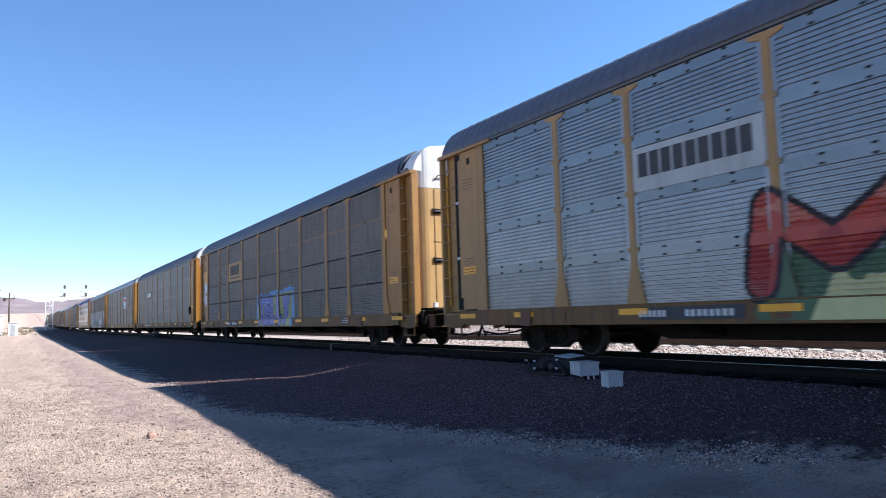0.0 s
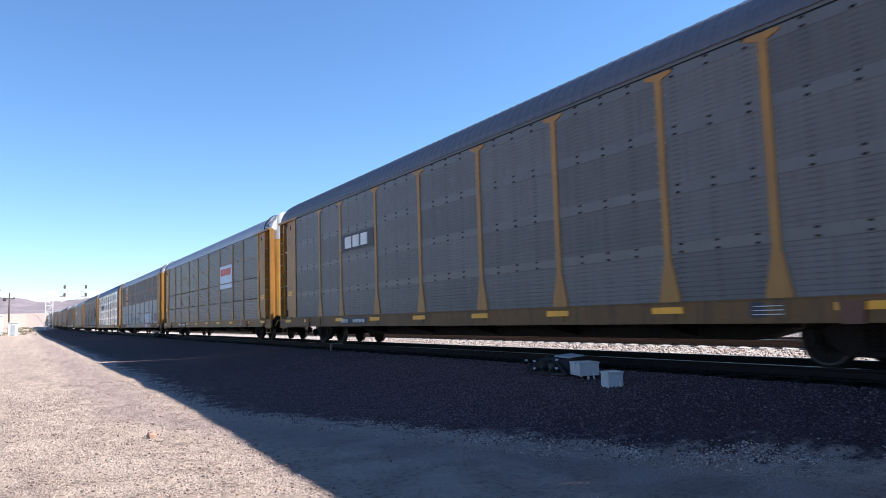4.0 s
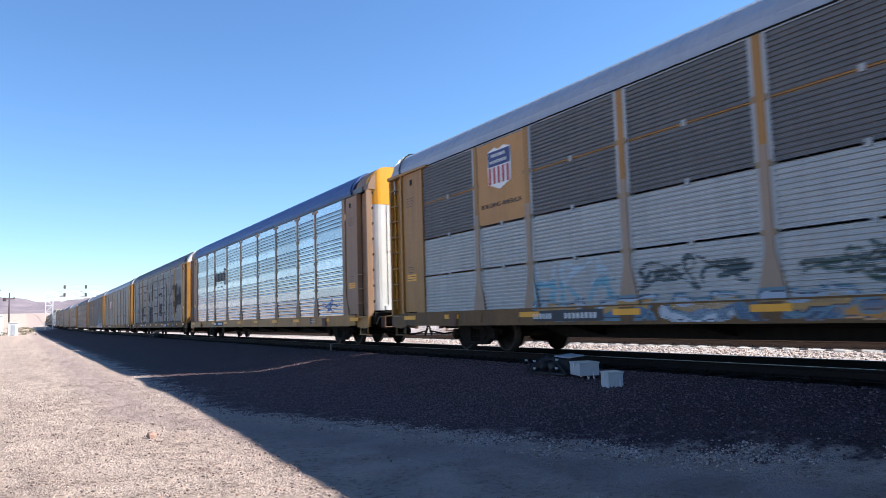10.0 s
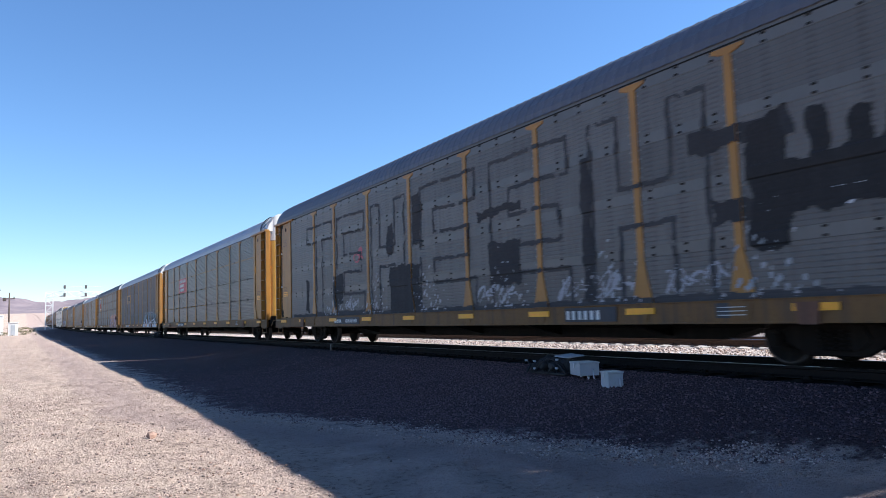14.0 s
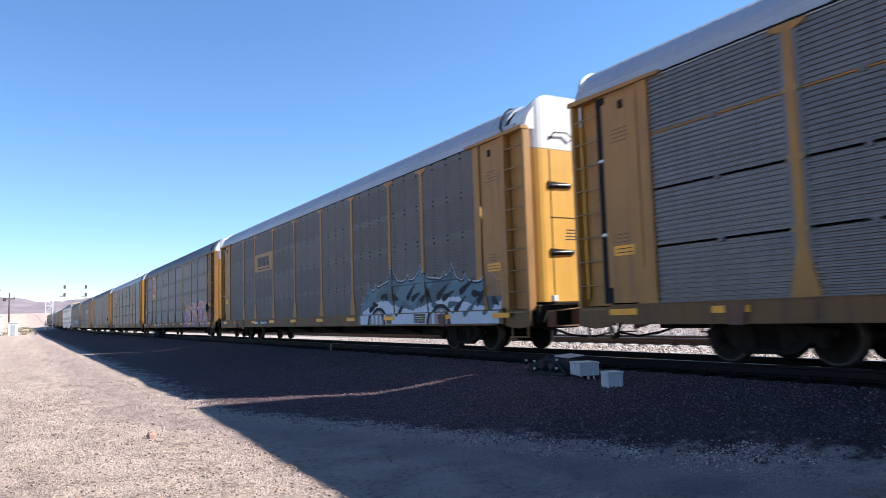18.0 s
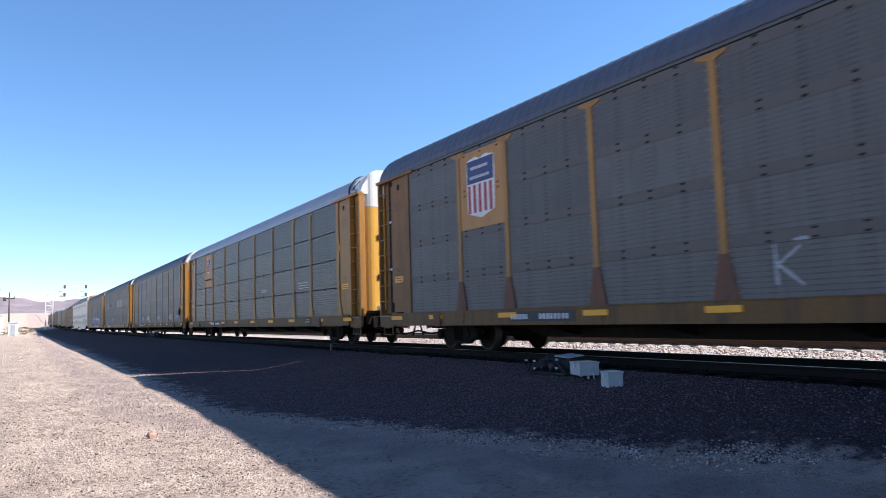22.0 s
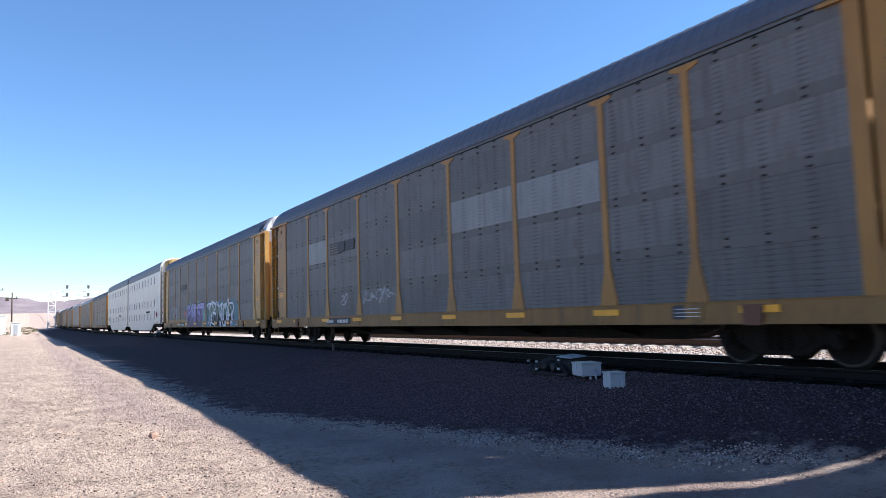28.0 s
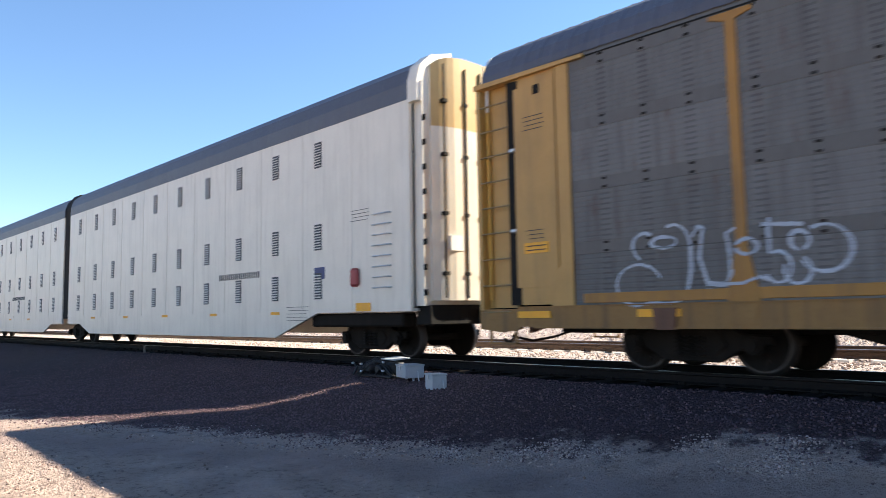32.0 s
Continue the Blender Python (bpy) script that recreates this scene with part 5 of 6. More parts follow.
teal, deep, pale, soot = (0.055, 0.135, 0.185), (0.030, 0.075, 0.105), (0.46, 0.52, 0.60), (0.012, 0.014, 0.018)
m.paint(m.Z < crest, (0.40, 0.45, 0.52))
m.paint(m.Z < crest - 0.030, soot)
m.paint(m.Z < crest - 0.075, teal)
m.paint((m.Z < crest - 0.075) & (np.sin(m.Y * 2.2 + m.Z * 2.6) > 0.45), deep)
m.paint((m.Z < 1.26 + 0.14 * np.sin(m.Y * 1.7) + 0.04 * m.wob) & (m.Y < -5.05), pale)
r = random.Random(6)
for k in range(26):
    y, z = -5.3 - 0.28 * k, r.uniform(0.95, 1.75)
    dy, dz = r.uniform(-0.55, -0.2), r.uniform(-0.3, 0.42)
    for f in range(5):
        m.stroke([(y + dy * f / 5, z + dz * f / 5), (y + dy * (f + 1) / 5, z + dz * (f + 1) / 5)], 0.085 * (1 - f / 5.5), soot if k % 3 else deep)
for yc in (-6.2, -9.9):
    D = np.hypot(m.Y - yc, (m.Z - 0.70) * 1.15)
    m.paint((D < 0.62) & (D > 0.50), soot)
    m.paint(D < 0.50, (0.22, 0.20, 0.22))
    m.paint((D < 0.44) & (np.sin(m.Y * 22) > 0.2), pale)
m.lay(c, "perf", True, "teal, black and white graffiti with a spiked crest")

c = rack_car("grey perforated autorack with striped shield and orange graffiti", "perf", "grey_perf", "dark", Y3, band=BANDB, slots=(3.3,), recess=True, foot=(RUSTFOOT, 1.75), end_paint=ENDBROWN)
place(c, FRONTS[9])
emblem_shield(c, 7.14, 8.95, 3.0, 4.9, True)
m = Mural(-12.9, -4.7, 0.72, 2.55, seed=42)
top = 1.80 + 0.34 * np.clip((-5.0 - m.Y) / 4.0, 0, 1) + 0.16 * np.sign(np.sin(m.Y * 3.3)) * np.abs(np.sin(m.Y * 3.3)) ** 0.4 + 0.05 * m.wob
m.paint((m.Z < top) & (m.Y < -4.95 + 0.12 * m.wob) & (m.Y > -12.7 + 0.15 * m.wob), (0.10, 0.035, 0.085))
m.paint((m.Z < top - 0.16) & (m.wob > 0.35) & (m.Y < -5.2), (0.24, 0.10, 0.24))
m.paint((m.Z < top) & (m.Y < -11.4 + 0.1 * m.wob), (0.17, 0.015, 0.04))
m.spell("TENTA", -12.2, -5.3, 0.76, 2.3, 0.18, [(0.36, 0.12, 0.045), (0.40, 0.13, 0.05)], (0.46, 0.42, 0.50), 0.032, jitter=0.16, lean=0.2)
for k in range(16):
    y, z = -12.2 + 0.45 * k, 0.9 + 1.2 * ((k * 0.618) % 1)
    m.stroke([(y, z), (y + 0.3, z + 0.18), (y + 0.36, z - 0.1)], 0.022, (0.55, 0.52, 0.58))
    m.stroke([(y + 0.1, z - 0.2), (y + 0.25, z + 0.1)], 0.05, (0.24, 0.10, 0.24))
m.lay(c, "perf", True, "orange and purple graffiti with white outlines")
m = Mural(-0.1, 0.8, 1.1, 1.9, seed=43)
for line in ([(0.62, 1.80), (0.60, 1.25)], [(0.25, 1.75), (0.58, 1.52), (0.22, 1.22)], [(0.30, 1.85), (0.10, 1.85)]):
    m.stroke(line, 0.024, (0.34, 0.35, 0.38))
m.lay(c, "perf", True, "small pale sprayed tag")

brake_wheel(c, -12.3, 1.75)

c = rack_car("clean grey corrugated autorack with shield plate", "corr", "grey", "light", Y1, slots=(2.25, 3.55))
place(c, FRONTS[10])
emblem_shield(c, 7.14, 8.95, 3.02, 4.9)
blocks(c, "scrape", lines(-8.2, 2.35, 1.3, 3, 3, 0.1, 0.02) + lines(-3.0, 2.3, 1.0, 2, 4, 0.08, 0.02), SIGNW, -SIDE - 0.003)

c = rack_car("grey perforated autorack with small pale graffiti along the foot", "perf", "grey_perf", "dark", Y1, recess=True)
place(c, FRONTS[11])
for k, (y, g, col) in enumerate(((-10.6, [10, 8, 7], (0.3, 0.28, 0.42)), (-7.9, [4, 3], (0.45, 0.45, 0.5)), (-2.8, [9, 5], (0.35, 0.4, 0.5)), (2.9, [7, 4, 8], (0.5, 0.5, 0.55)), (6.0, [6, 1], (0.3, 0.33, 0.5)))):
    cover(c, "perf", True, y - 0.9, y + 0.9, 1.1, 1.75, g, 0.04, 0.0, 0.0, [col], None, None, seed=50 + k, wild=0.4)

brake_wheel(c, -12.2, 1.70)

c = rack_car("grimy grey autorack with bare silver patches", "perf", "grime_perf", "dark", Y1, band=GBAND, sill_paint=SILLGOLD)
place(c, FRONTS[12])
for a, b, r in ((-POSTS[1], -POSTS[0], 2), (-POSTS[2], -POSTS[1], 2), (POSTS[2], POSTS[3], 2)):
    put("bare_panel", panel_mesh("perf", b - a - 0.2, 0.80), PANELS["bare"], c, (-SIDE - 0.012, (a + b) / 2, 0.97 * (ROW0 + r * ROWH + 0.002)), scale=(1, 1, 0.97))
blocks(c, "sign_lettering", word(5.25, 3.25, 1.6, 0.35, 2, 3, 0.05) + [(5.75, 6.75, 3.2 + k * 0.09, 3.24 + k * 0.09) for k in range(5)], INK, -SIDE - 0.022)
cover(c, "perf", True, 5.2, 6.1, 1.2, 1.9, [11], 0.03, 0.0, 0.0, [(0.27, 0.27, 0.29)], None, None, seed=56, wild=0.5)
cover(c, "perf", True, 1.7, 4.2, 1.3, 1.95, [4, 8, 3, 7], 0.026, 0.0, 0.0, [(0.28, 0.29, 0.31)], None, None, seed=57, wild=0.5)

c = rack_car("grimy grey autorack with violet and teal graffiti", "perf", "grime_perf", "dark", Y1, band=GBAND, end_paint=ENDBRIGHT, sill_paint=SILLGOLD, strip=Y1)
place(c, FRONTS[13])
blocks(c, "sign_lettering", word(5.25, 3.25, 1.6, 0.35, 2, 3, 0.05) + [(5.75, 6.75, 3.2 + k * 0.09, 3.24 + k * 0.09) for k in range(5)], INK, -SIDE - 0.022)
m = Mural(-9.6, -1.0, 0.72, 2.55, seed=60)
top = 2.08 + 0.12 * m.wob + 0.10 * np.sin(m.Y * 2.3)
m.paint((m.Z < top) & (m.Y < -1.45 + 0.1 * m.wob) & (m.Y > -9.0 + 0.12 * m.wob + 0.8 * np.clip(m.Z - 1.4, 0, 1)), (0.022, 0.13, 0.20))
m.paint((m.Z < 1.95 + 0.05 * m.wob) & (m.Z > 1.30 + 0.06 * m.wob) & (m.Y < -1.75) & (m.Y > -7.9), (0.012, 0.105, 0.085))
m.paint((m.Z < 1.36 + 0.05 * m.wob) & (m.Y < -2.7) & (m.Y > -7.9), (0.018, 0.026, 0.032))
for i, ch in enumerate("TEMOR"):
    for st in letter(ch):
        pts = [(-1.75 - (i + 0.5 + 0.92 * (u - 0.5)) * 1.26, 0.84 + 1.18 * v + 0.10 * math.sin(3 * u + i)) for u, v in st]
        m.stroke(pts, 0.062, (0.58, 0.64, 0.70))
for k in range(5):
    y = -2.75 - 1.2 * k
    m.stroke([(y, 1.42), (y - 0.06, 1.0), (y - 0.16, 0.76)], 0.11, (0.50, 0.54, 0.62))
m.stroke([(-1.7 - 0.63 * k, 2.02 + 0.10 * (k % 3) - (0.42 if k % 2 else 0)) for k in range(10)], 0.045, (0.58, 0.64, 0.70))
m.lay(c, "perf", True, "teal and green graffiti outlined in white")
m = Mural(-1.7, 4.9, 0.72, 2.45, seed=61)
m.paint((m.Z < 1.95 + 0.34 * np.abs(np.sin(m.Y * 2.2)) ** 4 + 0.12 * m.wob - 0.8 * np.clip(-0.4 - m.Y, 0, 1)) & (m.Y > -1.0 + 0.1 * m.wob) & (m.Y < 4.55 + 0.1 * m.wob), (0.11, 0.34, 0.25))
m.paint((m.Z < 2.02 + 0.05 * m.wob) & (m.Y > -0.55 + 0.1 * m.wob) & (m.Y < 4.32), (0.035, 0.022, 0.09))
m.spell("PABST", -0.75, 4.3, 0.94, 2.22, 0.17, [(0.115, 0.085, 0.27), (0.20, 0.175, 0.44), (0.25, 0.23, 0.50)], (0.022, 0.015, 0.06), 0.035, shine=(0.42, 0.40, 0.66), jitter=0.07)
m.paint((m.Z < 0.98) & (m.Y > -0.6 + 0.06 * m.wob) & (m.Y < 4.1), (0.035, 0.022, 0.09))
m.lay(c, "perf", True, "violet bubble letters with a green edge")
cover(c, "perf", True, 4.6, 6.0, 1.15, 1.95, [11], 0.05, 0.0, 0.0, [(0.4, 0.06, 0.08)], None, None, seed=62, wild=0.6)
m = Mural(7.5, 11.2, 0.9, 2.2, d=0.014, seed=63)
haze = (0.40, 0.44, 0.51)
for yc, zc, ry, rz, a0, a1 in ((10.55, 1.31, 0.36, 0.30, 20, 300), (10.43, 1.86, 0.18, 0.20, 60, 240), (10.12, 1.90, 0.19, 0.08, -30, 330), (9.98, 1.80, 0.25, 0.34, 110, -5), (8.97, 1.75, 0.13, 0.10, 150, -160),
                               (8.60, 1.46, 0.16, 0.20, 110, -150), (8.05, 1.66, 0.30, 0.29, 115, -150), (8.33, 1.78, 0.11, 0.12, -60, 250), (8.37, 1.41, 0.16, 0.17, 60, -200)):
    m.stroke([(2 * yc - y, z) for y, z in bow(yc, zc, ry, rz, a0, a1, 16)], 0.022, haze)
for line in ([(10.40, 1.04), (10.05, 1.03), (9.5, 1.19)], [(9.74, 1.80), (9.74, 1.5), (9.80, 1.22)], [(9.70, 1.95), (9.62, 2.09), (9.54, 2.05), (9.62, 1.66), (9.52, 1.30), (9.27, 1.26), (9.18, 1.40), (9.23, 1.95), (9.12, 2.0)],
             [(9.5, 1.27), (9.04, 1.27), (8.82, 1.35), (8.62, 1.26)], [(8.70, 1.65), (8.68, 2.08)], [(8.75, 2.02), (8.3, 1.98)]):
    m.stroke(line, 0.022, haze)
m.lay(c, "perf", True, "thin white sprayed tag")

WHALF = 10.48
WFRONT = 390.56
place(white_unit("cream-white smooth-sided auto carrier unit with louvred vents", WHALF, -1), WFRONT, WHALF)
place(white_unit("cream-white auto carrier unit trailing its twin", WHALF, 1), WFRONT + 2 * WHALF + 0.75, WHALF)
REAR = [("corr", "grey", "dark", Y1), ("perf", "grey_perf", "light", Y2), ("corr", "pale", "light", Y1), ("corr", "grey", "dark", Y3), ("perf", "grey_perf", "dark", Y1), ("corr", "dark", "light", Y2)]
front = WFRONT + 4 * WHALF + 0.75 + 1.45
for k in range(7):
    st, pn, rf, yl = REAR[k % len(REAR)]
    place(rack_car("distant grey autorack with yellow ends, far down the train", st, pn, rf, yl, cap=bool(k % 2)), front + k * 28.75)


# ---- the land ----
def toe(y):
    """Where the ballast slope meets the dirt road."""
    f, g = min(1, max(0, (9.0 - y) / 6.0)), min(1, max(0, (y - 8.5) / 4.5))
    return 4.7 + 2.3 * f * f * (3 - 2 * f) - 2.1 * g * g * (3 - 2 * g)


def smooth01(f):
    f = min(1, max(0, f))
    return f * f * (3 - 2 * f)


def bank(x):
    """Share of the ballast shoulder's height, across the line."""
    if x < 8.2:
        return 0.70 * smooth01((x - 5.7) / 2.6) ** 1.1
    if x < 9.15:
        return 0.70 + 0.30 * (x - 8.2) / 0.95
    return 1.0


def land(x, y):
    """Height of the ground: dirt, ballast shoulder, track bed and the rising desert."""
    d = math.hypot(x, y)
    rough = 0.035 * noise.noise((x * 0.35, y * 0.35, 0)) + (0.014 * noise.noise((x * 2.1, y * 2.1, 5)) + 0.013 * noise.noise((x * 4.6, y * 4.6, 9)) if d < 60 else 0)
    base = -0.70 + 0.13 * smooth01((y - 5) / 11)
    up = bank(x + 0.3 * noise.noise((0, y * 0.5, 3))) * smooth01((24.5 - x) / 4.5)
    up *= 1 - smooth01((y - 420) / 120)
    z = base + (-0.165 - base) * up + rough * (1 - 0.75 * up)
    z += 0.50 * smooth01((x - 18.4) / 1.5) * smooth01((44 - x) / 12)
    z += 0.06 * smooth01((x - 12.8) / 1.2)
    z -= 0.07 * smooth01((x - 9.15) / 0.3) * smooth01((12.2 - x) / 0.3)
    if x < -2:
        z += 0.05 * noise.noise((x * 0.05, y * 0.05, 1))
    far = max(0, d - 650)
    return z + min(rise(y), 5.0) + far * 0.021 * smooth01(far / 900)


def axis_steps(lo, hi, fine_lo, fine_hi, step, grow=1.18):
    out = list(np.arange(fine_lo, fine_hi + 1e-6, step))
    for sgn, lim, start in ((-1, lo, fine_lo), (1, hi, fine_hi)):
        v, s = start, step
        while sgn * (lim - v) > 0:
            s = min(s * grow, 400)
            v += sgn * s
            out.append(v)
    return sorted(out)


xs, ys = axis_steps(-4500, 4500, -4, 10, 0.085, 1.12), axis_steps(-4500, 4700, 1.0, 17, 0.085, 1.12)
gv = [(x, y, land(x, y)) for x in xs for y in ys]
ny = len(ys)
gf = [(i * ny + j, (i + 1) * ny + j, (i + 1) * ny + j + 1, i * ny + j + 1) for i in range(len(xs) - 1) for j in range(ny - 1)]
gme = bpy.data.meshes.new("ground")
gme.from_pydata(gv, [], gf)
for p in gme.polygons:
    p.use_smooth = True


def ground_material():
    m, N, L = nodes_of("desert_dirt_and_ballast")
    bsdf = N["Principled BSDF"]
    co = N.new("ShaderNodeTexCoord").outputs["Object"]
    sep = N.new("ShaderNodeSeparateXYZ")
    L.new(co, sep.inputs[0])
    big = noise_tex(N, L, co, 0.35, 5)
    mid = noise_tex(N, L, co, 3.0, 6)
    fine = noise_tex(N, L, co, 30, 5, rough=0.7)
    vo = N.new("ShaderNodeTexVoronoi")
    vo.inputs["Scale"].default_value = 32
    L.new(co, vo.inputs["Vector"])
    vo2 = N.new("ShaderNodeTexVoronoi")
    vo2.inputs["Scale"].default_value = 9
    L.new(co, vo2.inputs["Vector"])
    dirt = mix(N, L, ramp(N, L, big, 0.3, 0.7), (0.455, 0.337, 0.274), (0.535, 0.41, 0.333))
    crumb = noise_tex(N, L, co, 13.0, 6, rough=0.72)
    many = ramp(N, L, noise_tex(N, L, co, 1.6, 4), 0.38, 0.60, 0.35, 1.0)
    dirt = mix(N, L, ramp(N, L, mid, 0.50, 0.74, 0, 0.6), dirt, (0.25, 0.175, 0.15))
    dirt = mix(N, L, maths(N, L, "MULTIPLY", many, ramp(N, L, crumb, 0.53, 0.61, 0, 0.9)), dirt, (0.14, 0.10, 0.085))
    dirt = mix(N, L, ramp(N, L, crumb, 0.46, 0.36, 0, 0.5), dirt, (0.58, 0.46, 0.38))
    # darker dirt from the shadow's edge trackwards: shade painted into the road
    road_shade = maths(N, L, "MULTIPLY", ramp(N, L, sep.outputs[0], 1.6, 3.2), ramp(N, L, big, 0.3, 0.6, 0.2, 0.5))
    dirt = mix(N, L, road_shade, dirt, (0.32, 0.232, 0.218))
    peb = mix(N, L, vo2.outputs["Color"], (0.20, 0.14, 0.125), (0.60, 0.50, 0.43))
    dirt = mix(N, L, ramp(N, L, vo2.outputs["Distance"], 0.10, 0.22, 0.35, 0.0), dirt, peb)
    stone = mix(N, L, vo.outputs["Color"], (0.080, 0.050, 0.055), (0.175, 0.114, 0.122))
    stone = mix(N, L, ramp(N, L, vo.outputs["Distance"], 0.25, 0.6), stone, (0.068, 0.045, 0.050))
    # farther along, the ballast colour is darkened to deepen the train's shade
    far_shade = mix(N, L, mid, (0.048, 0.033, 0.038), (0.100, 0.070, 0.076))
    stone = mix(N, L, ramp(N, L, sep.outputs[1], 10.0, 26.0, 0.0, 0.95), stone, far_shade)
    # close by, a second darkening paints the shade beside the train
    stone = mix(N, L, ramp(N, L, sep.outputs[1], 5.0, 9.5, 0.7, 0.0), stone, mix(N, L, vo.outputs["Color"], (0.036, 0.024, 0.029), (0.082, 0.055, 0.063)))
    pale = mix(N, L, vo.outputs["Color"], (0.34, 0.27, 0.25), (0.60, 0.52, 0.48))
    # ballast lies between the foot of the slope and the far shoulder; paler beyond the near track
    wob = maths(N, L, "MULTIPLY", maths(N, L, "SUBTRACT", mid, 0.5), 3.0)
    f = ramp(N, L, sep.outputs[1], 3.0, 9.0, 2.3, 0.0)
    f = maths(N, L, "ADD", f, ramp(N, L, sep.outputs[1], 8.5, 13.0, 0.0, -2.1))
    edge = maths(N, L, "SUBTRACT", maths(N, L, "SUBTRACT", sep.outputs[0], f), 5.0)
    inside = ramp(N, L, maths(N, L, "ADD", edge, wob), -0.2, 0.3)
    outside = maths(N, L, "MULTIPLY", ramp(N, L, sep.outputs[0], 22.5, 23.5, 1, 0), ramp(N, L, sep.outputs[1], 240, 285, 1, 0))
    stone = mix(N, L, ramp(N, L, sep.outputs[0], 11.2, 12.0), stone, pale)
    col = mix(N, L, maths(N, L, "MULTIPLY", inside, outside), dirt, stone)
    # pale dust along the foot of the slope, darker packed wheel track beside it
    dust = maths(N, L, "MULTIPLY", ramp(N, L, maths(N, L, "ABSOLUTE", maths(N, L, "ADD", edge, wob)), 0.0, 0.5, 0.8, 0.0), ramp(N, L, fine, 0.35, 0.6))
    col = mix(N, L, dust, col, (0.40, 0.335, 0.31))
    rut = ramp(N, L, maths(N, L, "ABSOLUTE", maths(N, L, "ADD", maths(N, L, "ADD", edge, 1.3), maths(N, L, "MULTIPLY", wob, 0.3))), 0.2, 0.8, 0.55, 0.0)
    rut = maths(N, L, "MULTIPLY", rut, outside)
    col = mix(N, L, rut, col, (0.32, 0.235, 0.22))
    # track bed near black: the shade under the train, put into the colour
    bed_shade = maths(N, L, "MULTIPLY", ramp(N, L, maths(N, L, "ADD", sep.outputs[0], maths(N, L, "MULTIPLY", wob, 0.05)), 9.10, 9.30), ramp(N, L, sep.outputs[0], 11.9, 12.2, 1, 0))
    bed_shade = maths(N, L, "MULTIPLY", bed_shade, outside)
    col = mix(N, L, bed_shade, col, (0.020, 0.015, 0.015))
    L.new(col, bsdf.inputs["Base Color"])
    bsdf.inputs["Roughness"].default_value = 0.95
    bsdf.inputs["Specular IOR Level"].default_value = 0.15
    bp = N.new("ShaderNodeBump")
    bp.inputs["Strength"].default_value, bp.inputs["Distance"].default_value = 1.0, 0.075
    h = maths(N, L, "ADD", maths(N, L, "MULTIPLY", vo.outputs["Distance"], -0.35), maths(N, L, "MULTIPLY", fine, 0.5))
    h = maths(N, L, "ADD", h, maths(N, L, "MULTIPLY", mid, 1.4))
    h = maths(N, L, "ADD", h, maths(N, L, "MULTIPLY", maths(N, L, "MULTIPLY", crumb, many), 2.0))
    L.new(h, bp.inputs["Height"])
    L.new(bp.outputs[0], bsdf.inputs["Normal"])
    return m


ground = put("ground", gme, ground_material())
tagged(ground, "dust-covered beige desert dirt with a dark gravel ballast bank, partly darkened for shade", "ground", kind="structure")


# stones: loose gravel on the dirt and crushed rock on the bank
def stones(name, count, area, sizes, mats, seed, keep=None, sink=0.3, pick=None):
    r = random.Random(seed)
    shapes = []
    for k in range(6):
        b = bmesh.new()
        bmesh.ops.create_icosphere(b, subdivisions=1, radius=1)
        pts = [v.co.copy() * r.uniform(0.65, 1.15) for v in b.verts]
        shapes.append((pts, [[v.index for v in f.verts] for f in b.faces]))
        b.free()
    verts, faces, fm = [], [], []
    while count:
        x, y = r.uniform(*area[:2]), r.uniform(*area[2:])
        if keep and not keep(x, y, r):
            count -= 1
            continue
        count -= 1
        s = r.uniform(*sizes) * r.uniform(0.6, 1.0)
        pts, fs = shapes[r.randrange(6)]
        q = Euler((r.uniform(0, 6), r.uniform(0, 6), r.uniform(0, 6))).to_matrix()
        base, z = len(verts), land(x, y)
        fl = r.uniform(0.55, 0.9)
        for p in pts:
            w = q @ p
            verts.append((x + s * w.x, y + s * w.y, z + s * (w.z * fl + fl - 2 * sink * fl)))
        faces += [[base + i for i in f] for f in fs]
        fm += [pick(x, y, r) if pick else r.randrange(len(mats))] * len(fs)
    me = bpy.data.meshes.new(name)
    me.from_pydata(verts, [], faces)
    for m in mats:
        me.materials.append(m)
    me.polygons.foreach_set("material_index", fm)
    return put(name, me, mats)


def plain(name, rgb, rough=0.9):
    m, N, L = nodes_of(name)
    b = N["Principled BSDF"]
    g = N.new("ShaderNodeNewGeometry").outputs["Random Per Island"]
    co = N.new("ShaderNodeTexCoord").outputs["Object"]
    n = noise_tex(N, L, co, 40, 4)
    col = mix(N, L, g, [k * 0.65 for k in rgb], [min(1, k * 1.35) for k in rgb])
    col = mix(N, L, ramp(N, L, n, 0.4, 0.7, 0, 0.35), col, [k * 0.6 for k in rgb])
    L.new(col, b.inputs["Base Color"])
    b.inputs["Roughness"].default_value = rough
    b.inputs["Specular IOR Level"].default_value = 0.25
    return m


DUST = plain("dusty_dirt_clod", (0.47, 0.34, 0.28))
TAN, GREYST, BROWNST = plain("tan_pebble", (0.46, 0.355, 0.30)), plain("dark_pebble", (0.24, 0.18, 0.16)), plain("red_brown_pebble", (0.34, 0.22, 0.17))
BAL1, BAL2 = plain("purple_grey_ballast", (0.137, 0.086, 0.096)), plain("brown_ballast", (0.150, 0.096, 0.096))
# stones whose colour carries the same painted shade close by
BAL3 = plain("shade_darkened_ballast", (0.078, 0.051, 0.061))
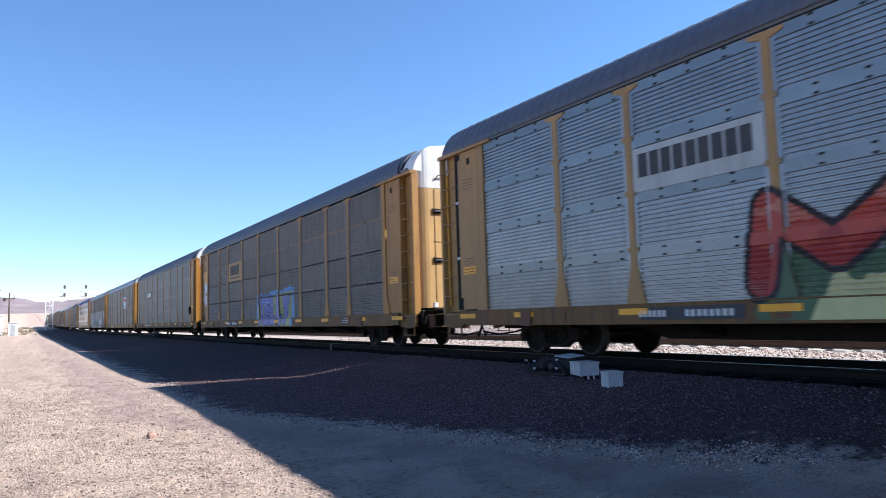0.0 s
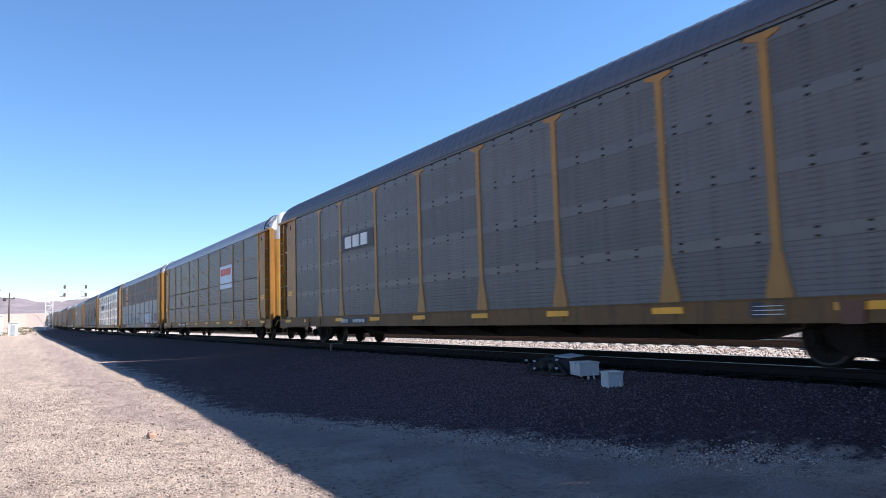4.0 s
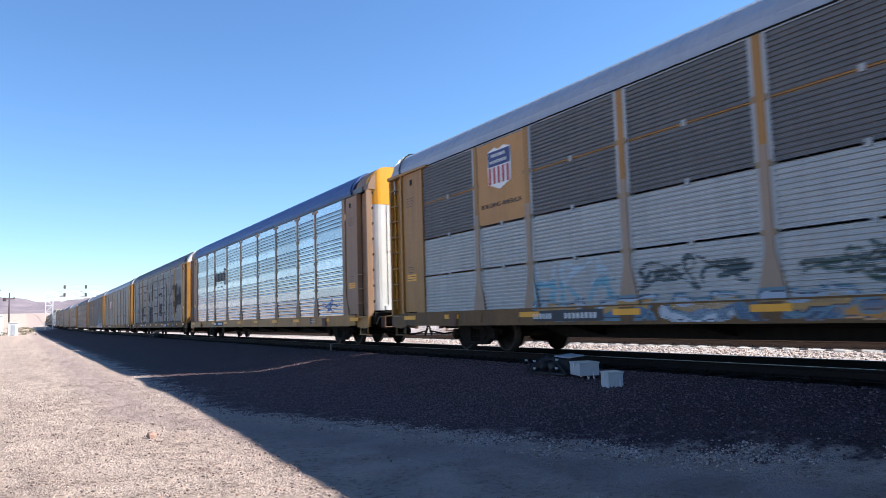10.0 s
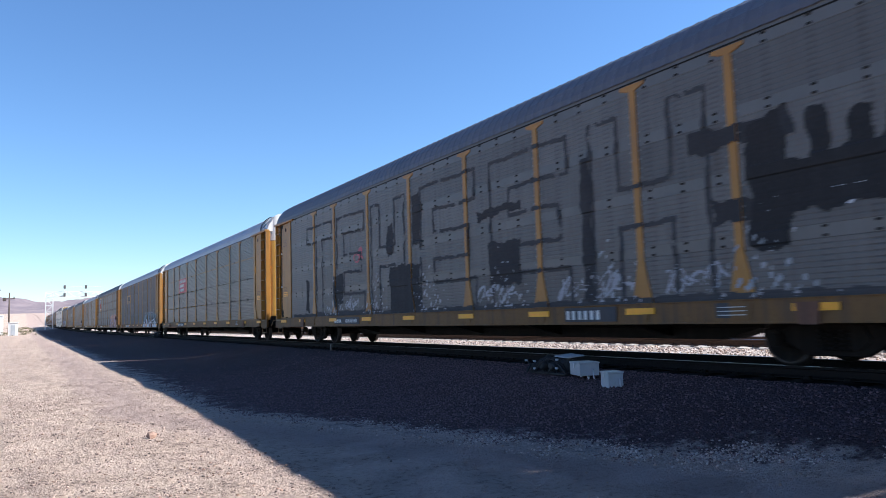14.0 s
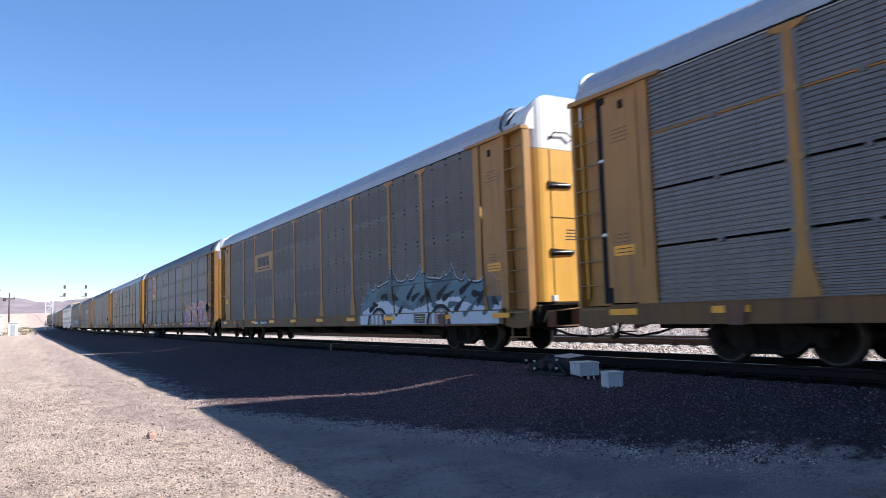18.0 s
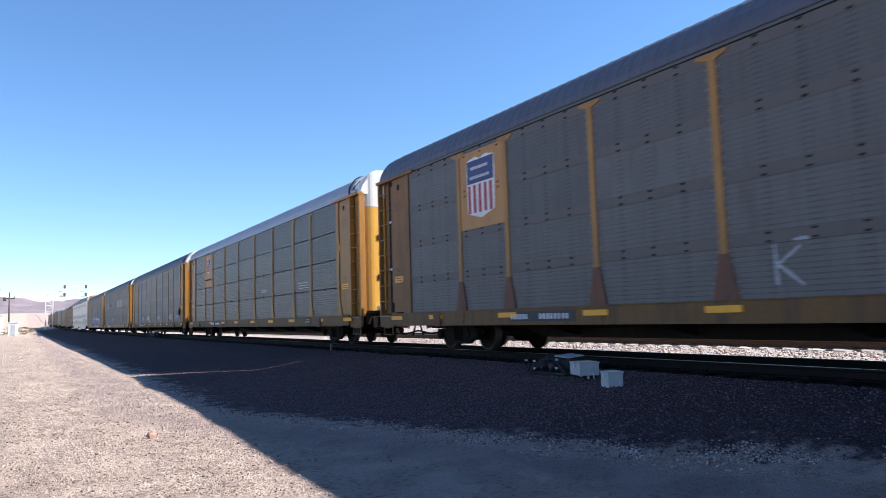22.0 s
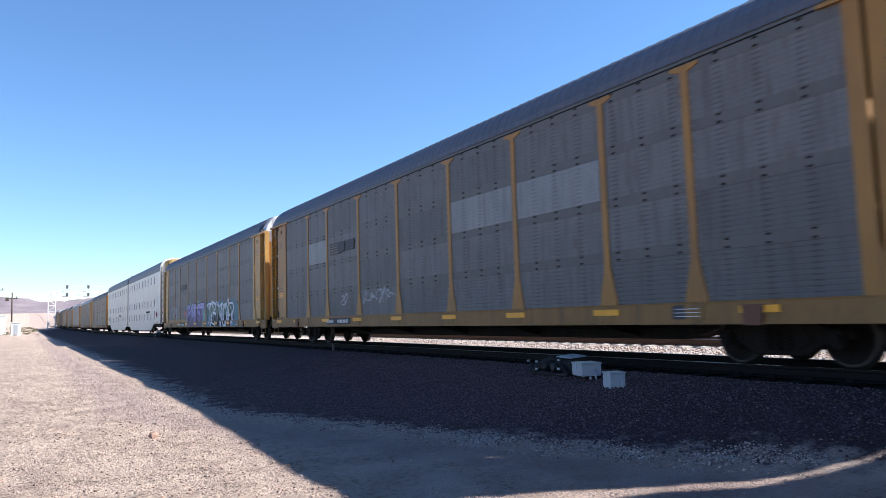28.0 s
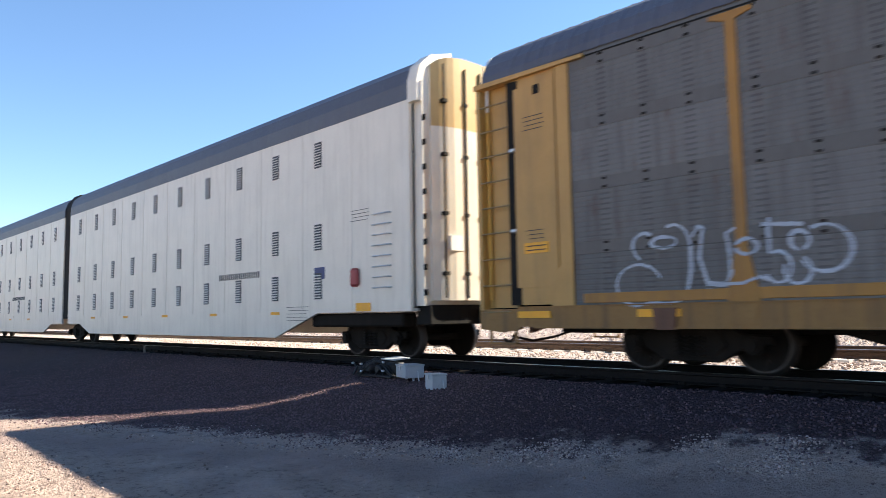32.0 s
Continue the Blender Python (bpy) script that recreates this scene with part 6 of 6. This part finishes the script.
tagged(stones("loose_gravel", 30000, (-6, 6.5, 1.5, 22), (0.005, 0.024), [DUST, DUST, GREYST, BROWNST, GREYST], 1, lambda x, y, r: x < toe(y) + 0.4 and r.random() < (1.5 / (0.5 + 0.14 * y)) * (1 - smooth01((y - 7) / 15)) * (0.35 + 0.65 * smooth01(0.5 + 1.6 * noise.noise((x * 1.3, y * 1.3, 8)))) * (1.0 if x < 2.6 or x > toe(y) - 0.5 else 0.03)), "loose tan and brown gravel on the dirt", "gravel", kind="stuff")
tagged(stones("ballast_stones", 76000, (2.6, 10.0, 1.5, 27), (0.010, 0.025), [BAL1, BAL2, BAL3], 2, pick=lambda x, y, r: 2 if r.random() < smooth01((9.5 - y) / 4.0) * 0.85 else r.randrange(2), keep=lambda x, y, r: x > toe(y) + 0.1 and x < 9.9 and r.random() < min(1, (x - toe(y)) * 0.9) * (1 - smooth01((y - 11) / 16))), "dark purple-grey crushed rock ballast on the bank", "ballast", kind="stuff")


CLOD = plain("pale_caliche_clod", (0.34, 0.27, 0.25))
tagged(stones("rubble", 90000, (3.5, 8.0, 2.0, 11), (0.006, 0.022), [CLOD, CLOD, TAN, BAL2], 11, lambda x, y, r: r.random() < math.exp(-((x - toe(y) - 0.1 + 0.45 * noise.noise((x * 0.8, y * 0.8, 4))) / 0.36) ** 2) * smooth01(0.35 + 1.8 * noise.noise((x * 1.6, y * 1.6, 21)))), "pale broken crumbs of dirt along the foot of the ballast", "rubble", kind="stuff")
PALEB = plain("pale_pink_ballast", (0.46, 0.38, 0.35))
tagged(stones("far_ballast_stones", 16000, (12.0, 22.0, 3.0, 34), (0.025, 0.055), [PALEB, PALEB, TAN], 6, lambda x, y, r: not 14.6 < x < 17.3 or r.random() < 0.5), "pale pinkish crushed rock between and beyond the tracks", "ballast", kind="stuff")


# ---- tracks ----
CONC = paint("weathered_concrete_tie", (0.42, 0.385, 0.36), 0.85, (0.2, 0.18, 0.165), 0.5)


# near ties: shade at the tie ends is part of this colour
SHADETIE = dull(paint("shade_darkened_wooden_tie", (0.015, 0.012, 0.012), 0.9, (0.028, 0.022, 0.02), 0.35))
TIEM = {TRACK_X: SHADETIE, TRACK2_X: CONC}


def rail_profile():
    return [(-0.075, -0.172), (0.075, -0.172), (0.075, -0.16), (0.012, -0.135), (0.010, -0.05), (0.036, -0.035), (0.036, -0.006), (0.028, 0.0), (-0.028, 0.0), (-0.036, -0.006), (-0.036, -0.035), (-0.010, -0.05), (-0.012, -0.135), (-0.075, -0.16)]


def tie_bm(bm):
    prism(bm, [(-1.30, -0.40), (1.30, -0.40), (1.30, -0.21), (1.26, -0.178), (-1.26, -0.178), (-1.30, -0.21)], -0.125, 0.125, 1)


for tx, name, lab in ((TRACK_X, "track_1", "near railway track with rusty rails on wooden ties, darkened for shade"), (TRACK2_X, "track_2", "second railway track beyond the train")):
    tr = tagged(named_empty(name, (tx, 0, 0.0 if tx == TRACK_X else 0.11)), lab, "railway track", kind="structure")
    for s in (-1, 1):
        bm = bmesh.new()
        prof, stops = rail_profile(), [-120, 60, 100, 140, 180, 220, 260, 300, 350, 400, 450, 500, 550, 600, 650]
        rings = [[bm.verts.new((px + bend(yy), yy, pz + rise(yy))) for px, pz in prof] for yy in stops]
        for a, b in zip(rings, rings[1:]):
            for k in range(len(prof)):
                f = bm.faces.new((a[k], a[(k + 1) % len(prof)], b[(k + 1) % len(prof)], b[k]))
                f.material_index = 1 if prof[k][1] > -0.008 and prof[(k + 1) % len(prof)][1] > -0.008 else 0
        bmesh.ops.recalc_face_normals(bm, faces=bm.faces)
        put("rail", finish("rail", bm), [RAILSHADE if tx == TRACK_X else RAIL, RAILTOP], tr, (s * 0.7535, 0, 0))
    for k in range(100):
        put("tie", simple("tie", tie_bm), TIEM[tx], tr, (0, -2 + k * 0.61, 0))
        for s in (-1, 1):
            if k < 50:
                put("rail_clip", simple("rail_clip", lambda bm: (box(bm, -0.14, -0.07, -0.05, 0.05, -0.178, -0.13, 0.01), box(bm, 0.07, 0.14, -0.05, 0.05, -0.178, -0.13, 0.01))), RAILSHADE if tx == TRACK_X else RAIL, tr, (s * 0.7535, -2 + k * 0.61, 0))
    bm = bmesh.new()
    v, f = [], []
    for k in list(range(-60, 0)) + list(range(100, 640)):
        y = -2 + k * 0.61
        b = len(v)
        v += [(x + bend(y), y + d, z + rise(y)) for d in (-0.125, 0.125) for x, z in ((-1.3, -0.40), (1.3, -0.40), (1.3, -0.19), (-1.3, -0.19))]
        f += [(b, b + 1, b + 2, b + 3), (b + 7, b + 6, b + 5, b + 4), (b + 3, b + 2, b + 6, b + 7), (b, b + 3, b + 7, b + 4), (b + 1, b + 5, b + 6, b + 2)]
    bm.free()
    me = bpy.data.meshes.new("tie_row")
    me.from_pydata(v, [], f)
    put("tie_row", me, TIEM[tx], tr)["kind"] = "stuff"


# ---- trackside equipment ----
GREYBOX = paint("pale_grey_enamel", (0.41, 0.43, 0.455), 0.35, (0.4, 0.38, 0.36), 0.2)
GRIME = paint("greasy_black_iron", (0.016, 0.015, 0.017), 0.6, (0.035, 0.03, 0.028), 0.4)


def junction_box(x, y, w, d, h, label, lift=0.0):
    z = land(x, y)
    b = tagged(named_empty("equipment_box", (x, y, z - 0.02)), label, "equipment box")
    part("body", _box_bm(-w / 2, w / 2, -d / 2, d / 2, lift, h, 0.008), GREYBOX, b)
    part("lid", _box_bm(-w / 2 - 0.012, w / 2 + 0.012, -d / 2 - 0.012, d / 2 + 0.012, h, h + 0.025, 0.006), GREYBOX, b)
    part("hasp", _box_bm(-w / 2 - 0.022, -w / 2, -0.02, 0.02, h * 0.72, h + 0.01), STEEL, b)
    if lift:
        for yy in (-d * 0.36, d * 0.36):
            part("pipe_leg", _tube_bm([(0, yy, -0.06), (0, yy, lift + 0.01)], 0.024), STEEL, b)
    else:
        part("foot_flange", _box_bm(-w / 2 - 0.02, w / 2 + 0.02, -d / 2 - 0.02, d / 2 + 0.02, -0.01, 0.015), GREYBOX, b)
    part("conduit", _tube_bm([(0.05, -d / 2 - 0.03, h * 0.7), (0.05, -d / 2 - 0.05, 0.05), (0.10, -d / 2 - 0.05, -0.05)], 0.014), STEEL, b)
    b.rotation_euler.z = radians(-18)
    return b


junction_box(8.23, 8.86, 0.26, 0.29, 0.235, "small white junction box on the ballast")
junction_box(8.52, 9.85, 0.36, 0.44, 0.285, "pale grey switch control box on a short pipe stand", 0.08)


def switch_machine(x, y, scale=1.0):
    z = land(x, y)
    b = tagged(named_empty("rail_lubricator", (x, y, z)), "black greasy rail lubricator with hoses and pale cover plate", "track machine")
    r = random.Random(17)
    part("base_plate", _box_bm(-0.20, 0.30, -0.45, 0.50, 0.0, 0.04, 0.01), GRIME, b)
    for yy, rr, zz in ((-0.10, 0.07, 0.14), (0.16, 0.085, 0.15), (0.40, 0.06, 0.12)):
        bm = bmesh.new()
        lathe(bm, [(-0.20, rr * 0.7), (-0.17, rr), (0.12, rr), (0.15, rr * 0.5), (0.24, rr * 0.5)], 0, 12)
        part("pump_barrel", bm, GRIME, b, at=(-0.02, yy, zz))
    part("gear_case", _box_bm(-0.05, 0.22, -0.40, -0.12, 0.04, 0.24, 0.04), GRIME, b)
    part("cover_plate", _box_bm(-0.16, 0.20, -0.52, -0.16, 0.325, 0.345, 0.006), GREYBOX, b).rotation_euler = (0.05, -0.06, 0)
    part("bracket", _box_bm(0.0, 0.04, -0.38, -0.34, 0.02, 0.33), GRIME, b)
    for k in range(15):
        ya, yb = r.uniform(-0.5, 0.6), r.uniform(-0.5, 0.6)
        xa, xb = r.uniform(-0.35, 0.1), r.uniform(-0.3, 0.3)
        top = r.uniform(0.16, 0.33)
        part("hose", _tube_bm([(xa, ya, 0.03), (xa * 0.7, ya * 0.7 + yb * 0.3, top * 0.8), ((xa + xb) / 2, (ya + yb) / 2, top), (xb, yb * 0.8 + ya * 0.2, top * 0.6), (xb, yb, 0.04)], r.uniform(0.011, 0.02)), GRIME, b)
    for yy, zz, xx in ((0.62, 0.20, -0.18), (0.30, 0.20, -0.24), (0.22, 0.08, -0.30), (-0.22, 0.24, -0.16), (-0.28, 0.10, -0.22)):
        part("clamp", _box_bm(xx - 0.022, xx + 0.015, yy - 0.028, yy + 0.022, zz, zz + 0.035, 0.006), GREYBOX, b, "pale hose clamp")
    part("rod", _tube_bm([(0.2, 0.3, 0.12), (0.7, 0.35, 0.10), (1.1, 0.35, 0.08)], 0.022), GRIME, b)
    part("lever", _tube_bm([(-0.1, 0.55, 0.05), (-0.16, 0.62, 0.22)], 0.014), GRIME, b)
    b.scale = (scale,) * 3
    return b


switch_machine(8.62, 10.75, 1.08)
switch_machine(9.2, 62.0, 1.5)
tagged(put("marker_stake", simple("stake", lambda bm: box(bm, -0.03, 0.03, -0.03, 0.03, 0, 0.24, 0.005)), BAND, at=(9.15, 23.6, land(9.15, 23.6) - 0.02)), "short dull grey marker stake in the ballast", "stake")
tagged(stones("rock", 1, (1.50, 1.51, 10.55, 10.56), (0.10, 0.11), [BROWNST], 5, None, 0.15), "fist-sized red-brown rock on the dirt", "rock")


# ---- far things: signal bridge, poles, huts, scrub, mountains ----
SIGNALGREY = paint("weathered_signal_head", (0.07, 0.07, 0.075), 0.7, amount=0.3)


def signal_bridge(y):
    b = tagged(named_empty("signal_bridge", (2.1, y, 0.55)), "white steel signal bridge with a truss span over the tracks", "signal bridge")
    lx, ztop, zlow = 3.7, 12.0, 10.4
    for xx in (lx, lx + 2.1):
        for yy in (-0.8, 0.8):
            part("leg_post", _box_bm(xx - 0.14, xx + 0.14, yy - 0.14, yy + 0.14, -0.9, ztop), WHITE, b)
    for k in range(6):
        z = -0.5 + k * 2.0
        part("leg_brace", _tube_bm([(lx, -0.8, z), (lx + 2.1, -0.8, z + 2.0)] if k % 2 else [(lx + 2.1, -0.8, z), (lx, -0.8, z + 2.0)], 0.08), WHITE, b)
        part("leg_tie", _box_bm(lx, lx + 2.1, -0.86, -0.74, z + 1.9, z + 2.1), WHITE, b)
    for z in (zlow, ztop):
        for yy in (-0.8, 0.8):
            part("chord", _box_bm(lx, 20.5, yy - 0.11, yy + 0.11, z - 0.12, z + 0.12), WHITE, b)
    for k in range(8):
        x = lx + 2.1 * k
        part("web", _tube_bm([(x, -0.8, ztop), (x + 2.1, -0.8, zlow)] if k % 2 else [(x, -0.8, zlow), (x + 2.1, -0.8, ztop)], 0.10), WHITE, b)
    part("hand_rail", _box_bm(lx + 4, 20.5, -0.05, 0.05, 13.6, 13.72), WHITE, b)
    for x in (20.4, 19.4):
        part("far_leg", _box_bm(x - 0.14, x + 0.14, -0.14, 0.14, -0.9, ztop), WHITE, b)
    for x in (9.1, 15.4):
        part("mast", _box_bm(x - 0.08, x + 0.08, -1.0, -0.84, 10.3, 14.4), WHITE, b)
        for z in (10.4, 13.0):
            part("signal_head", _box_bm(x - 0.34, x + 0.34, -1.5, -1.0, z, z + 1.15, 0.1), SIGNALGREY, b)
    return b


signal_bridge(270)


def pole(x, y, h):
    wood = WOODP
    b = tagged(named_empty("utility_pole", (x, y, land(x, y))), "dark wooden utility pole with a crossarm", "utility pole", "poles along the line")
    bm = bmesh.new()
    lathe(bm, [(-0.3, 0.20), (h * 0.5, 0.17), (h, 0.13)], 2, 10)
    part("shaft", bm, wood, b)
    part("crossarm", _box_bm(-1.1, 1.1, -0.08, 0.08, h - 1.5, h - 1.3), wood, b)
    part("transformer", _box_bm(-1.3, -0.6, -0.3, 0.3, h - 1.9, h - 1.1, 0.1), wood, b)
    part("insulator", _box_bm(0.8, 1.0, -0.08, 0.08, h - 1.3, h - 0.9), wood, b)


WOODP = paint("dark_creosoted_wood", (0.07, 0.05, 0.04), 0.85, (0.12, 0.10, 0.08), 0.4)
pole(-3.1, 190, 9.4)
pole(-7.2, 240, 13.3)


def hut(x, y, w, d, h, label, mat):
    b = tagged(named_empty("equipment_hut", (x, y, land(x, y) - 0.05)), label, "hut")
    part("wall", _box_bm(-w / 2, w / 2, -d / 2, d / 2, 0, h, 0.03), mat, b)
    part("roof", _box_bm(-w / 2 - 0.1, w / 2 + 0.1, -d / 2 - 0.1, d / 2 + 0.1, h, h + 0.12, 0.02), WHITE, b)
    part("door", _box_bm(-w * 0.2, w * 0.2, -d / 2 - 0.04, -d / 2, 0.1, h * 0.85), GREYBOX, b)


hut(-1.95, 165, 1.7, 1.9, 2.5, "small white equipment hut on the dirt", WHITE)
hut(-6.0, 190, 3.6, 3.6, 4.2, "white signal bungalow beside the dirt road", WHITE)


def scrub():
    r = random.Random(8)
    v, f = [], []
    for _ in range(150):
        y = r.uniform(150, 420)
        x = r.uniform(-40, 3.0) if r.random() < 0.6 else r.uniform(-4, 2.5)
        s = r.uniform(0.25, 0.6)
        for _ in range(40):
            a = Vector((r.gauss(0, 1), r.gauss(0, 1), abs(r.gauss(0, 0.8)))) * s * 0.7
            c0 = Vector((x, y, land(x, y) + 0.05)) + a
            u = Vector((r.gauss(0, 1), r.gauss(0, 1), r.gauss(0, 1))).normalized() * s * 0.3
            w = Vector((r.gauss(0, 1), r.gauss(0, 1), r.gauss(0, 1))).normalized() * s * 0.12
            b = len(v)
            v += [c0 - u, c0 + w, c0 + u, c0 - w]
            f.append((b, b + 1, b + 2, b + 3))
    me = bpy.data.meshes.new("scrub")
    me.from_pydata([tuple(p) for p in v], [], f)
    return put("desert_scrub", me, plain("dry_scrub_leaf", (0.14, 0.125, 0.065)))


tagged(scrub(), "low dry olive desert scrub bushes", "scrub", kind="stuff")


def mountains():
    m, N, L = nodes_of("hazy_desert_mountain")
    b = N["Principled BSDF"]
    co = N.new("ShaderNodeTexCoord").outputs["Object"]
    n = noise_tex(N, L, co, 0.006, 7, rough=0.65)
    n2 = noise_tex(N, L, co, 0.03, 5)
    col = mix(N, L, ramp(N, L, n, 0.35, 0.65), (0.15, 0.115, 0.13), (0.25, 0.195, 0.20))
    col = mix(N, L, ramp(N, L, n2, 0.45, 0.7, 0, 0.5), col, (0.10, 0.082, 0.11))
    L.new(col, b.inputs["Base Color"])
    b.inputs["Roughness"].default_value = 1.0
    v, f, n_a, n_r = [], [], 700, 14
    for i in range(n_a):
        a = i / n_a * math.tau
        ridge = 90 + 24 * noise.fractal((math.cos(a) * 24, math.sin(a) * 24, 0.3), 1.0, 2.0, 4)
        for k in range(n_r):
            q = k / (n_r - 1)
            rad = 3000 + 1250 * q
            x, y = rad * math.sin(a), rad * math.cos(a)
            crag = 30 * noise.fractal((x * 0.007, y * 0.007, 2), 1.0, 2.0, 5) * q
            v.append((x, y, land(x, y) - 3 + max(0, (ridge - 25)) * (1 - (1 - q) ** 1.0) ** 1.6 + crag * min(1, 3 * q)))
    for i in range(n_a):
        for k in range(n_r - 1):
            a, b2 = i * n_r + k, ((i + 1) % n_a) * n_r + k
            f.append((a, b2, b2 + 1, a + 1))
    me = bpy.data.meshes.new("mountains")
    me.from_pydata(v, [], f)
    for p in me.polygons:
        p.use_smooth = True
    return put("mountains", me, m)


tagged(mountains(), "distant hazy mauve desert mountains", "mountains", kind="structure")


# ---- what moves ----
def motions():
    times = [k * 2.0 for k in range(15)] + [29.0, 30.0, 30.5, 31.0, 31.25, 31.5, 31.75, 32.0]
    for car, mid in CARS:
        walk(car, [(t, pose(TRACK_X + bend(y), y, rise(y), 0, 0, heading(y))) for t, y in ((t, mid - travelled(t)) for t in times)])
    # wheels roll; all wheelsets at the same place in a truck turn alike
    radius, n = 0.42, 960
    first = {}
    for w, dy in WHEELS:
        if dy not in first:
            rows = [(32.0 * k / n, pose(0, dy, radius, math.degrees(travelled(32.0 * k / n) / radius))) for k in range(n + 1)]
            walk(w, rows)
            first[dy] = w.animation_data
        else:
            w.rotation_mode = "QUATERNION"
            keys = w.animation_data_create()
            keys.action = first[dy].action
            keys.action_slot = first[dy].action_slot


motions()
